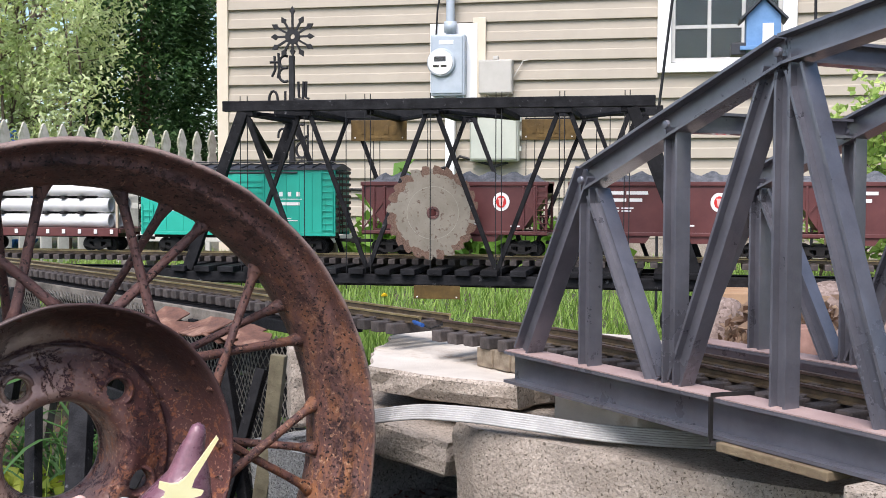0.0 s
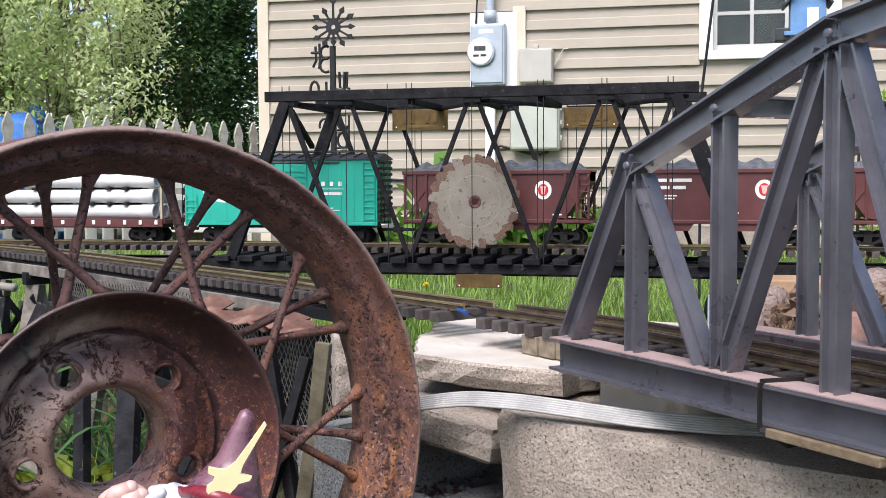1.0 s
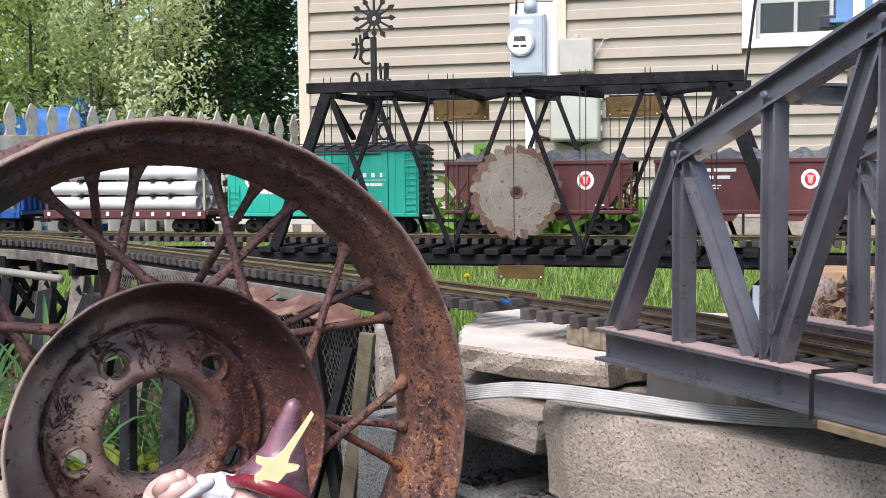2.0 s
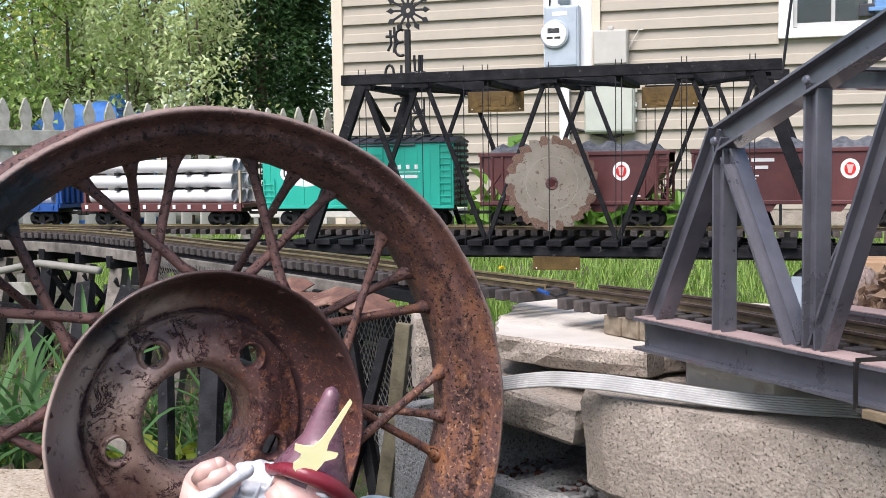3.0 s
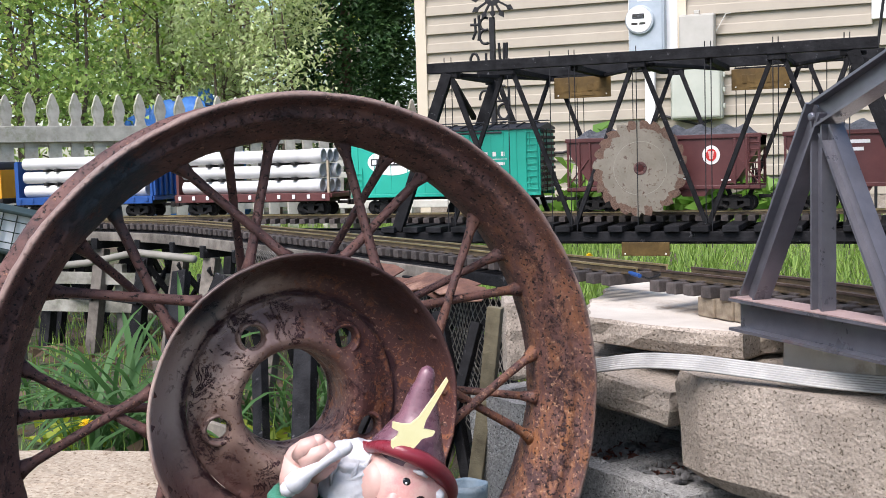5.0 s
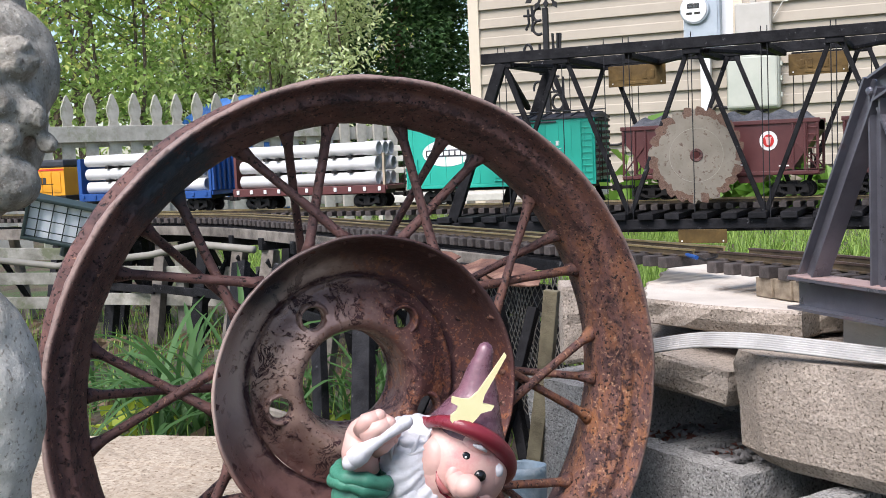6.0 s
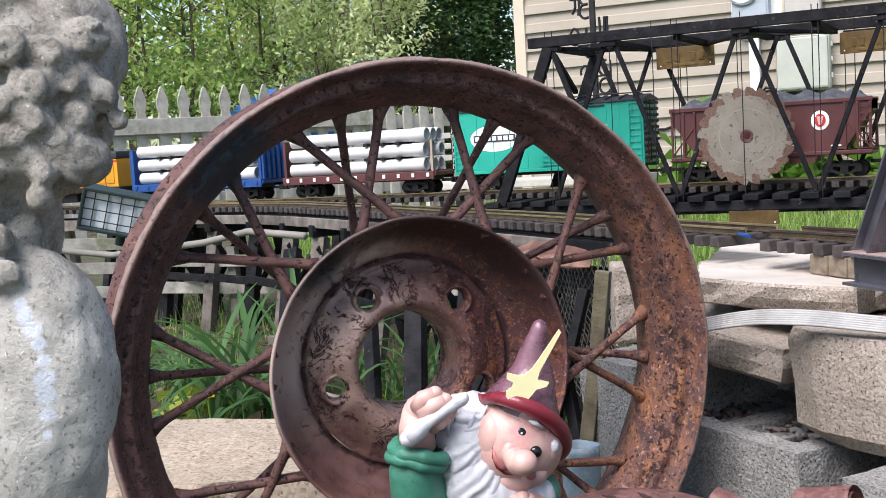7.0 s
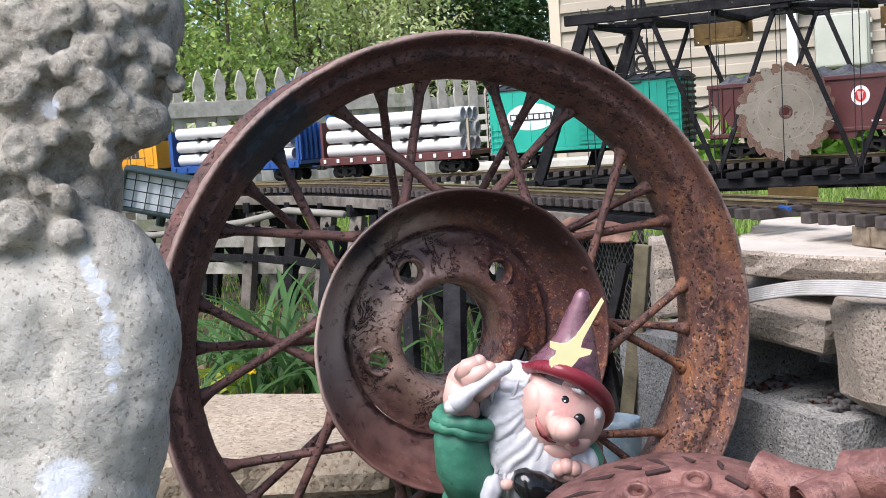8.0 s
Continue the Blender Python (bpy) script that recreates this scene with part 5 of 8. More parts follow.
def disc(car, name, x, y, z, rx, rz, material, lift=0.0005):
    b = bmesh.new()
    seg = 40
    f = [b.verts.new((x + rx * math.cos(2 * math.pi * k / seg), y - lift, z + rz * math.sin(2 * math.pi * k / seg))) for k in range(seg)]
    g = [b.verts.new((q.co.x, y + 0.0003, q.co.z)) for q in f]
    b.faces.new(f)
    for k in range(seg):
        b.faces.new((f[k], f[(k + 1) % seg], g[(k + 1) % seg], g[k]))
    part(name, b, material, car)


def car_root(x, name, label, category):
    return root(name, pose(x, TRAIN_Y, TRAIN_Z), label, category)


def boxcar(x):
    c = car_root(x, "boxcar", "teal model boxcar with a white oval emblem and black roof", "model train car")
    L, W = 0.232, 0.056
    cbox(c, "body", TEAL, -L, L, -W, W, 0.048, 0.186)
    b = bmesh.new()
    prof = [(-0.060, 0.1865), (-0.060, 0.190), (0.0, 0.201), (0.060, 0.190), (0.060, 0.1865)]
    e = [[b.verts.new((q, y, z)) for y, z in prof] for q in (-L - 0.003, L + 0.003)]
    b.faces.new(e[0]), b.faces.new(e[1][::-1])
    for k in range(5):
        b.faces.new((e[0][k], e[0][(k + 1) % 5], e[1][(k + 1) % 5], e[1][k]))
    part("roof", b, NAVY, c, "black roof")
    for k in range(14):
        q = -L + 0.016 + k * 0.033
        for s in (-1, 1):
            b = bmesh.new()
            beam(b, (q, s * 0.002, 0.2015), (q, s * 0.060, 0.1915), 0.004, 0.002, (1, 0, 0))
            part("roof_rib", b, NAVY, c)
    cbox(c, "running_board", NAVY, -L - 0.008, L + 0.008, -0.012, 0.012, 0.2045, 0.2065)
    for s in (-1, 1):
        y = s * (W + 0.0025)
        door = cbox(c, "door", TEAL, -0.008, 0.068, min(y, s * W), max(y, s * W), 0.052, 0.178)
        for k in range(9):
            z = 0.062 + k * 0.0125
            b = bmesh.new()
            beam(b, (-0.004, y, z), (0.064, y, z), 0.003, 0.0035, (0, 1, 0))
            part("door_rib", b, TEAL, door)
        for k in range(5):
            for q in (-L + 0.02 + k * 0.042, 0.088 + k * 0.030):
                b = bmesh.new()
                beam(b, (q, s * (W + 0.0004), 0.050), (q, s * (W + 0.0004), 0.184), 0.0016, 0.0014, (0, 1, 0))
                part("rivet_strip", b, TEAL, c)
        cbox(c, "door_track", NAVY, -0.02, 0.145, min(s * W, s * (W + 0.004)), max(s * W, s * (W + 0.004)), 0.179, 0.183)
        cbox(c, "sill", TEAL, -L, L, min(s * (W - 0.004), s * (W + 0.001)), max(s * (W - 0.004), s * (W + 0.001)), 0.040, 0.048)
        ladder(c, L - 0.018, s * (W + 0.003), 0.046, 0.186, 'x', TEAL, 0.026)
        ladder(c, -L + 0.018, s * (W + 0.003), 0.046, 0.11, 'x', TEAL, 0.026)
    for s in (-1, 1):
        for k in range(10):
            z = 0.056 + k * 0.0135
            cbox(c, "end_rib", CARBLACK, *sorted((s * L, s * (L + 0.005))), -W + 0.004, W - 0.004, z, z + 0.007, 0.002)
        ladder(c, s * (L + 0.008), -0.04, 0.046, 0.186, 'y', CARBLACK)
        coupler(c, s * (L + 0.012), s)
    disc(c, "emblem", -0.125, -W, 0.122, 0.062, 0.031, LETTER)
    bars(c, "emblem_band", [(-0.178, -0.072, 0.114, 0.130)], -W - 0.0012, NAVY)
    bars(c, "emblem_mark", [(-0.174 + k * 0.0145, -0.1635 + k * 0.0145, 0.117, 0.127) for k in range(7)], -W - 0.0022)
    bars(c, "lettering", [(0.102, 0.110, 0.128, 0.138), (0.122, 0.130, 0.128, 0.138), (0.142, 0.150, 0.128, 0.138), (0.10, 0.155, 0.121, 0.1225), (0.104, 0.15, 0.108, 0.115),
                          (0.10, 0.13, 0.078, 0.080), (0.10, 0.145, 0.073, 0.075), (0.10, 0.12, 0.068, 0.070)], -W - 0.0005)
    cbox(c, "underframe", CARBLACK, -L + 0.02, L - 0.02, -0.03, 0.03, 0.033, 0.0475)
    for q in (-0.16, 0.16):
        truck(c, q)


def hopper(x, k):
    c = car_root(x, "hopper_car", "maroon model hopper car loaded with grey coal", "model train car")
    L, W = 0.205, 0.054
    b = bmesh.new()      # body seen from the side: a tub with sloped ends
    prof = [(-L, 0.158), (L, 0.158), (L, 0.135), (L - 0.052, 0.06), (L - 0.10, 0.052), (L - 0.115, 0.032), (L - 0.16, 0.032), (0.03, 0.054), (-0.03, 0.054), (-L + 0.16, 0.032),
            (-L + 0.115, 0.032), (-L + 0.10, 0.052), (-L + 0.052, 0.06), (-L, 0.135)]
    e = [[b.verts.new((q, y, z)) for q, z in prof] for y in (-W, W)]
    n = len(prof)
    b.faces.new(e[0]), b.faces.new(e[1][::-1])
    for j in range(n):
        b.faces.new((e[0][j], e[0][(j + 1) % n], e[1][(j + 1) % n], e[1][j]))
    part("body", b, MAROON, c)
    for s in (-1, 1):
        y0, y1 = sorted((s * W, s * (W + 0.004)))
        cbox(c, "top_rail", MAROON, -L - 0.002, L + 0.002, y0, y1, 0.152, 0.161)
        cbox(c, "side_sill", MAROON, -L, L, y0, y1, 0.047, 0.055)
        for q in (-L + 0.0035, L - 0.0035, -L + 0.052, L - 0.052, -L + 0.028, L - 0.028):
            cbox(c, "end_post", MAROON, q - 0.0025, q + 0.0025, y0, y1, 0.0555, 0.1515)
        cbox(c, "rib", MAROON, -0.002, 0.002, y0, y1, 0.0555, 0.1515)
        for q in (-1, 1):
            b = bmesh.new()
            beam(b, (q * (L - 0.003), s * (W + 0.001), 0.058), (q * (L - 0.05), s * (W + 0.001), 0.118), 0.003, 0.003, (0, 1, 0))
            part("end_brace", b, MAROON, c)
        ladder(c, L - 0.012, s * (W + 0.005), 0.05, 0.155, 'x', MAROON)
    for s in (-1, 1):
        cbox(c, "end_plate", MAROON, *sorted((s * (L - 0.003), s * L)), -W, W, 0.1352, 0.1575)
        cbox(c, "end_platform", MAROON, *sorted((s * (L - 0.055), s * L)), -W, W, 0.045, 0.0505)
        coupler(c, s * (L + 0.008), s)
        truck(c, s * (L - 0.058))
    b = bmesh.new()
    NX, NY = 60, 14
    g = [[b.verts.new((-L + 0.006 + (2 * L - 0.012) * i / NX, -W + 0.004 + (2 * W - 0.008) * j / NY,
                       0.1585 + 0.020 * math.sin(math.pi * j / NY) * (0.75 + 0.5 * math.sin(i * 0.42 + k * 2) ** 2) * min(1, i / 5, (NX - i) / 5)
                       + 0.003 * noise.noise(Vector((i * 0.9, j * 0.9, k)))))
          for i in range(NX + 1)] for j in range(NY + 1)]
    for j in range(NY):
        for i in range(NX):
            b.faces.new((g[j][i], g[j][i + 1], g[j + 1][i + 1], g[j + 1][i]))
    part("coal_load", b, COAL, c, "grey coal load")
    disc(c, "emblem", 0.105, -W, 0.118, 0.018, 0.020, LETTER, 0.001)
    disc(c, "emblem_mark", 0.105, -W, 0.118, 0.011, 0.013, VERMILION, 0.002)
    b = bmesh.new()
    key = [(0.098, 0.126), (0.112, 0.126), (0.1105, 0.1215), (0.1085, 0.110), (0.105, 0.1085), (0.1015, 0.110), (0.0995, 0.1215)]
    f = [b.verts.new((x, -W - 0.0026, z)) for x, z in key]
    g = [b.verts.new((x, -W - 0.0018, z)) for x, z in key]
    b.faces.new(f)
    for k in range(len(key)):
        b.faces.new((f[k], f[(k + 1) % len(key)], g[(k + 1) % len(key)], g[k]))
    part("emblem_shield", b, PALE_RED, c)
    bars(c, "lettering", [(-0.125, -0.09, 0.134, 0.141), (-0.085, -0.04, 0.134, 0.141), (-0.115, -0.085, 0.119, 0.126), (-0.08, -0.052, 0.119, 0.126), (-0.12, -0.10, 0.104, 0.107),
                          (-0.095, -0.07, 0.104, 0.107), (-0.12, -0.10, 0.098, 0.101), (-0.095, -0.075, 0.098, 0.101), (0.03, 0.055, 0.068, 0.071), (0.125, 0.145, 0.064, 0.067)], -W - 0.0005)


def flatcar(x, paint, label, bulkhead):
    c = car_root(x, "flat_car", label, "model train car")
    L, W = 0.222, 0.052
    cbox(c, "deck", paint, -L, L, -W, W, 0.042, 0.052)
    for s in (-1, 1):
        y0, y1 = sorted((s * W, s * (W + 0.004)))
        cbox(c, "side_sill", paint, -L + 0.004, L - 0.004, y0, y1, 0.034, 0.054)
        for k in range(11):
            q = -L + 0.02 + k * 0.0405
            cbox(c, "stake_pocket", paint if bulkhead else LETTER, q - 0.004, q + 0.004, *sorted((s * (W + 0.0042), s * (W + 0.007))), 0.040, 0.050)
    for s in (-1, 1):
        coupler(c, s * (L + 0.008), s)
        truck(c, s * (L - 0.065))
        if bulkhead:
            bh = cbox(c, "bulkhead", paint, *sorted((s * (L - 0.012), s * (L - 0.004))), -W, W, 0.0522, 0.150)
            for y in (-0.045, -0.022, 0, 0.022, 0.045):
                cbox(bh, "rib", paint, *sorted((s * (L - 0.0038), s * (L + 0.003))), y - 0.004, y + 0.004, 0.054, 0.148)
    cbox(c, "underframe", CARBLACK, -L + 0.02, L - 0.02, -0.03, 0.03, 0.031, 0.0418)
    # the load
    r = 0.0158
    P = []
    b = bmesh.new()
    m, _ = frame_to((-0.195, 0, 0), (0.195, 0, 0))
    lathe(b, [(r, 0.0), (r, 0.352), (r * 1.1, 0.356), (r * 1.1, 0.388), (r * 0.86, 0.390), (r * 0.86, 0.30), (0.0, 0.30)], 28, m)
    lathe(b, [(0.0, 0.05), (r * 0.84, 0.05), (r * 0.84, 0.0), (r, 0.0)], 28, m)
    first = link("pipe", b, PIPE, smooth=True)
    tagged(first, "white plastic pipe stacked on the flat car", "pipe", "pipes on the flat cars")
    spots = [(j, i) for j in range(3) for i in range(3)]
    for j, i in spots:
        mt = pose(x + random.uniform(-0.006, 0.006), TRAIN_Y - 0.034 + i * 0.034, TRAIN_Z + 0.0525 + r * 1.12 + j * (2 * r + 0.0045))
        if (j, i) == (0, 0):
            first.matrix_world = mt
        else:
            copy_thing(first, mt)
    for j in range(1, 3):
        for q in (-0.12, -0.085, 0.03, 0.075, 0.12):
            b = bmesh.new()
            z = 0.0525 + r * 1.12 + j * (2 * r + 0.0045) - r - 0.0024
            box(b, q - 0.006, q + 0.006, -0.052, 0.052, z - 0.0035, z + 0.0035, 0.001)
            part("spacer", b, CARBLACK, c)
    if not bulkhead:
        for q in (0.212,):
            cbox(c, "stake", mat("raw_wood_stake", (0.33, 0.27, 0.19), (0.42, 0.35, 0.26), 30, 0.8), q - 0.003, q + 0.003, -0.05, -0.043, 0.0522, 0.13)
            cbox(c, "headboard", MAROON, -L + 0.002, -L + 0.010, -0.045, 0.045, 0.0522, 0.145)


def locomotive(x):
    c = car_root(x, "locomotive", "yellow and dark blue model diesel locomotive", "model locomotive")
    L, W = 0.235, 0.05
    cbox(c, "frame", CARBLACK, -L, L, -0.055, 0.055, 0.038, 0.052)
    hood = cbox(c, "hood", ORANGE, -0.10, L - 0.02, -0.036, 0.036, 0.0522, 0.130)
    cbox(c, "hood_top", NAVY, -0.10, L - 0.02, -0.0365, 0.0365, 0.1302, 0.152, 0.006, "dark blue hood top")
    cbox(c, "stripe", VERMILION, -0.099, L - 0.021, -0.0372, 0.0372, 0.122, 0.127, 0, "red stripe")
    cab = cbox(c, "cab", ORANGE, -0.175, -0.101, -0.052, 0.052, 0.0522, 0.148)
    cbox(cab, "cab_roof", NAVY, -0.178, -0.098, -0.054, 0.054, 0.1482, 0.160, 0.005)
    for s in (-1, 1):
        cbox(cab, "cab_window", DARK, -0.155, -0.12, *sorted((s * 0.0522, s * 0.0535)), 0.115, 0.138)
    cbox(c, "nose", ORANGE, -L + 0.012, -0.176, -0.036, 0.036, 0.0522, 0.105, 0.006)
    for k in range(9):
        cbox(hood, "door_panel", ORANGE, -0.09 + k * 0.033, -0.062 + k * 0.033, -0.0378, -0.0362, 0.062, 0.118)
    bars(c, "lettering", [(-0.02 + k * 0.016, -0.009 + k * 0.016, 0.086, 0.103) for k in range(11)], -0.0385, NAVY)
    cbox(c, "fuel_tank", CARBLACK, -0.06, 0.06, -0.04, 0.04, 0.012, 0.0375)
    for s in (-1, 1):
        b = bmesh.new()
        for q in [-0.09 + k * 0.055 for k in range(6)]:
            tube(b, [(q, s * 0.053, 0.05), (q, s * 0.053, 0.085)], 0.0011, 6)
        tube(b, [(-0.09, s * 0.053, 0.085), (0.19, s * 0.053, 0.085)], 0.0011, 6)
        part("handrail", b, CARBLACK, c)
        coupler(c, s * (L + 0.008), s)
        truck(c, s * 0.155)


locomotive(-2.335)
flatcar(-1.835, BLUE, "blue model bulkhead flat car loaded with white pipes", True)
flatcar(-1.33, MAROON, "maroon model flat car loaded with white pipes", False)
boxcar(-0.822)
for k in range(3):
    hopper(-0.325 + k * 0.455, k)


def caboose(x):
    c = car_root(x, "caboose", "bright red model caboose with a rooftop cupola", "model train car")
    L, W = 0.15, 0.054
    cbox(c, "body", VERMILION, -L, L, -W, W, 0.048, 0.150)
    cbox(c, "roof", VERMILION, -L - 0.05, L + 0.05, -W - 0.004, W + 0.004, 0.1502, 0.159, 0.003)
    cu = cbox(c, "cupola", VERMILION, 0.0, 0.09, -W - 0.002, W + 0.002, 0.1592, 0.198)
    cbox(cu, "cupola_roof", VERMILION, -0.008, 0.098, -W - 0.006, W + 0.006, 0.1982, 0.204, 0.002)
    for s in (-1, 1):
        for q in (-0.10, -0.045, 0.055):
            win_ = cbox(c, "window_frame", VERMILION, q - 0.013, q + 0.013, *sorted((s * (W + 0.0002), s * (W + 0.002))), 0.098, 0.130)
            cbox(win_, "pane", DARK, q - 0.010, q + 0.010, *sorted((s * (W + 0.0021), s * (W + 0.0028))), 0.101, 0.127, 0)
        cbox(cu, "cupola_window", DARK, 0.02, 0.04, *sorted((s * (W + 0.0022), s * (W + 0.003))), 0.172, 0.190, 0)
        cbox(c, "platform", CARBLACK, *sorted((s * (L + 0.0005), s * (L + 0.05))), -W, W, 0.040, 0.048)
        b = bmesh.new()
        for y in (-0.05, -0.02, 0.02, 0.05):
            tube(b, [(s * (L + 0.046), y, 0.048), (s * (L + 0.046), y, 0.085)], 0.0012, 6)
        tube(b, [(s * (L + 0.046), -0.05, 0.085), (s * (L + 0.046), 0.05, 0.085)], 0.0012, 6)
        for y in (-0.05, 0.05):
            tube(b, [(s * (L + 0.046), y, 0.085), (s * (L + 0.046), y, 0.150)], 0.0012, 6)
        part("railing", b, VERMILION, c)
        coupler(c, s * (L + 0.055), s)
        truck(c, s * 0.105)
    cbox(c, "underframe", CARBLACK, -L, L, -0.035, 0.035, 0.030, 0.0478)
    disc(c, "emblem", 0.10, -W, 0.112, 0.022, 0.022, LETTER)
    disc(c, "emblem_mark", 0.10, -W, 0.112, 0.015, 0.015, VERMILION, 0.0015)
    bars(c, "lettering", [(-0.135 + k * 0.0115, -0.127 + k * 0.0115, 0.136, 0.145) for k in range(8)], -W - 0.0005)


caboose(1.00)


# ---------------------------------------------------------------- things on the house wall
mb = root("meter_board", pose(0, HY, 0), "white backing board on the house wall", "board")
cbox(mb, "panel", WHITE, -1.443, -1.13, -0.030, -0.0125, 0.655, 1.165, 0.003)
cbox(mb, "channel", TRIM, -1.16, -1.075, -0.026, -0.0125, 0.655, 1.20, 0.003)
em = root("electric_meter", pose(0, HY, 0), "grey electric meter box with a round glass meter", "electric meter")
cbox(em, "box", METER_GREY, -1.424, -1.196, -0.115, -0.0305, 0.690, 1.085, 0.012)
cbox(em, "cover", METER_GREY, -1.412, -1.210, -0.121, -0.1152, 0.705, 1.07, 0.004)
for nm, prof, mt in (("ring", [(0.090, 0.0), (0.092, 0.015), (0.084, 0.022), (0.078, 0.018)], METER_GREY), ("dial", [(0.0, 0.034), (0.070, 0.034), (0.076, 0.03), (0.076, 0.0)], WHITE),
                     ("glass", [(0.078, 0.01), (0.078, 0.06), (0.068, 0.072), (0.0, 0.076)], GLASS)):
    b = bmesh.new()
    m, _ = frame_to((-1.348, -0.1212, 0.902), (-1.348, -0.3, 0.902))
    lathe(b, prof, 40, m)
    o = part(nm, b, mt, em, smooth=True)
    if nm == "glass":
        o.visible_shadow = False
cbox(em, "display", DARK, -1.385, -1.315, -0.1565, -0.1555, 0.905, 0.935, 0)
cbox(em, "label_plate", DARK, -1.39, -1.355, -0.1565, -0.1555, 0.872, 0.885, 0)
cbox(em, "label_plate", DARK, -1.345, -1.31, -0.1565, -0.1555, 0.872, 0.885, 0)
cbox(em, "sticker", WHITE, -1.365, -1.27, -0.1225, -0.1215, 1.02, 1.045, 0)
for x0, x1 in ((-1.40, -1.34), (-1.26, -1.21)):
    cbox(em, "clamp", METER_GREY, x0, x1, -0.09, -0.05, 0.655, 0.6895, 0.006)
b = bmesh.new()
tube(b, [(-1.30, -0.07, 1.085), (-1.30, -0.07, 1.12), (-1.30, -0.07, 3.1)], 0.028, 16)
tube(b, [(-1.30, -0.07, 1.10), (-1.30, -0.07, 1.17)], 0.042, 16)
part("conduit", b, METER_GREY, em, smooth=True)
b = bmesh.new()
tube(b, [(-1.40, -0.045, 1.09), (-1.39, -0.05, 1.25), (-1.33, -0.05, 1.6), (-1.31, -0.06, 2.4)], 0.006, 8)
part("cable", b, BLACK_METAL, em)
jb = root("junction_box", pose(0, HY, 0), "tan-grey plastic junction box on the siding", "junction box")
cbox(jb, "box", BOX_GREY, -1.112, -0.892, -0.085, -0.0125, 0.700, 0.920, 0.01)
cbox(jb, "lid", BOX_GREY, -1.106, -0.898, -0.093, -0.0852, 0.706, 0.914, 0.006)
cbox(jb, "hasp", BOX_GREY, -1.02, -0.985, -0.075, -0.04, 0.921, 0.945, 0.004)
b = bmesh.new()
tube(b, [(-0.89, -0.04, 0.81), (-0.86, -0.03, 0.86), (-0.83, -0.02, 0.915), (-0.80, -0.016, 0.918)], 0.004, 6)
part("wire", b, BOX_GREY, jb)
b = bmesh.new()
tube(b, [(-1.06, -0.05, 0.70), (-1.03, -0.05, 0.66), (-0.95, -0.045, 0.668), (-0.92, -0.04, 0.699)], 0.005, 6)
part("wire", b, BOX_GREY, jb)
pb = root("utility_box", pose(0, HY, 0), "pale green utility box with rounded corners on the siding", "utility box")
cbox(pb, "box", PALE_BOX, -1.169, -0.845, -0.10, -0.0125, 0.262, 0.60, 0.022)
cbox(pb, "lid", PALE_BOX, -1.160, -0.856, -0.115, -0.1005, 0.275, 0.59, 0.012)
for z in (0.33, 0.43, 0.52):
    cbox(pb, "latch", PALE_BOX, -0.8445, -0.832, -0.08, -0.05, z, z + 0.03, 0.003)
b = bmesh.new()
tube(b, [(-0.92, -0.06, 0.258), (-1.0, -0.07, 0.235), (-1.10, -0.07, 0.262), (-1.24, -0.05, 0.30), (-1.30, -0.03, 0.24), (-1.9, -0.02, 0.08), (-2.6, -0.02, 0.10)], 0.009, 8)
part("cable", b, BLACK_METAL, pb)
dp = root("downpipe", pose(0, HY, 0), "white square pipe on the house wall", "pipe")
cbox(dp, "pipe", WHITE, -1.335, -1.272, -0.070, -0.0125, -0.25, 0.652, 0.006)
tap = root("wall_hook", pose(0, HY, 0), "small bent metal hook on the siding", "hook")
b = bmesh.new()
tube(b, [(0.40, -0.01, 0.150), (0.40, -0.06, 0.15), (0.46, -0.062, 0.152), (0.465, -0.062, 0.13)], 0.008, 8)
part("hook", b, BOX_GREY, tap)

# ---------------------------------------------------------------- iron garden stake with a star
stake = root("garden_stake", pose(-0.945, 3.3, 0), "black iron garden stake with a star and scroll letters", "garden stake")
cbox(stake, "pole", BLACK_METAL, -0.0075, 0.0075, -0.0075, 0.0075, GZ - 0.03, 0.47, 0.001)
b = bmesh.new()
lathe(b, [(0.007, -0.003), (0.022, -0.003), (0.022, 0.003), (0.007, 0.003)], 24, pose(0.006, -0.01, 0.523, 90), closed=True)
part("star_hub", b, BLACK_METAL, stake)
for k in range(12):
    a = radians(30 * k + 90)
    ln = 0.083 if k == 0 else (0.062 if k % 2 else 0.052)
    if k in (2, 4, 8, 10):
        ln = 0.068
    d, s = Vector((math.cos(a), 0, math.sin(a))), Vector((-math.sin(a), 0, math.cos(a)))
    o = Vector((0.006, -0.01, 0.523))
    b = bmesh.new()
    beam(b, o + d * 0.02, o + d * (ln - 0.016), 0.006, 0.005, (0, 1, 0))
    dia = [o + d * (ln - 0.021), o + d * (ln - 0.010) + s * 0.0085, o + d * (ln + 0.004), o + d * (ln - 0.010) - s * 0.0085]
    f = [b.verts.new(p + Vector((0, -0.003, 0))) for p in dia]
    g = [b.verts.new(p + Vector((0, 0.003, 0))) for p in dia]
    b.faces.new(f), b.faces.new(g[::-1])
    for j in range(4):
        b.faces.new((f[j], f[(j + 1) % 4], g[(j + 1) % 4], g[j]))
    part("star_ray", b, BLACK_METAL, stake)


def scroll(pts, r=0.004):
    q = bmesh.new()
    tube(q, [(x, -0.002, z) for x, z in pts], r, 8)
    part("scroll_letter", q, BLACK_METAL, stake)


def arc(cx, cz, rx, rz, a0, a1, n=12):
    return [(cx + rx * math.cos(radians(a0 + (a1 - a0) * k / n)), cz + rz * math.sin(radians(a0 + (a1 - a0) * k / n))) for k in range(n + 1)]


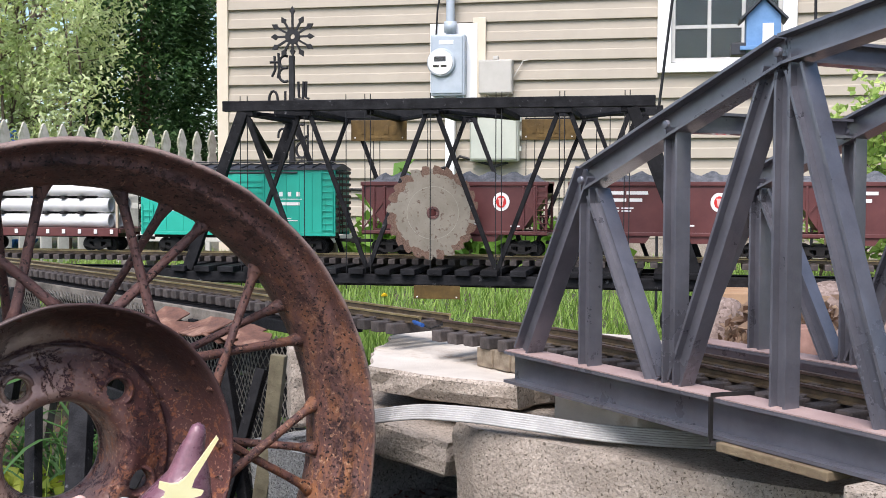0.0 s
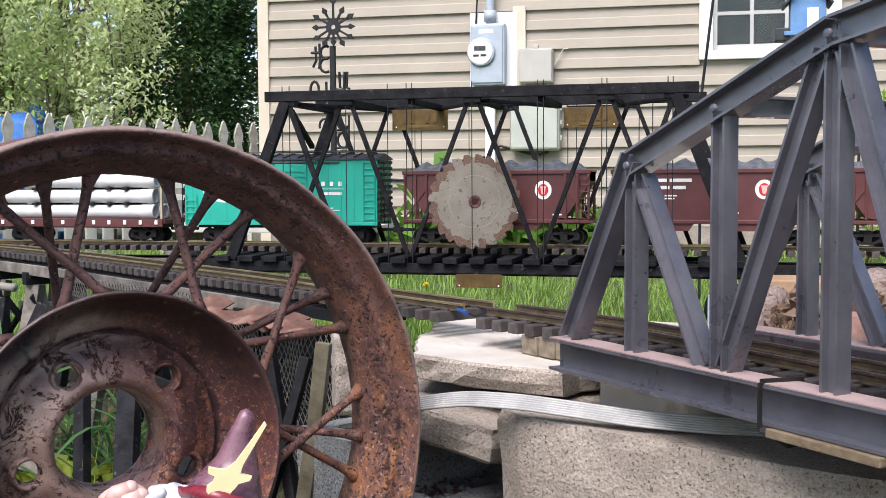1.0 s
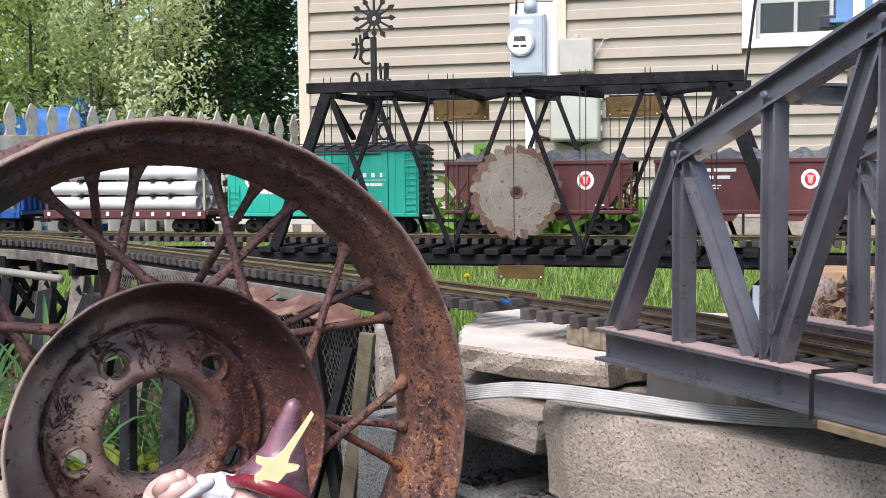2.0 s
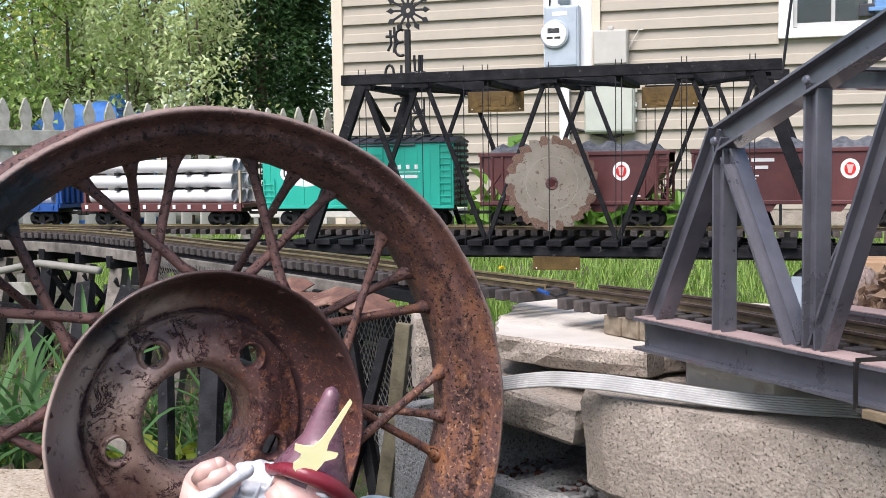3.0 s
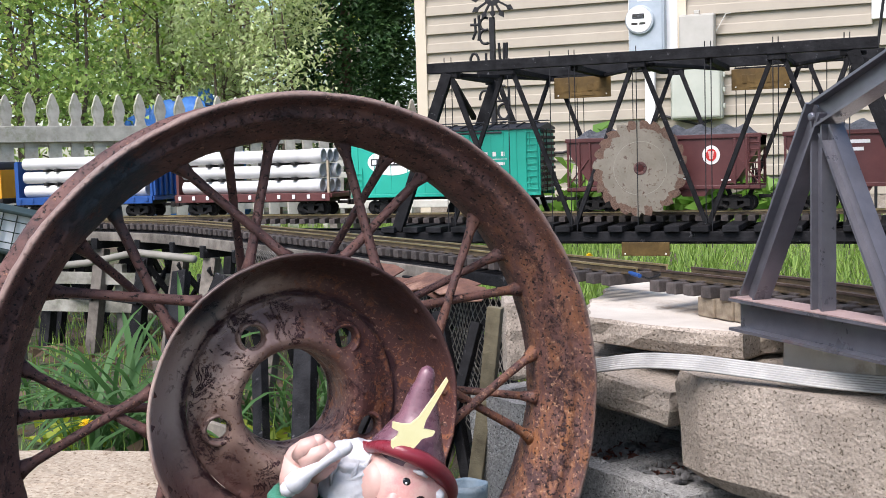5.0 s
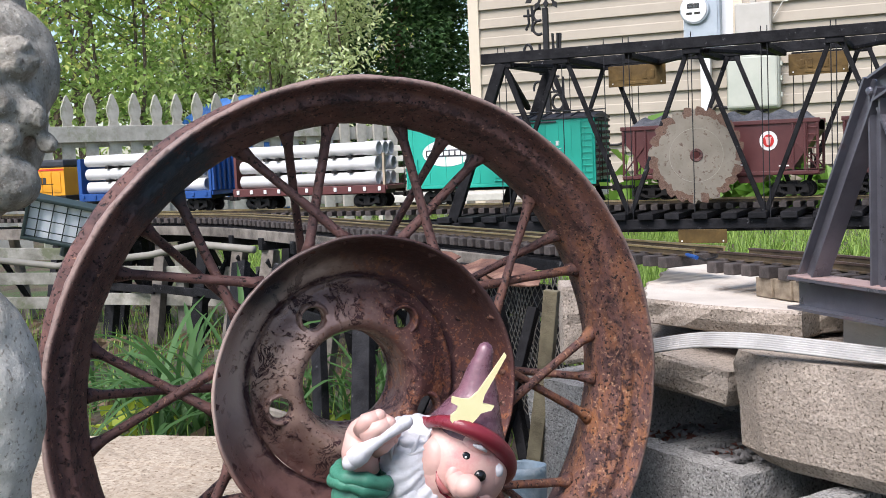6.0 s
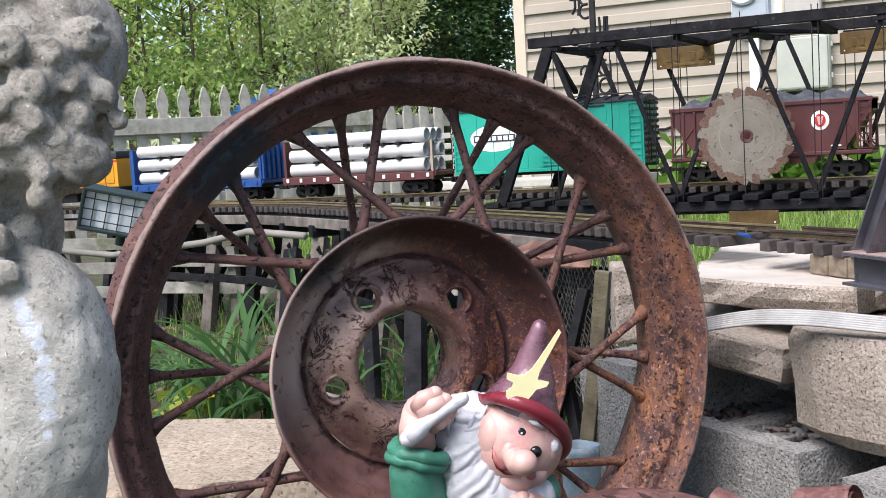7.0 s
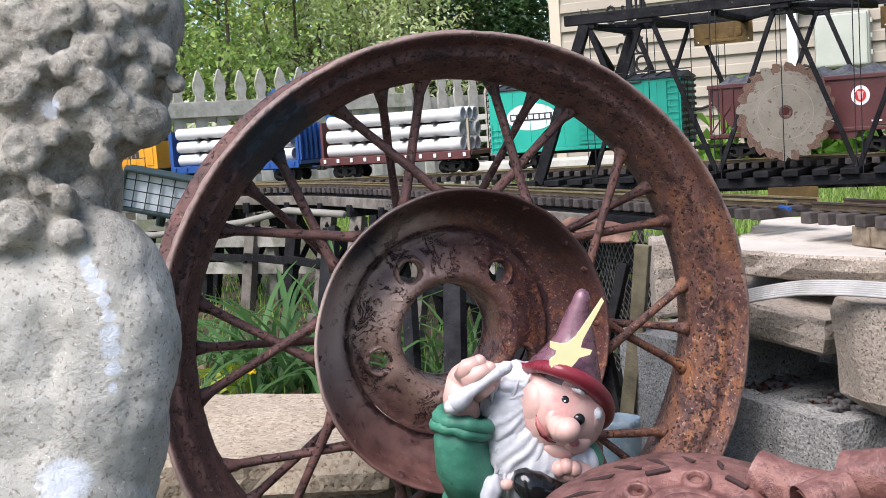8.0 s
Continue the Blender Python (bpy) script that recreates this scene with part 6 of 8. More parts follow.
scroll(arc(-0.020, 0.452, 0.016, 0.018, 60, 300))
scroll(arc(-0.020, 0.415, 0.018, 0.020, 80, 300))
scroll([(-0.052, 0.47), (-0.050, 0.43), (-0.060, 0.41)])
scroll([(-0.066, 0.452), (-0.036, 0.452)])
scroll([(-0.040, 0.478), (-0.038, 0.43), (-0.042, 0.405)])
scroll(arc(-0.056, 0.345, 0.013, 0.024, 0, 360))
scroll([(-0.020, 0.368), (-0.020, 0.325)])
scroll([(0.020, 0.395), (0.022, 0.35), (0.034, 0.345), (0.036, 0.395)])
scroll([(0.044, 0.395), (0.042, 0.35), (0.052, 0.345)])
scroll([(0.008, 0.345), (0.052, 0.338)])
for k in range(5):
    z = 0.25 - k * 0.052
    scroll(arc(0.030, z, 0.017, 0.022, 70, 330), 0.0038)
    scroll([(0.006, z - 0.022), (0.05, z - 0.022)], 0.003)
    scroll(arc(-0.028, z - 0.01, 0.014, 0.02, -90, 200), 0.0035)
scroll([(0.048, 0.27), (0.048, -0.05)], 0.003)

# ---------------------------------------------------------------- birdhouse and hooks
hk = root("shepherd_hook", pose(0.083, 4.2, 0), "thin dark iron garden hook rod", "garden hook")
b = bmesh.new()
tube(b, [(0.0, 0, GZ - 0.02), (0.0, 0, 0.353), (0.044, 0, 0.742), (0.10, 0, 1.2)], 0.005, 8)
part("rod", b, BLACK_METAL, hk)
hk = root("shepherd_hook", pose(0.603, 4.2, 0), "thin dark iron garden hook rod", "garden hook")
b = bmesh.new()
tube(b, [(0.0, 0, GZ - 0.02), (0.0, 0, 0.7), (-0.01, 0, 1.2)], 0.005, 8)
part("rod", b, BLACK_METAL, hk)
BH_BLUE = mat("blue_birdhouse_paint", (0.10, 0.22, 0.42), (0.14, 0.28, 0.50), 30, 0.6, bump=0.2)
bh = root("birdhouse", pose(0.43, 4.2, 0.57) @ Matrix.Diagonal((1.25, 1.25, 1.05, 1)), "blue wooden birdhouse with a dark roof on a post", "birdhouse")
b = bmesh.new()
prof = [(-0.045, 0.0), (0.045, 0.0), (0.045, 0.095), (0.0, 0.15), (-0.045, 0.095)]
e = [[b.verts.new((x, y, z)) for x, z in prof] for y in (-0.045, 0.045)]
b.faces.new(e[0]), b.faces.new(e[1][::-1])
for k in range(5):
    b.faces.new((e[0][k], e[0][(k + 1) % 5], e[1][(k + 1) % 5], e[1][k]))
part("body", b, BH_BLUE, bh)
for s in (-1, 1):
    b = bmesh.new()
    beam(b, (0, 0, 0.158), (s * 0.062, 0, 0.084), 0.006, 0.12, (0, 1, 0))
    part("roof_panel", b, NAVY, bh)
cbox(bh, "door", WHITE, -0.003, 0.026, -0.049, -0.0455, 0.0, 0.072, 0.001)
cbox(bh, "floor", BH_BLUE, -0.062, 0.055, -0.06, 0.05, -0.014, -0.0005, 0.002)
cbox(bh, "porch", NAVY, -0.085, -0.046, -0.05, 0.01, -0.028, 0.012, 0.003)
b = bmesh.new()
tube(b, [(0.0, 0, -0.0145), (0.0, 0, GZ - 0.6)], 0.012, 10)
part("post", b, BARK, bh)
b = bmesh.new()
tube(b, [(0.0, 0, 0.158), (0.0, 0, 0.185)], 0.003, 6)
tube(b, [(-0.012, 0, 0.176), (0.012, 0, 0.176)], 0.0025, 6)
part("finial", b, NAVY, bh)

# ---------------------------------------------------------------- number plates on the bridge
PLATE = mat("old_brass_plate", (0.075, 0.045, 0.014), (0.16, 0.10, 0.03), 25, 0.5, 0.4, 0.25, 90)
for x0, x1, y, z0, z1 in ((-0.601, -0.467, 2.728, 0.198, 0.246), (-0.198, -0.075, 2.728, 0.198, 0.244), (-0.386, -0.288, 2.452, -0.142, -0.114)):
    p = root("licence_plate", pose((x0 + x1) / 2, y, (z0 + z1) / 2), "small tarnished brass number plate fixed to the bridge", "number plate", "plates on the bridge")
    w, h = (x1 - x0) / 2, (z1 - z0) / 2
    cbox(p, "sheet", PLATE, -w, w, -0.001, 0.001, -h, h, 0.0006)
    if z0 > 0:
        for k in range(5):
            if k != 2:
                cbox(p, "raised_bar", PLATE, -w * 0.62 + k * w * 0.27, -w * 0.62 + k * w * 0.27 + w * 0.16, -0.0025, -0.0011, -h * 0.35, h * 0.45, 0.0005)
        cbox(p, "raised_bar", PLATE, -w * 0.4, w * 0.4, -0.0022, -0.0011, -h * 0.8, -h * 0.55, 0.0004)
    for s in (-1, 1):
        cbox(p, "screw", LETTER, s * w * 0.85 - 0.0015, s * w * 0.85 + 0.0015, -0.0025, -0.0011, -h * 0.7 - 0.0015, -h * 0.7 + 0.0015, 0.0004)
    cbox(p, "bracket", BLACK_WOOD, -w * 0.9, w * 0.9, 0.0012, 0.010, h - 0.010, h + 0.004)


# ---------------------------------------------------------------- timber trestle under the tracks
trestle = root("timber_trestle", pose(0, 0, 0), "black timber trestle carrying the garden railway", "trestle")


def tbar(name, a, b, w, h, up=(0, 1, 0), mt=BLACK_WOOD):
    q = bmesh.new()
    beam(q, a, b, w, h, up, 0.0015)
    part(name, q, mt, trestle)


OLD_WOOD = mat("weathered_old_timber", (0.08, 0.068, 0.057), (0.23, 0.205, 0.175), 20, 0.9, bump=0.7, bscale=90, vary=0.3)
line = [p for p in near_line if p.x < -0.27]
for s in (-1, 1):
    for k in range(0, len(line) - 12, 12):
        p, q = line[k], line[min(k + 12, len(line) - 1)]
        d = (q - p).normalized()
        n = Vector((-d.y, d.x, 0)) * (0.03 * s)
        tbar("stringer", (p.x + n.x, p.y + n.y, -0.094), (q.x + n.x, q.y + n.y, -0.094), 0.026, 0.016, (0, 0, 1))
    # low side boards
    for k in range(6, len(line) - 12, 13):
        p = line[k]
        d = (line[k + 1] - p).normalized()
        n = Vector((-d.y, d.x, 0))
        a = p + n * 0.035 * s
        b = p + n * 0.085 * s
        tbar("trestle_post", (a.x, a.y, -0.13), (b.x, b.y, GZ - 0.02), 0.030, 0.026, mt=BLACK_WOOD if random.random() < 0.55 else OLD_WOOD)
for k in range(6, len(line) - 12, 13):
    p = line[k]
    d = (line[k + 1] - p).normalized()
    n = Vector((-d.y, d.x, 0))
    tbar("cap", p - n * 0.06 + Vector((0, 0, -0.116)), p + n * 0.06 + Vector((0, 0, -0.116)), 0.022, 0.026, (0, 0, 1))
    tbar("cross_brace", p - n * 0.05 + Vector((0, 0, -0.15)) + d * 0.012, p + n * 0.08 + Vector((0, 0, -0.33)) + d * 0.012, 0.006, 0.018)
    tbar("cross_brace", p + n * 0.05 + Vector((0, 0, -0.15)) - d * 0.012, p - n * 0.08 + Vector((0, 0, -0.33)) - d * 0.012, 0.006, 0.018)
    if k + 13 < len(line) - 12:
        w = line[k + 13]
        tbar("girt", p - n * 0.075 + Vector((0, 0, -0.24)), w - n * 0.075 + Vector((0, 0, -0.245)), 0.007, 0.020, (0, 0, 1), BLACK_WOOD)
for x in (-2.9, -2.65, -2.4, -2.15, -1.9, -1.65, -1.4, -1.15, -0.93, 0.22, 0.6):
    for s in (-1, 1):
        tbar("trestle_post", (x, TRAIN_Y + 0.04 * s, -0.128), (x + random.uniform(-0.01, 0.01), TRAIN_Y + 0.10 * s, GZ - 0.02), 0.022, 0.022, mt=BLACK_WOOD if random.random() < 0.7 else OLD_WOOD)
    tbar("cross_brace", (x + 0.013, TRAIN_Y - 0.05, -0.15), (x + 0.013, TRAIN_Y + 0.09, -0.34), 0.006, 0.018)
# grey fascia planks along the camera side of both lines
for k in range(0, len(line) - 14, 12):
    p, q = line[k], line[min(k + 12, len(line) - 1)]
    d = (q - p).normalized()
    n = Vector((d.y, -d.x, 0)) * 0.050
    tbar("fascia", (p.x + n.x, p.y + n.y, -0.098), (q.x + n.x, q.y + n.y, -0.098), 0.007, 0.022, (0, 0, 1), OLD_WOOD)
for k in range(5):
    tbar("fascia", (-3.3 + 0.45 * k, TRAIN_Y - 0.062, -0.112), (-2.86 + 0.45 * k, TRAIN_Y - 0.062, -0.112), 0.008, 0.030, (0, 0, 1), OLD_WOOD)
# leaning spare timbers in front of the trestle
for a, b, w in (((-0.66, 1.60, -0.16), (-0.60, 1.46, GZ), 0.022), ((-0.80, 1.70, -0.22), (-0.72, 1.56, GZ), 0.014), ((-0.52, 1.52, -0.20), (-0.45, 1.46, GZ), 0.018),
                ((-0.50, 1.50, -0.22), (-0.56, 1.42, GZ), 0.020), ((-0.92, 1.80, -0.12), (-0.99, 1.68, GZ), 0.024), ((-1.05, 1.86, -0.12), (-1.0, 1.72, GZ), 0.022), ((-0.42, 1.52, -0.13), (-0.36, 1.47, GZ), 0.010),
                ((-0.36, 1.50, -0.14), (-0.41, 1.44, GZ), 0.009)):
    tbar("leaning_timber", a, b, w * 1.35, 0.018, mt=BLACK_WOOD)
for a, b in (((-1.0, 1.70, -0.26), (-0.80, 1.60, -0.255)), ((-0.98, 1.68, -0.33), (-0.80, 1.60, -0.335))):
    tbar("rail_board", a, b, 0.010, 0.020, (0, 0, 1), OLD_WOOD)
stk = root("wooden_stake", pose(0, 0, 0), "mossy split wooden stake beside the blocks", "stake")
b = bmesh.new()
beam(b, (-0.3000, 1.3605, -0.2062), (-0.2870, 1.3605, -0.1001), 0.017, 0.012, (0, 1, 0), 0.001)
beam(b, (-0.3270, 1.3605, -0.3682), (-0.3007, 1.3605, -0.2066), 0.017, 0.012, (0, 1, 0), 0.001)
part("stake", b, mat("mossy_split_wood", (0.095, 0.080, 0.048), (0.22, 0.19, 0.12), 30, 0.9, bump=0.6), stk)

# black boards behind the wire mesh
for k, z in enumerate((-0.15, -0.205, -0.262, -0.322)):
    tbar("backing_board", (-0.66, 1.81 + 0.004 * k, z), (-0.25, 1.56 + 0.004 * k, z - 0.004), 0.010, 0.046, (0, 0, 1))
tub = root("plastic_tub", pose(-0.297, 1.285, GZ - 0.01), "pale blue cloudy plastic tub tucked beside the blocks", "tub")
b = bmesh.new()
lathe(b, [(0.0, 0.0), (0.019, 0.0), (0.020, 0.004), (0.0215, 0.100), (0.0205, 0.108), (0.0185, 0.106), (0.0175, 0.012), (0.0, 0.010)], 28)
for v in b.verts:
    v.co += noise.noise_vector(v.co * 45) * 0.0025
part("body", b, mat("cloudy_blue_plastic", (0.22, 0.31, 0.38), (0.42, 0.52, 0.58), 34, 0.3, bump=0.2, spots=(0.55, 0.62, 0.66), spot_scale=22, spot_at=0.58), tub, smooth=True)

# low boards below the far track
GREY_BOARD = mat("grey_old_board", (0.15, 0.145, 0.12), (0.34, 0.33, 0.29), 22, 0.9, bump=0.6, bscale=80, spots=(0.12, 0.13, 0.08), spot_scale=12, spot_at=0.58, vary=0.25)
lf = root("low_board_fence", pose(0, 0, 0), "low pale weathered board fence below the track", "fence")
for pa, pb in (((-2.1413, 2.2500, -0.1376), (-1.8717, 2.4000, -0.1530)), ((-2.1503, 2.2500, -0.2014), (-1.8791, 2.4000, -0.2154)), ((-2.1590, 2.2500, -0.2627), (-1.8865, 2.4000, -0.2782)), ((-1.8600, 2.4150, -0.2000), (-1.4500, 2.4700, -0.2080)), ((-1.8600, 2.4150, -0.2700), (-1.4500, 2.4700, -0.2760)),
               ((-1.4300, 2.4720, -0.2080), (-1.0300, 2.4950, -0.2140)), ((-1.4300, 2.4720, -0.2760), (-1.0300, 2.4950, -0.2820))):
    b = bmesh.new()
    beam(b, pa, pb, 0.008, 0.030, (0, 0, 1), 0.001)
    part("board", b, GREY_BOARD, lf)
for pa in ((-2.1167, 2.2850, -0.1388), (-1.9254, 2.3950, -0.1543), (-1.6500, 2.4500, -0.1900), (-1.2400, 2.4900, -0.1900)):
    b = bmesh.new()
    box(b, pa[0] - 0.012, pa[0] + 0.012, pa[1] + 0.006, pa[1] + 0.026, GZ - 0.02, pa[2] + 0.02, 0.001)
    part("post", b, GREY_BOARD, lf)

# wire mesh stapled along the trestle
WIRE = mat("galvanised_wire", (0.16, 0.14, 0.12), (0.28, 0.26, 0.23), 60, 0.6, 0.4, 0.1)


def wire_sheet(a, b, z0, z1, cell, label, bulge=0.012):
    """Diamond mesh from a to b, bulging a little."""
    a, b = Vector(a), Vector(b)
    L = (b - a).length
    nx, nz = round(L / cell), round((z1 - z0) / (cell * 0.8))
    n = Vector((-(b - a).y, (b - a).x, 0)).normalized()
    q = bmesh.new()

    def at_(i, j):
        t, h = i / (2 * nx), j / nz
        return a.lerp(b, t) + Vector((0, 0, z0 + (z1 - z0) * h)) + n * (bulge * noise.noise(Vector((t * 5, h * 3, z0))) - 0.02 * h)
    for j in range(nz):
        for i in range(nx * 2):
            if (i + j) % 2 == 0:
                for e in (i + 1, i - 1):
                    if 0 <= e <= 2 * nx:
                        tube(q, [at_(i, j), at_(e, j + 1)], 0.0008, 3, False)
    tagged(link("wire_mesh", q, WIRE), label, "wire mesh", kind="stuff")


wire_sheet((-1.02, 2.04, 0), (-0.60, 1.73, 0), -0.185, -0.088, 0.011, "rusty diamond wire mesh hung below the track")
wire_sheet((-0.60, 1.715, 0), (-0.30, 1.50, 0), -0.30, -0.10, 0.011, "rusty diamond wire mesh hung below the track")

SHEET = mat("rusty_sheet_iron", (0.085, 0.040, 0.030), (0.22, 0.11, 0.075), 30, 0.8, 0.2, 0.4, 80, spots=(0.30, 0.18, 0.13), spot_scale=16, spot_at=0.58)
for k, (px, py, pz, rz, w, h, tx) in enumerate(((-0.545, 1.62, -0.093, -20, 0.05, 0.045, 24), (-0.46, 1.56, -0.096, -40, 0.07, 0.05, 20), (-0.405, 1.535, -0.0985, -30, 0.06, 0.05, 14), (-0.37, 1.50, -0.103, 15, 0.04, 0.045, 18),
                                              (-0.50, 1.575, -0.103, 30, 0.06, 0.03, 30), (-0.43, 1.545, -0.106, 70, 0.055, 0.03, 26), (-0.485, 1.585, -0.0975, -65, 0.05, 0.025, 16), (-0.385, 1.515, -0.107, -10, 0.045, 0.025, 34), (-0.57, 1.64, -0.101, 10, 0.04, 0.03, 28))):
    b = bmesh.new()
    pts = [(-w * random.uniform(0.8, 1.1), -h * random.uniform(0.7, 1.1)), (w * random.uniform(0.2, 0.5), -h * random.uniform(0.9, 1.3)), (w * random.uniform(0.8, 1.1), -h * random.uniform(0.3, 0.8)), (w, h * 0.9), (0, h * random.uniform(0.9, 1.2)), (-w, h)]
    f, g = [b.verts.new((x * 0.5, y * 0.5, 0.0008)) for x, y in pts], [b.verts.new((x * 0.5, y * 0.5, -0.0008)) for x, y in pts]
    b.faces.new(f), b.faces.new(g[::-1])
    for j in range(6):
        b.faces.new((f[j], f[(j + 1) % 6], g[(j + 1) % 6], g[j]))
    o = link("rusty_sheet", b, SHEET)
    o.matrix_world = pose(px, py, pz, tx, random.uniform(-8, 8), rz)
    tagged(o, "torn rusty sheet iron scrap tucked under the track", "scrap metal", "rusty scraps")

# ---------------------------------------------------------------- cable, tie, shim
CABLE = mat("clear_flat_cable", (0.33, 0.325, 0.31), (0.47, 0.46, 0.44), 25, 0.25, bump=0.05)
cb = root("flat_cable", pose(0, 0, 0), "pale grey ribbed flat cable lying across the blocks", "cable")
path = [(-0.1839, 1.2500, -0.1460), (-0.1277, 1.2150, -0.1289), (-0.0883, 1.1900, -0.1186), (-0.0510, 1.1650, -0.1129), (-0.0070, 1.1500, -0.1133), (0.0345, 1.1400, -0.1161), (0.0845, 1.1250, -0.1172), (0.1412, 1.1250, -0.1195), (0.1974, 1.1400, -0.1235)]
for k in range(7):
    o = Vector((0.0, -0.0015 * k, -0.0078 + 0.0017 * (6 - k)))
    b = bmesh.new()
    sp = smooth_path([(p[0], p[1]) for p in path], 0.012)
    xs_ = [p[0] for p in path]
    zz = [p[2] for p in path]
    dense = np.linspace(xs_[0], xs_[-1], 200)
    soft_z = np.convolve(np.pad(np.interp(dense, xs_, zz), 18, 'edge'), np.ones(37) / 37, 'valid')
    tube(b, [(p.x, p.y + o.y, float(np.interp(p.x, dense, soft_z)) + o.z) for p in sp], 0.00145, 8)
    part("strand", b, CABLE, cb, smooth=True)
zt = root("cable_tie", pose(0, 0, 0), "black plastic cable tie round the bridge girder", "cable tie")
b = bmesh.new()
for p, q in ((gpt(0.268, -0.0085, -0.0625), gpt(0.268, -0.0085, -0.096)), (gpt(0.268, -0.0085, -0.0615), gpt(0.276, 0.026, -0.0615)), (gpt(0.268, -0.0085, -0.096), gpt(0.285, 0.004, -0.099))):
    beam(b, p, q, 0.0035, 0.0014, tuple(GD))
part("strap", b, CARBLACK, zt)
b = bmesh.new()
beam(b, gpt(0.280, 0.0, -0.099), gpt(0.292, 0.0, -0.102), 0.009, 0.007)
part("clasp", b, CARBLACK, zt)
b = bmesh.new()
mm, n = frame_to(gpt(0.275, 0.004, 0), gpt(0.375, 0.004, 0), (0, 0, 1))
box(b, -0.014, 0.014, -0.1005, -0.0938, 0, n, 0.001, mm)
tagged(link("wood_shim", b, mat("tan_wood_shim", (0.12, 0.085, 0.05), (0.23, 0.175, 0.105), 40, 0.9, bump=0.5)), "thin tan wood shim under the bridge girder", "shim")
b = bmesh.new()
mm, n = frame_to(gpt(0.40, 0.004, 0), gpt(0.62, 0.004, 0), (0, 0, 1))
box(b, -0.03, 0.2, -0.132, -0.0938, 0, n, 0.003, mm)
tagged(link("concrete_pad", b, CONCRETE), "rough concrete pad below the steel bridge", "concrete block")
bc = root("wire_connector", pose(0, 0, 0), "blue wire connector beside the rail", "wire connector")
b = bmesh.new()
tube(b, [(-0.1460, 1.4192, -0.0660), (-0.1289, 1.3899, -0.0660)], 0.0024, 10)
part("sleeve", b, BLUE, bc)
b = bmesh.new()
tube(b, [(-0.1271, 1.3934, -0.0670), (-0.1171, 1.3776, -0.0680), (-0.1072, 1.4165, -0.0660)], 0.0012, 6)
part("wire", b, CARBLACK, bc)
# pale shims under the end ties
SHIM = mat("yellowed_shim", (0.13, 0.095, 0.065), (0.30, 0.25, 0.18), 60, 0.9, bump=0.4)
for k in range(5):
    p = near_line[min(range(len(near_line)), key=lambda i: (near_line[i] - (gc - GD * (0.015 + 0.028 * k))).length)]
    b = bmesh.new()
    box(b, -0.0132, 0.0132, -0.043, -0.02, -0.0995, -0.0798, 0.001)
    o = link("tie_shim", b, SHIM)
    o.matrix_world = pose(p.x, p.y, 0, 0, 0, -46)
    tagged(o, "yellowed wooden block shimming the track tie", "shim", "shims under the track")

# ---------------------------------------------------------------- floodlight
lamp = root("solar_floodlight", Matrix.Translation((-1.5408, 1.9500, -0.0490)) @ pose(0, 0, 0, 12, 15, 40), "dark green floodlight with a wire grid over the lens", "floodlight")
HOUS = mat("dark_green_plastic", (0.015, 0.028, 0.026), (0.03, 0.045, 0.042), 20, 0.45, bump=0.05)
w, h = 0.080, 0.046
for x0, x1, z0, z1 in ((-w, w, h - 0.007, h), (-w, w, -h, -h + 0.007), (-w, -w + 0.007, -h + 0.007, h - 0.007), (w - 0.007, w, -h + 0.007, h - 0.007)):
    cbox(lamp, "bezel", HOUS, x0, x1, -0.012, 0.02, z0, z1, 0.002)
cbox(lamp, "housing", HOUS, -w + 0.004, w - 0.004, 0.0202, 0.06, -h + 0.004, h - 0.004, 0.010)
cbox(lamp, "reflector", mat("bright_reflector", (0.74, 0.77, 0.80), (0.90, 0.91, 0.92), 14, 0.25, 0.0, 0.3, 40), -w + 0.0072, w - 0.0072, 0.004, 0.008, -h + 0.0072, h - 0.0072, 0.001)
for k in range(1, 6):
    cbox(lamp, "grid_bar", HOUS, -w + k * w / 3 - 0.0011, -w + k * w / 3 + 0.0011, -0.003, 0.001, -h + 0.0072, h - 0.0072, 0)
for k in range(1, 4):
    cbox(lamp, "grid_bar", HOUS, -w + 0.0072, w - 0.0072, -0.0035, -0.0031, -h + k * h / 2 - 0.0011, -h + k * h / 2 + 0.0011, 0)
b = bmesh.new()
tube(b, [(0.01, 0.03, -h + 0.004), (0.01, 0.03, -0.075)], 0.010, 10)
part("bracket", b, HOUS, lamp)
lp = (-1.5408, 1.9500, -0.0490)
b = bmesh.new()
box(b, lp[0] - 0.012, lp[0] + 0.012, lp[1] + 0.02, lp[1] + 0.044, GZ - 0.02, lp[2] - 0.060, 0.002)
tagged(link("lamp_post", b, OLD_WOOD), "short weathered wooden post carrying the floodlight", "post")
b = bmesh.new()
tube(b, [(-1.7415, 1.9000, -0.1137), (-1.4743, 1.8500, -0.1253), (-1.2059, 1.8000, -0.0993), (-1.1018, 1.8000, -0.0803), (-0.9477, 1.7500, -0.0864)], 0.0065, 10)
tagged(link("conduit_pipe", b, mat("grey_plastic_conduit", (0.17, 0.16, 0.135), (0.25, 0.235, 0.20), 14, 0.6), smooth=True), "grey plastic conduit running under the track", "pipe")

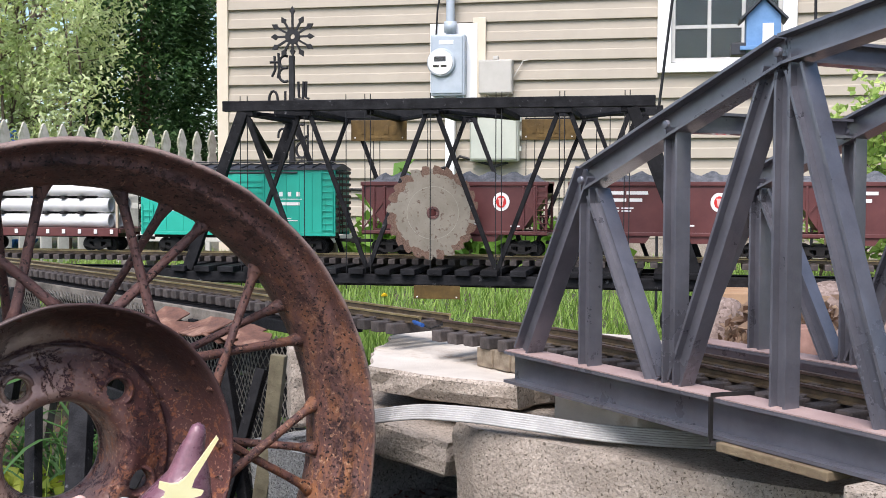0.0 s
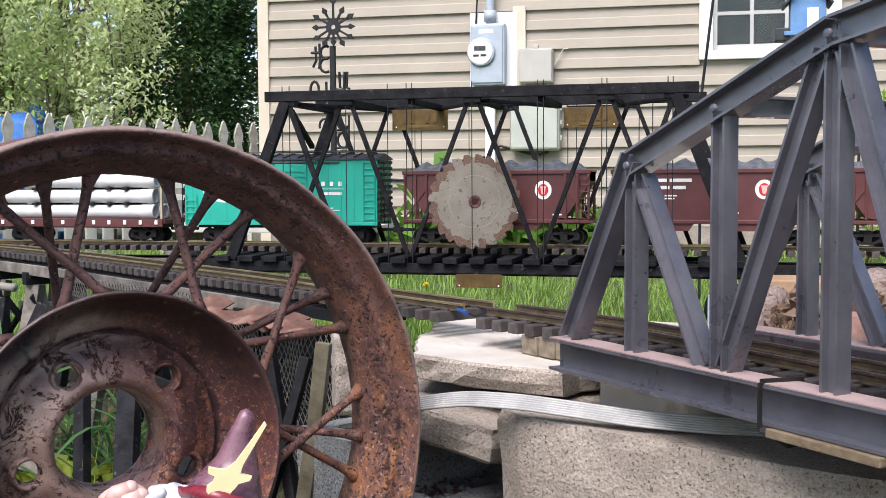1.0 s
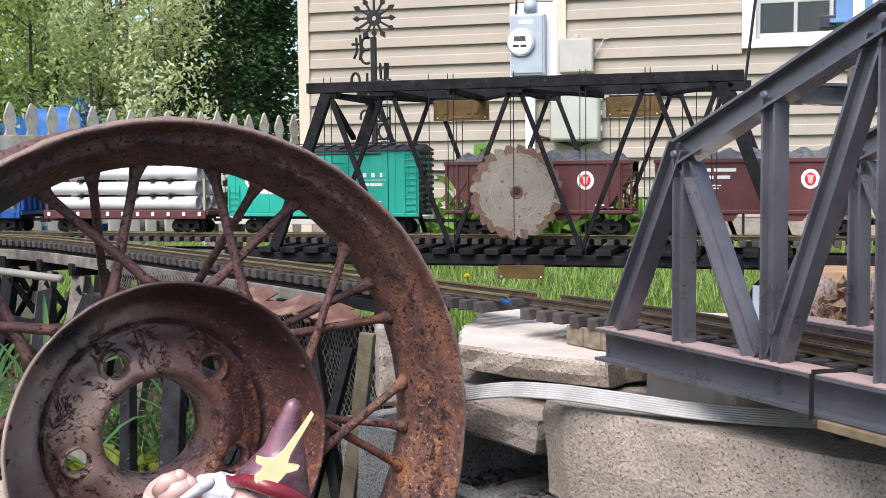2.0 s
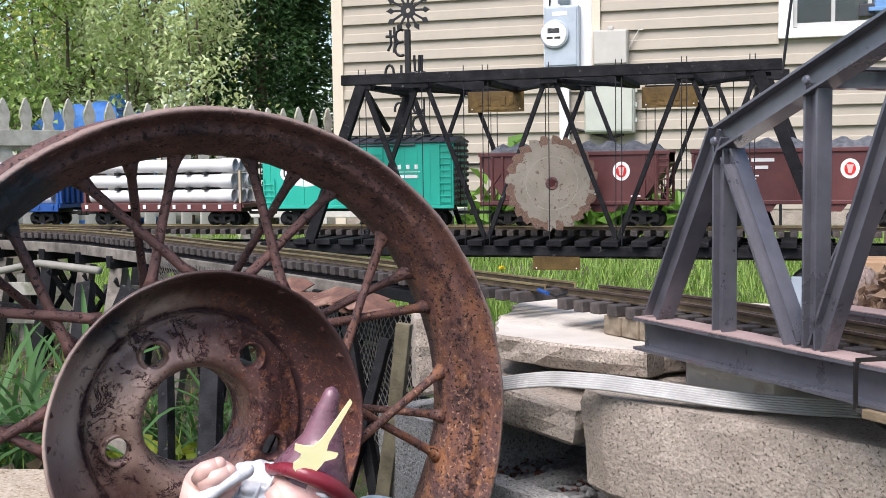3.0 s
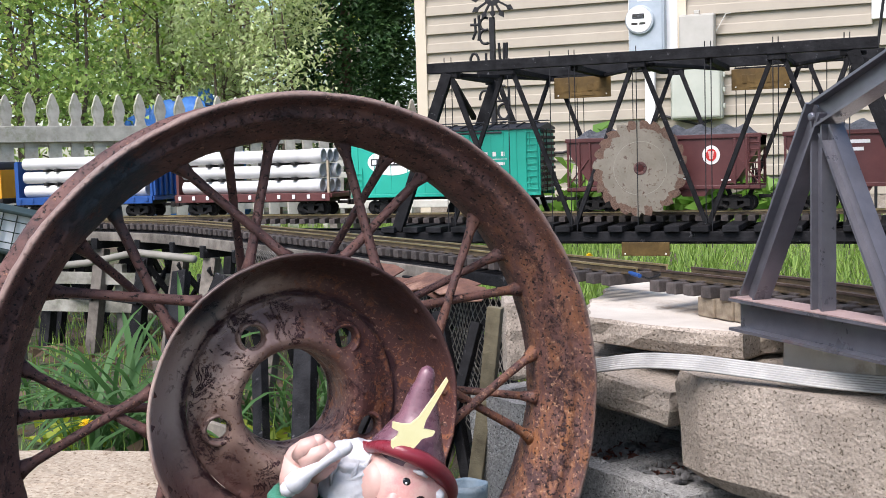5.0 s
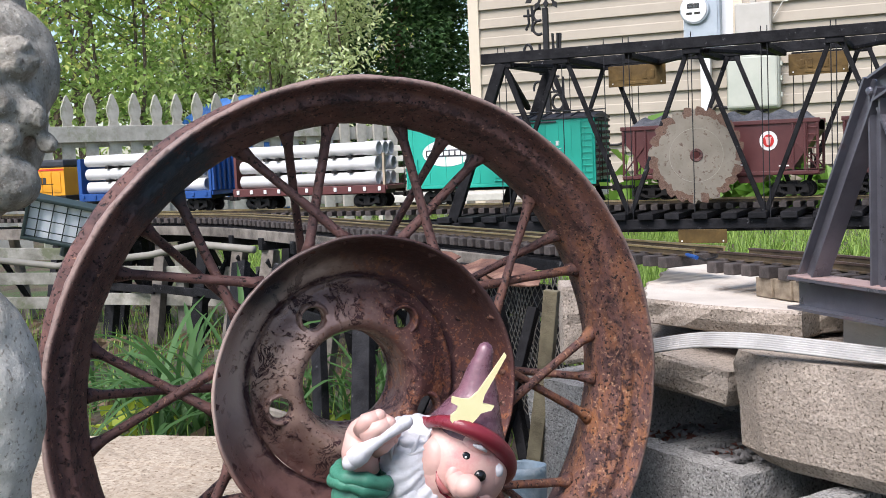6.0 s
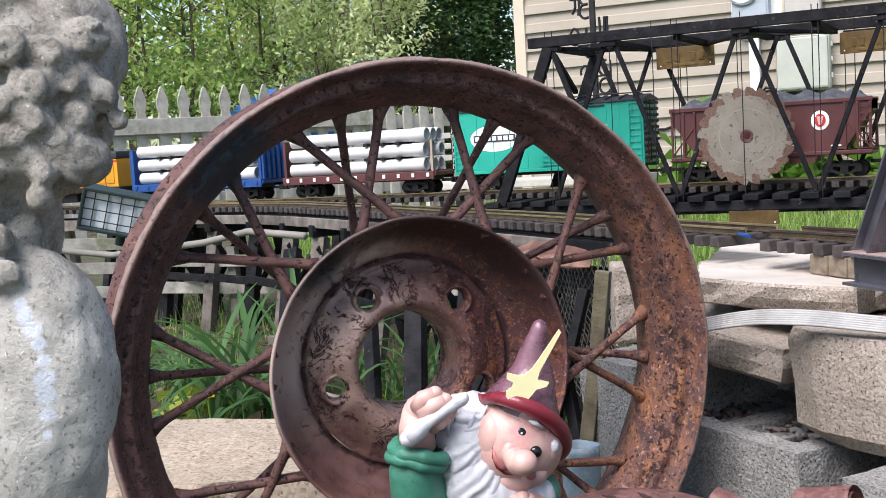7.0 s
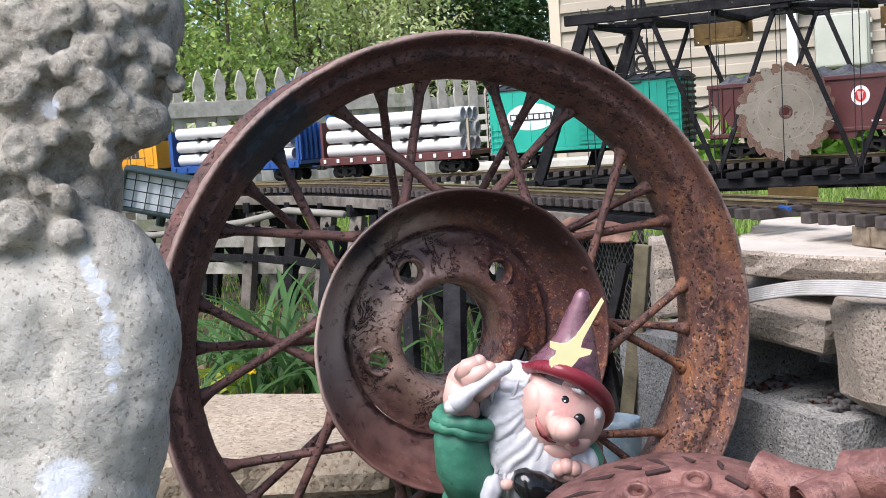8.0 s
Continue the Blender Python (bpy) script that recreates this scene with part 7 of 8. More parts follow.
# ---------------------------------------------------------------- plants behind the wheel
STRAP = leaf_mat("strap_leaf", (0.045, 0.125, 0.035), (0.17, 0.31, 0.10))
strap_meshes = []
for v in range(5):
    rng = random.Random(50 + v)
    b = bmesh.new()
    n, ln, wd, bend = 9, 1.0, 0.019, rng.uniform(0.25, 1.0)
    rows_ = []
    for k in range(n + 1):
        t = k / n
        ang = t * bend * 2.0
        x = ln * (t * math.sin(ang * 0.75 + 0.12))
        z = ln * (t * math.cos(ang * 0.75 + 0.12))
        ww = wd * (0.65 + 0.5 * t) * (1 - t ** 5) * (0.5 if k == n else 1) + 0.001
        rows_.append([b.verts.new((x, -ww, z)), b.verts.new((x - 0.012 * (1 - t), 0, z - 0.006)), b.verts.new((x, ww, z))])
    for p, q in zip(rows_, rows_[1:]):
        b.faces.new((p[0], p[1], q[1], q[0]))
        b.faces.new((p[1], p[2], q[2], q[1]))
    me = bpy.data.meshes.new("leaf")
    b.to_mesh(me)
    b.free()
    me.shade_smooth()
    me.materials.append(STRAP)
    strap_meshes.append(me)


def clump(x, y, count, size, seed):
    rng = random.Random(seed)
    c = root("daffodil_clump", pose(x, y, GZ), "clump of green strap-shaped daffodil leaves", "plant", "daffodil clumps")
    for k in range(count):
        o = new("leaf", strap_meshes[rng.randrange(5)])
        o.parent = c
        s = size * rng.uniform(0.65, 1.15)
        o.matrix_basis = pose(rng.gauss(0, 0.025), rng.gauss(0, 0.025), -0.01, rng.uniform(-10, 10), rng.uniform(-14, 12), rng.uniform(0, 360)) @ Matrix.Diagonal((s, s, s, 1))


clump(*(-1.0243, 1.5930, -0.3600)[:2], 32, 0.278, 1)
clump(*(-0.9801, 1.6431, -0.3600)[:2], 28, 0.290, 2)
clump(*(-0.7894, 1.7882, -0.3600)[:2], 32, 0.220, 3)
clump(*(-0.8857, 1.8400, -0.3600)[:2], 23, 0.197, 6)
clump(*(-1.1081, 1.7264, -0.3700)[:2], 28, 0.244, 4)
clump(*(-1.2553, 1.7751, -0.3700)[:2], 23, 0.220, 5)
YEL = mat("dandelion_yellow", (0.75, 0.50, 0.01), (0.85, 0.62, 0.02), 60, 0.8, bump=0.5)
for k, (x, y, z) in enumerate(((-0.9471, 1.4600, -0.3003), (-0.6963, 3.4000, -0.2324))):
    d = root("dandelion", pose(x, y, 0), "yellow dandelion flower on a thin stem", "flower", "dandelions")
    b = bmesh.new()
    tube(b, [(0.006, 0, GZ - 0.01), (0, 0, z)], 0.0016, 6)
    part("stem", b, LEAF_GRASS, d)
    b = bmesh.new()
    for j in range(34):
        a, e = random.uniform(0, 6.28), random.uniform(0.1, 1.3)
        v = Vector((math.cos(a) * math.cos(e), math.sin(a) * math.cos(e), math.sin(e))) * 0.011
        beam(b, (0, 0, z), (v.x, v.y, z + v.z), 0.0028, 0.0008)
    part("petals", b, YEL, d)
# low yellow-green weeds by the stones
rg = random.Random(77)
V, Fc = leaves(rg, [(-0.8156, 1.6728, -0.3700), (-0.8262, 1.6896, -0.3700), (-1.1355, 1.6616, -0.3700), (-1.1045, 1.6183, -0.3700), (-0.5834, 1.1922, -0.3700), (-0.6532, 1.7449, -0.3700)], 260, (0.035, 0.010), 0.026, 0.1, 0.45)
tagged(mesh_of("low_weeds", V, Fc, leaf_mat("weed_yellow", (0.22, 0.30, 0.03), (0.45, 0.50, 0.06))), "low yellow-green weeds on the soil", "weeds", kind="stuff")

# ---------------------------------------------------------------- concrete lion
def worn_stone(name, drips, run):
    """Weathered cast stone: coarse sand grains, brown grime in the curls, pale specks, runs of old white paint."""
    m = bpy.data.materials.new(name)
    m.use_nodes = True
    nt = m.node_tree
    b = nt.nodes["Principled BSDF"]
    co = nt.nodes.new("ShaderNodeTexCoord").outputs["Object"]

    def calc(op, a, c=0.0):
        n = nt.nodes.new("ShaderNodeMath")
        n.operation = op
        for k, v in enumerate((a, c)):
            if isinstance(v, (int, float)):
                n.inputs[k].default_value = v
            else:
                nt.links.new(v, n.inputs[k])
        return n.outputs[0]

    def band(v, lo, hi):
        r = nt.nodes.new("ShaderNodeMapRange")
        r.inputs["From Min"].default_value, r.inputs["From Max"].default_value = lo, hi
        nt.links.new(v, r.inputs["Value"])
        return r.outputs[0]

    def field(sc, detail, rough=0.6):
        n = nt.nodes.new("ShaderNodeTexNoise")
        n.inputs["Scale"].default_value, n.inputs["Detail"].default_value, n.inputs["Roughness"].default_value = sc, detail, rough
        nt.links.new(co, n.inputs["Vector"])
        return n.outputs["Fac"]

    def mix(fac, a, c):
        x = nt.nodes.new("ShaderNodeMix")
        x.data_type = 'RGBA'
        nt.links.new(fac, x.inputs[0])
        for k, v in ((6, a), (7, c)):
            if isinstance(v, tuple):
                x.inputs[k].default_value = (*v, 1)
            else:
                nt.links.new(v, x.inputs[k])
        return x.outputs[2]

    sep = nt.nodes.new("ShaderNodeSeparateXYZ")
    nt.links.new(co, sep.inputs[0])
    col = mix(band(field(45, 8, 0.7), 0.36, 0.64), (0.37, 0.36, 0.315), (0.56, 0.54, 0.49))
    grime = band(calc('ADD', sep.outputs[2], calc('MULTIPLY', field(60, 8, 0.7), 0.05)), 0.025, 0.055)
    col = mix(grime, col, mix(band(field(110, 8, 0.75), 0.36, 0.62), (0.25, 0.225, 0.185), (0.56, 0.525, 0.46)))
    grain = field(520, 3)
    col = mix(band(grain, 0.56, 0.70), col, (0.23, 0.20, 0.165))
    col = mix(band(field(700, 2), 0.66, 0.72), col, (0.70, 0.68, 0.63))
    white = None
    for p, r in drips:
        off = nt.nodes.new("ShaderNodeVectorMath")
        off.operation = 'SUBTRACT'
        nt.links.new(co, off.inputs[0])
        off.inputs[1].default_value = p
        crs = nt.nodes.new("ShaderNodeVectorMath")
        crs.operation = 'CROSS_PRODUCT'
        nt.links.new(off.outputs[0], crs.inputs[0])
        crs.inputs[1].default_value = run
        d = nt.nodes.new("ShaderNodeVectorMath")
        d.operation = 'LENGTH'
        nt.links.new(crs.outputs[0], d.inputs[0])
        w = band(calc('ADD', d.outputs["Value"], calc('MULTIPLY', field(260, 8, 0.75), r * 1.6)), r * 1.9, r * 1.55)
        white = w if white is None else calc('MAXIMUM', white, w)
    col = mix(white, col, (0.62, 0.65, 0.69))
    nt.links.new(col, b.inputs["Base Color"])
    b.inputs["Roughness"].default_value = 0.92
    b.inputs["Specular IOR Level"].default_value = 0.3
    hgt = calc('ADD', calc('MULTIPLY', field(430, 5, 0.75), calc('ADD', 0.5, calc('MULTIPLY', grime, 1.0))), calc('MULTIPLY', field(150, 8, 0.7), 0.8))
    bp = nt.nodes.new("ShaderNodeBump")
    bp.inputs["Strength"].default_value, bp.inputs["Distance"].default_value = 0.9, 0.0022
    nt.links.new(hgt, bp.inputs["Height"])
    nt.links.new(bp.outputs[0], b.inputs["Normal"])
    return m


WORN = worn_stone("worn_cast_concrete", [((-0.165, 0.4089, 0.0076), 0.0026), ((-0.1633, 0.4093, 0.0036), 0.0030), ((-0.1613, 0.4098, -0.0011), 0.0030), ((-0.1594, 0.4103, -0.0062), 0.0026), ((-0.1581, 0.4104, -0.0117), 0.0024), ((-0.1574, 0.41, -0.0175), 0.0036), ((-0.1572, 0.4095, -0.0232), 0.0040), ((-0.1569, 0.4089, -0.0299), 0.0030), ((-0.1568, 0.4081, -0.0366), 0.0018), ((-0.1749, 0.4099, 0.0622), 0.0034), ((-0.1722, 0.396, -0.0683), 0.0090)], (-0.7102, 0.6909, -0.1354))
bm = bmesh.new()
shoulder = (((-0.1733, 0.4349, -0.0247), (0.016, 0.02, 0.034)), ((-0.1842, 0.4356, -0.0166), (0.024, 0.026, 0.04)), ((-0.2049, 0.4357, -0.017), (0.036, 0.034, 0.04)),
            ((-0.2163, 0.4286, -0.0247), (0.04, 0.036, 0.046)), ((-0.1744, 0.4323, -0.0411), (0.0135, 0.018, 0.032)), ((-0.1883, 0.4295, -0.0497), (0.025, 0.026, 0.045)),
            ((-0.2128, 0.4269, -0.0548), (0.04, 0.036, 0.05)), ((-0.2514, 0.4199, -0.0329), (0.05, 0.045, 0.06)), ((-0.1801, 0.4367, -0.0749), (0.0065, 0.012, 0.02)))
haunch = (((-0.1979, 0.4204, -0.0823), (0.03, 0.03, 0.04)), ((-0.2171, 0.4191, -0.1015), (0.045, 0.045, 0.06)), ((-0.2486, 0.4095, -0.1336), (0.07, 0.06, 0.08)),
          ((-0.2299, 0.4118, -0.2006), (0.075, 0.07, 0.09)), ((-0.2349, 0.4106, -0.2845), (0.08, 0.075, 0.09)), ((-0.2358, 0.3996, -0.3738), (0.085, 0.08, 0.1)))
throat = (((-0.2118, 0.4311, 0.0246), (0.022, 0.024, 0.02)), ((-0.1986, 0.4322, 0.021), (0.016, 0.02, 0.016)), ((-0.2154, 0.4309, 0.0396), (0.026, 0.028, 0.024)),
          ((-0.1912, 0.4296, 0.0137), (0.014, 0.018, 0.012)), ((-0.1948, 0.442, 0.0381), (0.011, 0.016, 0.018)), ((-0.2196, 0.44, 0.0393), (0.03, 0.034, 0.05)),
          ((-0.2634, 0.4309, 0.0192), (0.05, 0.05, 0.05)), ((-0.2043, 0.4426, 0.0384), (0.016, 0.022, 0.034)), ((-0.1865, 0.4343, 0.0309), (0.005, 0.008, 0.0075)))
head = (((-0.204, 0.4392, 0.0567), (0.024, 0.026, 0.022)), ((-0.1853, 0.4439, 0.0585), (0.018, 0.022, 0.018)), ((-0.2093, 0.4397, 0.0856), (0.03, 0.028, 0.024)),
        ((-0.185, 0.4525, 0.0816), (0.022, 0.022, 0.02)), ((-0.2116, 0.4482, 0.071), (0.034, 0.034, 0.04)), ((-0.2038, 0.4547, 0.0899), (0.036, 0.034, 0.034)),
        ((-0.2227, 0.4533, 0.1178), (0.045, 0.045, 0.04)), ((-0.2667, 0.4357, 0.0754), (0.05, 0.05, 0.07)), ((-0.1888, 0.4555, 0.0757), (0.02, 0.026, 0.03)),
        ((-0.1857, 0.4594, 0.0946), (0.02, 0.026, 0.026)), ((-0.1689, 0.4466, 0.0543), (0.0088, 0.012, 0.0105)), ((-0.1891, 0.4405, 0.0473), (0.0085, 0.012, 0.013)))
for k, (c, r) in enumerate(shoulder + haunch + throat + head):
    blob(bm, c, r, k + 3, 0.08, 1.6, 4)
# curls of the mane: each a small snail shell of stone, wound one way or the other
ACROSS, UP, AWAY = Vector((0.8788, 0.4724, -0.0677)), Vector((0.0104, 0.1228, 0.9924)), Vector((-0.4771, 0.8728, -0.103))
brow_curls = (((-0.1888, 0.4201, 0.0869), 0.008, 1), ((-0.1963, 0.417, 0.0954), 0.0068, -1), ((-0.1788, 0.4266, 0.0952), 0.008, 1),
              ((-0.1705, 0.4378, 0.0906), 0.0088, -1), ((-0.166, 0.4498, 0.0965), 0.0084, 1), ((-0.1727, 0.431, 0.0806), 0.0084, 1),
              ((-0.1681, 0.443, 0.081), 0.0076, -1), ((-0.1641, 0.4522, 0.0768), 0.0072, 1), ((-0.1614, 0.4577, 0.0675), 0.004, -1),
              ((-0.1672, 0.4441, 0.0699), 0.0068, 1), ((-0.1728, 0.4294, 0.0675), 0.0076, -1), ((-0.1798, 0.422, 0.0613), 0.006, 1),
              ((-0.1976, 0.413, 0.0678), 0.0088, -1), ((-0.17, 0.4362, 0.0613), 0.0068, 1), ((-0.188, 0.4193, 0.077), 0.0068, -1),
              ((-0.1793, 0.4238, 0.0743), 0.0068, 1), ((-0.209, 0.4085, 0.0825), 0.01, 1))
cheek_curls = (((-0.1936, 0.4128, 0.0473), 0.01, 1), ((-0.1838, 0.4186, 0.0509), 0.0048, -1), ((-0.1721, 0.4289, 0.0415), 0.0048, 1),
               ((-0.1816, 0.4172, 0.0286), 0.0056, -1), ((-0.1953, 0.4087, 0.0206), 0.01, -1), ((-0.1803, 0.4163, 0.0155), 0.0072, 1),
               ((-0.1882, 0.4141, 0.0331), 0.0048, 1), ((-0.172, 0.43, 0.0503), 0.0056, -1), ((-0.2077, 0.4044, 0.0409), 0.01, 1),
               ((-0.2096, 0.4007, 0.0193), 0.009, 1))
for k, (c, r, way) in enumerate(brow_curls + cheek_curls):
    c = Vector(c)
    turn0 = 1.7 * k
    pts, rs = [], []
    for i in range(26):
        t = i / 25
        a = turn0 + way * t * 2 * math.pi * 1.35
        q = r * (0.72 * (1 - t) + 0.04)
        pts.append(c + ACROSS * (q * math.cos(a)) + UP * (q * math.sin(a)) - AWAY * (r * (0.10 + 0.42 * t)))
        rs.append(r * (0.36 - 0.10 * t))
    tube(bm, pts, rs, 14)
    blob(bm, c + AWAY * r * 0.45, (r * 0.95, r * 0.95, r * 0.9), k + 20, 0.2, 1.5, 3)
for v in bm.verts:
    v.co += noise.noise_vector(v.co * 300) * 0.0006 + noise.noise_vector(v.co * 120) * 0.0010
lion = link("lion_statue", bm, WORN, smooth=True)
fuse = lion.modifiers.new("fuse", 'REMESH')
fuse.mode, fuse.voxel_size, fuse.use_smooth_shade = 'VOXEL', 0.0012, True
tagged(lion, "weathered grey concrete lion statue with a curly mane", "statue")

# ---------------------------------------------------------------- gnome
SKIN = mat("gnome_skin_paint", (0.58, 0.345, 0.30), (0.68, 0.45, 0.39), 22, 0.42, bump=0.12, bscale=90, spots=(0.60, 0.28, 0.27), spot_scale=18, spot_at=0.60)
BEARD = mat("gnome_white_paint", (0.50, 0.51, 0.54), (0.68, 0.68, 0.70), 60, 0.5, bump=0.3, bscale=160)
HAT = mat("gnome_hat_glaze", (0.085, 0.035, 0.055), (0.25, 0.12, 0.15), 45, 0.28, bump=0.3, spots=(0.5, 0.45, 0.47), spot_scale=120, spot_at=0.70, coat=0.4)
BRIM = mat("gnome_brim_red", (0.17, 0.016, 0.028), (0.24, 0.03, 0.045), 25, 0.28, bump=0.1)
GREEN = mat("gnome_green_coat", (0.035, 0.17, 0.11), (0.075, 0.27, 0.18), 40, 0.38, bump=0.35, spots=(0.02, 0.09, 0.06), spot_scale=35, spot_at=0.60)
GLOW = mat("pale_yellow_star", (0.72, 0.68, 0.36), (0.78, 0.74, 0.44), 25, 0.5, bump=0.05)
LIP = mat("gnome_lip_paint", (0.44, 0.15, 0.14), (0.52, 0.22, 0.20), 30, 0.4, bump=0.05)
EYE = mat("gnome_black_paint", (0.008, 0.008, 0.009), (0.012, 0.012, 0.012), 20, 0.15, bump=0)
bm = bmesh.new()


def gb(c, r, mi, tilt=0, amp=0.06, seed=1, sub=3):
    blob(bm, c, r, seed, amp, 2.2, sub, pose(0, 0, 0, 0, tilt, 0), mi)


def gt(pts, rs, mi, seg=20):
    n0 = len(bm.faces)
    tube(bm, pts, rs, seg)
    bm.faces.ensure_lookup_table()
    for f in bm.faces[n0:]:
        f.material_index = mi
        f.smooth = True


# body, coat and rolled sleeve
gb((-0.0330, 0.020, -0.0830), (0.043, 0.038, 0.060), 4, 0, 0.10)
gb((-0.0398, 0.020, -0.1006), (0.047, 0.042, 0.060), 4, 0, 0.10, 5)
gb((-0.0337, 0.0200, -0.1811), (0.058, 0.05, 0.045), 4)
gt([(-0.0579, -0.014, -0.0024), (-0.0618, -0.012, -0.0168), (-0.0603, -0.006, -0.0357), (-0.0501, 0.004, -0.0590)], [0.0175, 0.0200, 0.0225, 0.0260], 4, 24)
for k, (c, r, q) in enumerate((((-0.0575, -0.014, -0.0025), 0.0178, 0.0056), ((-0.0595, -0.013, -0.0077), 0.0188, 0.0050))):
    ring = [tuple(Vector(c) + Vector((r * math.cos(a) * 1.03, r * math.sin(a), -0.004 * math.cos(a) + 0.0012 * math.sin(3 * a + k)))) for a in [2 * math.pi * j / 30 for j in range(31)]]
    gt(ring, [q + 0.0008 * math.sin(j * 1.7) for j in range(31)], 4, 12)
gb((0.0311, 0.000, -0.0426), (0.012, 0.014, 0.016), 4)
# raised hand, fingers and flute
gt([(-0.0594, -0.014, 0.0006), (-0.0597, -0.016, 0.0138), (-0.0549, -0.016, 0.0240)], [0.0135, 0.0130, 0.0150], 0)
gb((-0.0501, -0.016, 0.0288), (0.0185, 0.015, 0.0135), 0, -12, 0.04)
for a, m_, c, q in (((-0.0571, -0.026, 0.0314), (-0.0524, -0.031, 0.0396), (-0.0441, -0.030, 0.0430), 0.0064), ((-0.0540, -0.030, 0.0280), (-0.0454, -0.034, 0.0350), (-0.0371, -0.032, 0.0381), 0.0062), ((-0.0511, -0.030, 0.0229), (-0.0425, -0.034, 0.0291), (-0.0335, -0.030, 0.0309), 0.0058), ((-0.0482, -0.026, 0.0168), (-0.0414, -0.031, 0.0225), (-0.0355, -0.029, 0.0259), 0.0050)):
    gt([a, m_, c], [q, q * 1.05, q * 0.78], 0, 14)
    gb(c, (q * 0.8, q * 0.8, q * 0.8), 0, 0, 0)
gt([(-0.0658, -0.036, 0.0120), (-0.0627, -0.037, 0.0150), (-0.0576, -0.037, 0.0192), (-0.0509, -0.037, 0.0237), (-0.0375, -0.036, 0.0317), (-0.0284, -0.034, 0.0364)], [0.0030, 0.0072, 0.0076, 0.0046, 0.0036, 0.0044], 1, 18)
gb((-0.0263, -0.034, 0.0379), (0.0062, 0.005, 0.0048), 1, -30, 0)
gb((-0.0649, -0.036, 0.0128), (0.0062, 0.006, 0.0058), 1, 0, 0)
# head: cheeks, brow, long nose, smile
gb((0.0100, 0.001, -0.0017), (0.0375, 0.0335, 0.0375), 0, 0, 0.02, sub=4)
gb((-0.0036, -0.011, 0.0048), (0.0170, 0.0185, 0.0215), 0, 0, 0.02, sub=4)
gb((0.0013, -0.018, -0.0049), (0.0150, 0.0130, 0.0165), 0, 20, 0.02, sub=4)
gb((0.0207, -0.014, 0.0149), (0.0200, 0.014, 0.0130), 0, 0, 0.02)
gb((0.0331, -0.010, -0.0036), (0.0110, 0.014, 0.0170), 0, 0, 0.02)
gb((0.0200, -0.016, -0.0233), (0.0130, 0.012, 0.0095), 0, 0, 0.03, sub=4)
gb((0.0079, -0.016, -0.0268), (0.0170, 0.012, 0.0090), 0, 14, 0.03)
gt([(0.0110, -0.022, -0.0014), (0.0079, -0.030, -0.0053), (0.0106, -0.036, -0.0080), (0.0151, -0.040, -0.0080)], [0.0060, 0.0080, 0.0088, 0.0090], 0, 20)
gb((0.0151, -0.040, -0.0076), (0.0098, 0.0100, 0.0092), 0, 0, 0.01)
gb((0.0057, -0.029, -0.0030), (0.0062, 0.006, 0.0095), 0, 8, 0.01)
gt([(-0.0059, -0.033, 0.0028), (-0.0060, -0.034, -0.0043), (-0.0032, -0.034, -0.0119), (0.0022, -0.033, -0.0170), (0.0071, -0.030, -0.0194)], [0.0003, 0.0010, 0.0013, 0.0011, 0.0003], 3, 8)
gt([(-0.0060, -0.034, 0.0017), (-0.0044, -0.035, -0.0051), (-0.0008, -0.035, -0.0111), (0.0039, -0.033, -0.0151)], [0.0002, 0.0020, 0.0022, 0.0004], 7, 8)
gb((0.0202, -0.027, -0.0206), (0.0040, 0.004, 0.0036), 7, 20, 0.02)
gb((0.0145, -0.028, 0.0091), (0.0052, 0.0026, 0.0056), 6, 0, 0)
gb((0.0152, -0.031, 0.0109), (0.0009, 0.001, 0.0009), 1, 0, 0)
gb((0.0242, -0.029, -0.0032), (0.0048, 0.0040, 0.0044), 6, 20, 0)
gt([(0.0205, -0.032, 0.0199), (0.0252, -0.032, 0.0181), (0.0299, -0.030, 0.0140)], [0.0008, 0.0021, 0.0009], 1, 8)
gb((0.0380, -0.020, -0.0026), (0.0040, 0.004, 0.0052), 1, 0, 0.1)
# hair and beard: masses combed into strands away from the face
HC = (0.0104, 0.000, -0.0006)
for c, r, sd in (((-0.0181, 0.002, 0.0126), (0.0200, 0.024, 0.0230), 1), ((-0.0236, 0.000, -0.0072), (0.0235, 0.026, 0.0360), 2), ((-0.0166, -0.006, -0.0274), (0.0290, 0.022, 0.0330), 3), ((-0.0070, -0.008, -0.0403), (0.0330, 0.020, 0.0270), 4),
                 ((0.0138, -0.008, -0.0423), (0.0230, 0.018, 0.0200), 5), ((-0.0218, -0.004, -0.0450), (0.0220, 0.018, 0.0300), 6), ((-0.0238, 0.006, 0.0215), (0.0150, 0.02, 0.0120), 7)):
    g = bmesh.ops.create_icosphere(bm, subdivisions=5, radius=1.0)
    for v in g["verts"]:
        p = Vector((v.co.x * r[0], v.co.y * r[1], v.co.z * r[2])) + Vector(c)
        th = math.atan2(p.z - HC[2] - 0.02, p.x - HC[0])
        dist = math.hypot(p.x - HC[0], p.z - HC[2])
        wv = th * 17 + 2.2 * noise.noise(Vector((p.x * 40, p.z * 40, sd))) + dist * 28
        fine = 0.0013 * (1 - abs(math.sin(wv)) ** 0.7) + 0.0007 * math.sin(wv * 2.6 + sd) + 0.0018 * noise.noise(p * 55)
        v.co = p + (p - Vector(c)).normalized() * fine
    for f in {f for v in g["verts"] for f in v.link_faces}:
        f.material_index = 1
        f.smooth = True
rgn = random.Random(3)
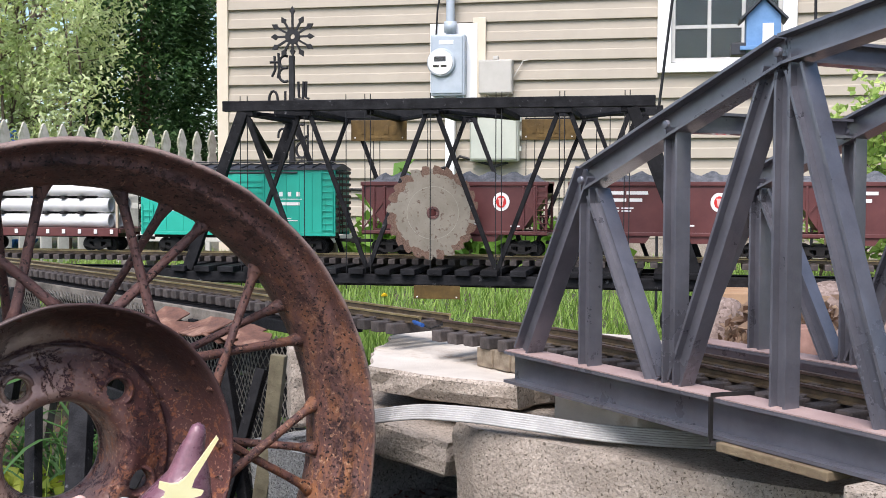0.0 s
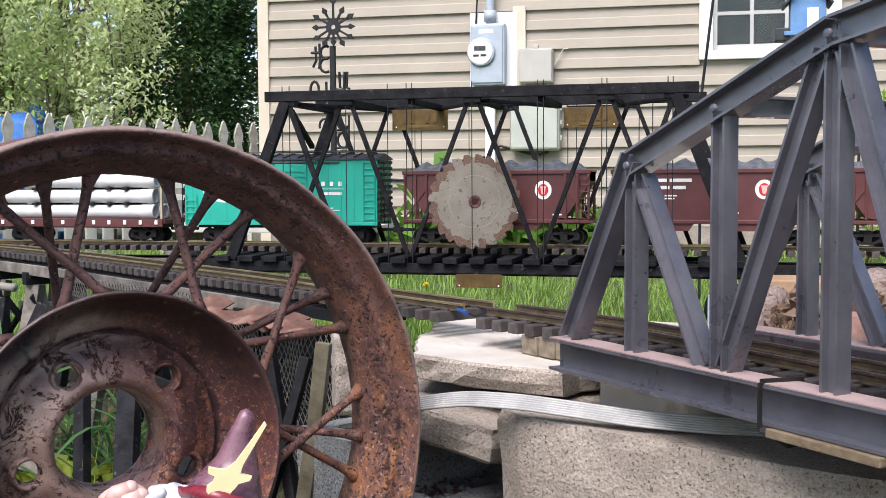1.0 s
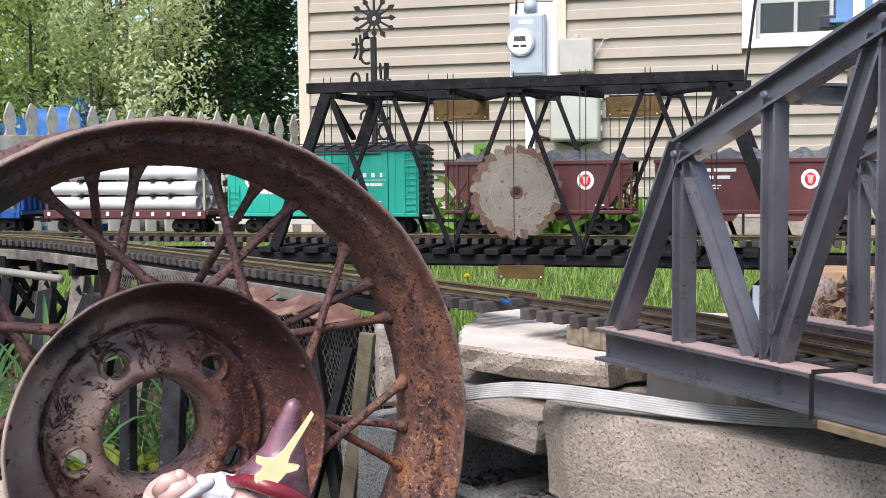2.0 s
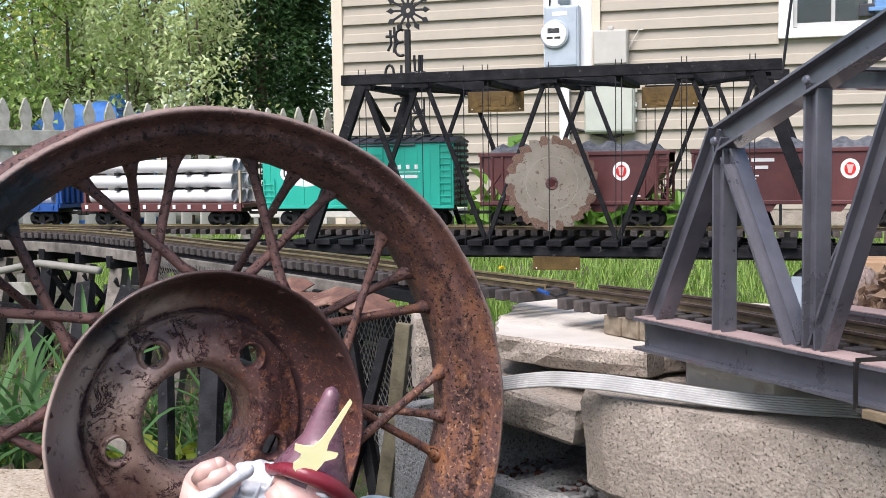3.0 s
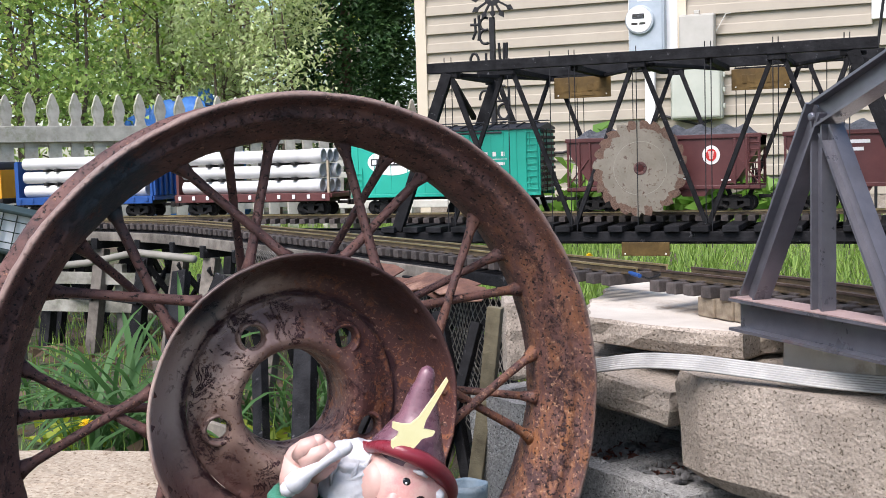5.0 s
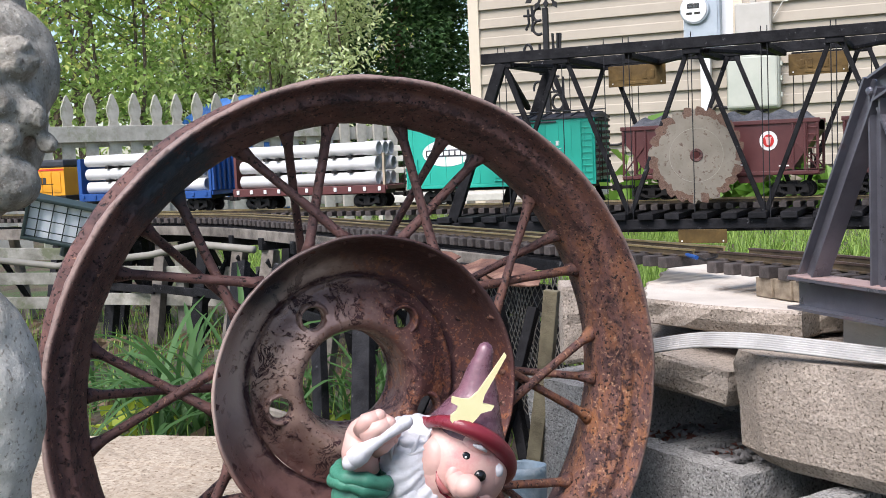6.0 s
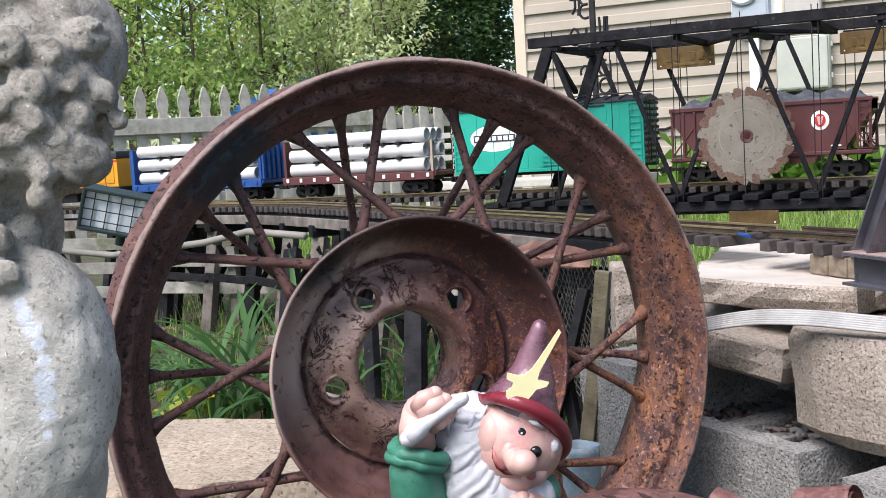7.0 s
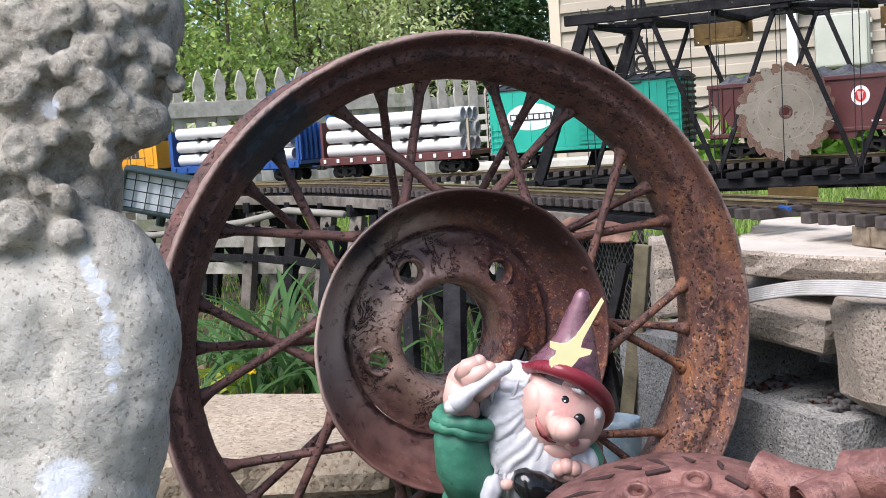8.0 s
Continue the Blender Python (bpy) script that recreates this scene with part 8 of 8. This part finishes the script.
for k in range(46):
    t = k / 45
    a = Vector((-0.0215, -0.018, 0.0330)).lerp(Vector((-0.0265, -0.022, -0.0476)), t) + Vector((rgn.uniform(-0.012, 0.014), rgn.uniform(-0.004, 0.004), 0))
    e = a + Vector((rgn.uniform(-0.012, -0.004), rgn.uniform(0.002, 0.010), rgn.uniform(-0.026, -0.014)))
    gt([tuple(a), tuple((a + e) / 2 + Vector((-0.002, -0.003, 0))), tuple(e)], [0.0006, 0.0019, 0.0005], 1, 7)
# hat: a wide cone that leans, with a bent tip and a rolled brim
gt([(0.0129, 0.006, 0.0012), (0.0143, 0.006, 0.0106), (0.0173, 0.005, 0.0201), (0.0213, 0.006, 0.0295), (0.0248, 0.006, 0.0400), (0.0278, 0.006, 0.0492), (0.0287, 0.005, 0.0591), (0.0299, 0.004, 0.0672), (0.0323, 0.003, 0.0740), (0.0339, 0.003, 0.0802), (0.0345, 0.003, 0.0840), (0.0346, 0.003, 0.0861)],
   [0.0200, 0.0265, 0.0305, 0.0250, 0.0196, 0.0150, 0.0118, 0.0092, 0.0070, 0.0060, 0.0045, 0.0010], 2, 32)
brim = [(-0.0181, 0.016, 0.0284), (-0.0110, -0.006, 0.0310), (0.0001, -0.024, 0.0355), (0.0131, -0.034, 0.0340), (0.0272, -0.032, 0.0265), (0.0388, -0.022, 0.0149), (0.0465, -0.006, -0.0003), (0.0463, 0.012, -0.0152), (0.0379, 0.026, -0.0228), (0.0251, 0.040, -0.0159), (0.0022, 0.044, 0.0024), (-0.0147, 0.034, 0.0191), (-0.0181, 0.016, 0.0284)]
bl = [Vector(p) for p in brim]
ring = []
for i in range(len(bl) - 1):
    a, b_, c, d = bl[i - 1 if i else -2], bl[i], bl[i + 1], bl[i + 2 if i + 2 < len(bl) else 1]
    for t in (0, 0.25, 0.5, 0.75):
        ring.append(tuple(0.5 * (2 * b_ + (c - a) * t + (2 * a - 5 * b_ + 4 * c - d) * t * t + (3 * b_ - a - 3 * c + d) * t ** 3)))
ring.append(ring[0])
gt(ring, [0.0042 + 0.0022 * max(0.0, math.sin(math.pi * (k / (len(ring) - 1) - 0.10) * 1.5)) for k in range(len(ring))], 3, 14)
# pale yellow star ornament on the hat
star = [(0.0448, 0.0842), (0.0461, 0.0821), (0.0385, 0.0696), (0.0299, 0.0556), (0.0280, 0.0497), (0.0359, 0.0472), (0.0342, 0.0445), (0.0266, 0.0427), (0.0240, 0.0396), (0.0198, 0.0354), (0.0138, 0.0337), (0.0079, 0.0355), (0.0053, 0.0389), (0.0057, 0.0423), (0.0097, 0.0451), (0.0111, 0.0487), (0.0065, 0.0514), (0.0071, 0.0554), (0.0139, 0.0534), (0.0193, 0.0534), (0.0251, 0.0579), (0.0357, 0.0718)]
f0 = [bm.verts.new((x, -0.0365, z)) for x, z in star]
f1 = [bm.verts.new((x, -0.0325, z)) for x, z in star]
for f in [bm.faces.new(f0), bm.faces.new(f1[::-1])] + [bm.faces.new((f0[j], f0[(j + 1) % len(star)], f1[(j + 1) % len(star)], f1[j])) for j in range(len(star))]:
    f.material_index = 5
# lap: second hand, dark bird
gb((0.0171, -0.018, -0.0437), (0.0170, 0.014, 0.0100), 0, 10)
for u_ in ((0.0085, -0.028, -0.0393), (0.0138, -0.030, -0.0373), (0.0194, -0.029, -0.0396)):
    gb(u_, (0.0052, 0.006, 0.0062), 0, 0, 0.03)
gt([(-0.0192, -0.032, -0.0373), (-0.0180, -0.035, -0.0423), (-0.0127, -0.036, -0.0481), (-0.0028, -0.034, -0.0543), (0.0074, -0.030, -0.0562)], [0.0050, 0.0095, 0.0125, 0.0120, 0.0080], 6)
gb((-0.0296, -0.028, -0.0489), (0.0050, 0.004, 0.0044), 0, 20)
gb((-0.0415, -0.022, -0.0561), (0.0080, 0.008, 0.0140), 1, 14, 0.2)
gnome = link("garden_gnome", bm, [SKIN, BEARD, HAT, BRIM, GREEN, GLOW, EYE, LIP])
gnome.matrix_world = Matrix.Translation((-0.2105, 0.8835, -0.1645)) @ pose(0, 0, 0, 0, 0, 26)
tagged(gnome, "white-bearded painted garden gnome with maroon pointed hat", "gnome")

# ---------------------------------------------------------------- rusty machine parts beside the gnome
RED_RUST = rust_mat("dull_red_rust", (0.105, 0.043, 0.038), (0.23, 0.105, 0.088), (0.33, 0.17, 0.14), 18, (0.095, 0.040, 0.036), 0.60, bump=0.35, dist=0.0015, flake=0.63, pit_scale=120, patch_scale=22.0)
hubp = root("rusty_clutch_plate", Matrix.Translation((-0.0497, 0.7001, -0.1913)) @ pose(0, 0, 0, 22, 0, 22), "domed rusty clutch cover with slots lying on scrap", "machine part")
b = bmesh.new()
lathe(b, [(0.013, 0.022), (0.016, 0.0275), (0.022, 0.0280), (0.026, 0.0255), (0.031, 0.0215), (0.036, 0.0210), (0.040, 0.0235), (0.046, 0.0230), (0.052, 0.0175), (0.066, 0.0105), (0.080, 0.003),
          (0.092, -0.003), (0.094, -0.007), (0.086, -0.008), (0.013, 0.006)], 96)
for v in b.verts:
    v.co += noise.noise_vector(v.co * 60) * 0.0008
part("cover", b, RED_RUST, hubp, smooth=True)
# raised dark ribs stand in for the shade inside the cover's open slots
SLOT = mat("dark_slot_shade", (0.030, 0.014, 0.013), (0.07, 0.030, 0.027), 60, 0.85, bump=0.4)
for k in range(24):
    a = 15 * k + 4
    b = bmesh.new()
    tube(b, [(0.056 + 0.003 * (k % 3), 0, 0.0150), (0.068, 0.004, 0.0092), (0.079, 0.009, 0.0032)], [0.0005, 0.0020, 0.0006], 6)
    o = part("slot", b, SLOT, hubp)
    o.matrix_basis = pose(0, 0, 0, 0, 0, a)
for k in range(6):
    a = radians(60 * k + 15)
    b = bmesh.new()
    lathe(b, [(0.0045, 0.0), (0.0045, 0.0062), (0.0062, 0.0070), (0.0080, 0.0050), (0.0086, 0.0)], 20, pose(0.034 * math.cos(a), 0.034 * math.sin(a), 0.0200))
    part("nut", b, RED_RUST, hubp, smooth=True)
    b = bmesh.new()
    box(b, -0.0015, 0.0015, -0.007, 0.007, 0.0215, 0.0250, 0.0006, pose(0, 0, 0, 0, 0, math.degrees(a) + 30) @ pose(0.043, 0, 0))
    part("finger", b, SLOT, hubp)
b = bmesh.new()
lathe(b, [(0.012, 0.020), (0.012, 0.028), (0.019, 0.028), (0.020, 0.022)], 32)
part("collar", b, RED_RUST, hubp, smooth=True)
for nm, pts, r in (("rusty_pipe", ((-0.0222, 0.7424, -0.1567), (-0.0021, 0.7395, -0.1629), (0.0216, 0.7378, -0.1654)), 0.0145), ("rusty_pipe", ((0.0105, 0.7052, -0.1603), (0.0301, 0.7216, -0.1542)), 0.012), ("rusty_pipe", ((0.0255, 0.7514, -0.1584), (0.0545, 0.7467, -0.1528)), 0.016)):
    b = bmesh.new()
    tube(b, pts, r, 20, False)
    tube(b, pts, r * 0.78, 20, False)
    tagged(link(nm, b, RED_RUST, smooth=True), "short rusty iron pipe on the scrap heap", "pipe", "rusty pipes")
heap = bmesh.new()
c0, c1 = Vector((-0.0564, 0.6865, -0.1917)), Vector((0.0190, 0.7489, -0.1930))
for c, r in ((c0, 0.085), (c1, 0.08)):
    lathe(heap, [(0.0, c.z - 0.014), (r * 0.8, c.z - 0.018), (r, c.z - 0.04), (r * 1.1, GZ - 0.02)], 40, Matrix.Translation((c.x, c.y, 0)))
for v in heap.verts:
    v.co += noise.noise_vector(v.co * 22) * 0.008
tagged(link("scrap_drum", heap, RED_RUST, smooth=True), "rusty iron drums heaped with old scrap", "scrap metal")

# ---------------------------------------------------------------- beyond the grey bridge
MULCH = mat("red_brown_mulch", (0.12, 0.055, 0.04), (0.24, 0.12, 0.085), 40, 0.95, bump=1.0, bscale=110, dist=0.012)
poly_slab("planting_bed", [(0.16, 2.02), (0.22, 1.72), (0.55, 1.50), (1.2, 1.5), (1.3, 2.3), (0.7, 2.42), (0.2, 2.36)], GZ - 0.03, -0.19, MULCH, "raised bed of reddish brown mulch", "garden bed", 0.03, 7, 21)
ROCK = stone_mat("pinkish_field_stone", (0.17, 0.125, 0.105), (0.31, 0.24, 0.21), (0.10, 0.07, 0.06), 200)
for c, r, s in (((0.2224, 2.1000, -0.1540), (0.062, 0.05, 0.075), 3), ((0.4601, 2.0000, -0.1438), (0.08, 0.06, 0.06), 4), ((0.3940, 2.3000, -0.1280), (0.07, 0.05, 0.06), 7)):
    b = bmesh.new()
    blob(b, (0, 0, 0), r, s, 0.35, 1.6, 4)
    o = link("field_stone", b, ROCK, smooth=True)
    o.matrix_world = Matrix.Translation(Vector(c) - Vector((0, 0, 0.02)))
    tagged(o, "pinkish grey field stone in the bed", "stone", "field stones")
pot = root("clay_ring", Matrix.Translation((0.3316, 1.9300, -0.1435)) @ pose(0, 0, -0.026), "short thick-walled clay ring", "clay ring")
b = bmesh.new()
lathe(b, [(0.028, 0.0), (0.030, 0.004), (0.029, 0.048), (0.026, 0.051), (0.016, 0.050), (0.012, 0.046), (0.012, 0.002)], 40)
part("ring", b, mat("dusty_clay", (0.20, 0.11, 0.085), (0.30, 0.18, 0.145), 30, 0.9, bump=0.3), pot, smooth=True)
rg = random.Random(31)
V, Fc = leaves(rg, [(0.2601, 1.9800, -0.1114), (0.2466, 1.9600, -0.1359), (0.2754, 1.9500, -0.1338), (0.3618, 2.1000, -0.1035), (0.3577, 2.1000, -0.1222), (0.3801, 2.1000, -0.1310)], 260, (0.016, 0.012), 0.018, 0.4, 0.4)
tagged(mesh_of("dry_leaves", V, Fc, leaf_mat("dry_leaf", (0.14, 0.08, 0.05), (0.40, 0.28, 0.19))), "curled dry tan leaves on the mulch", "leaves", kind="stuff")
wb = bmesh.new()
box(wb, 0.20, 0.44, 2.44, 2.80, -0.142, -0.116, 0.003)
tagged(link("wooden_sill", wb, mat("bare_pine_sill", (0.30, 0.18, 0.10), (0.42, 0.28, 0.17), 18, 0.85, bump=0.5)), "bare wooden sill under the bridge end", "beam")
pier = root("bridge_pier", pose(0.20, 2.62, 0), "dark iron pier under the black bridge", "pier")
b = bmesh.new()
tube(b, [(0, 0, GZ - 0.02), (0, 0, -0.15)], 0.022, 16)
part("column", b, BLACK_METAL, pier, smooth=True)
b = bmesh.new()
lathe(b, [(0.02, -0.012), (0.045, -0.012), (0.052, -0.006), (0.052, 0.006), (0.045, 0.012), (0.02, 0.012)], 32, pose(-0.03, -0.13, -0.18, 90))
part("pulley", b, BLACK_METAL, pier, smooth=True)
b = bmesh.new()
lathe(b, [(0.065, -0.014), (0.085, -0.014), (0.092, 0.0), (0.085, 0.014), (0.065, 0.014)], 40, pose(0.07, -0.10, -0.235, 90, 0, 30), closed=True)
part("tyre", b, CARBLACK, pier, smooth=True)
for x0, x1 in ((-0.075, -0.055),):
    cbox(pier, "post", METER_GREY, x0, x1, -0.15, -0.13, GZ, -0.15, 0.002)
ball = root("globe_lantern", Matrix.Translation((0.5520, 2.9000, 0.0680)), "small pale globe lantern on a thin post", "lantern")
b = bmesh.new()
blob(b, (0, 0, 0), 0.032, 0, 0.0, 1, 3)
part("globe", b, PALE_BOX, ball, smooth=True)
cbox(ball, "cap", BLUE, -0.014, 0.014, -0.014, 0.014, 0.033, 0.06, 0.002)
b = bmesh.new()
tube(b, [(0, 0, -0.03), (0, 0, GZ - 0.12)], 0.006, 8)
part("post", b, BLACK_METAL, ball)

# ---------------------------------------------------------------- far garden things
PALE_WOOD = mat("pale_grey_plank", (0.42, 0.40, 0.35), (0.56, 0.54, 0.48), 16, 0.85, bump=0.3)
bench = root("garden_bench", pose(0, 0, 0), "pale weathered slatted garden bench by the fence", "bench")
for k, (a, c) in enumerate((((-3.2598, 6.5000, 0.1168), (-2.6519, 6.9000, 0.1259)), ((-3.2647, 6.5000, 0.0528), (-2.6563, 6.9000, 0.0542)), ((-3.2701, 6.5000, -0.0185), (-2.6612, 6.9000, -0.0249)))):
    b = bmesh.new()
    beam(b, a, c, 0.02, 0.036, (0, 0, 1), 0.003)
    part("slat", b, PALE_WOOD, bench)
for p in ((-3.2134, 6.5800, 0.0472), (-2.7533, 6.8800, 0.0609)):
    b = bmesh.new()
    beam(b, (p[0], p[1], GZ - 0.02), (p[0], p[1], p[2] + 0.08), 0.03, 0.03, (0, 1, 0), 0.002)
    part("leg", b, PALE_WOOD, bench)
tb = root("plank_table", pose(0, 0, 0), "low grey plank table on the grass", "table")
p, q = (-2.3723, 4.9000, -0.1304), (-1.3156, 4.9000, -0.0950)
cbox(tb, "top", PALE_WOOD, p[0], q[0], 4.85, 5.2, p[2] - 0.02, p[2] + 0.012, 0.004)
for x in (p[0] + 0.08, q[0] - 0.08):
    for y in (4.9, 5.15):
        cbox(tb, "leg", OLD_WOOD, x - 0.02, x + 0.02, y - 0.02, y + 0.02, GZ - 0.02, p[2] - 0.0205, 0.002)
TARP = mat("blue_tarpaulin", (0.02, 0.10, 0.36), (0.05, 0.20, 0.52), 6, 0.45, bump=0.6, bscale=12, dist=0.03)
for (bx, by), r, s in ((at(35.4, 8.0), (0.30, 0.10, 0.46), 5), (at(33.0, 8.6), (0.24, 0.10, 0.48), 8)):
    b = bmesh.new()
    blob(b, (0, 0, 0), r, s, 0.7, 2.4, 4)
    o = link("tarpaulin", b, TARP, smooth=True)
    o.matrix_world = pose(bx, by, 0.0)
    tagged(o, "crumpled blue tarpaulin heap behind the fence", "tarpaulin")
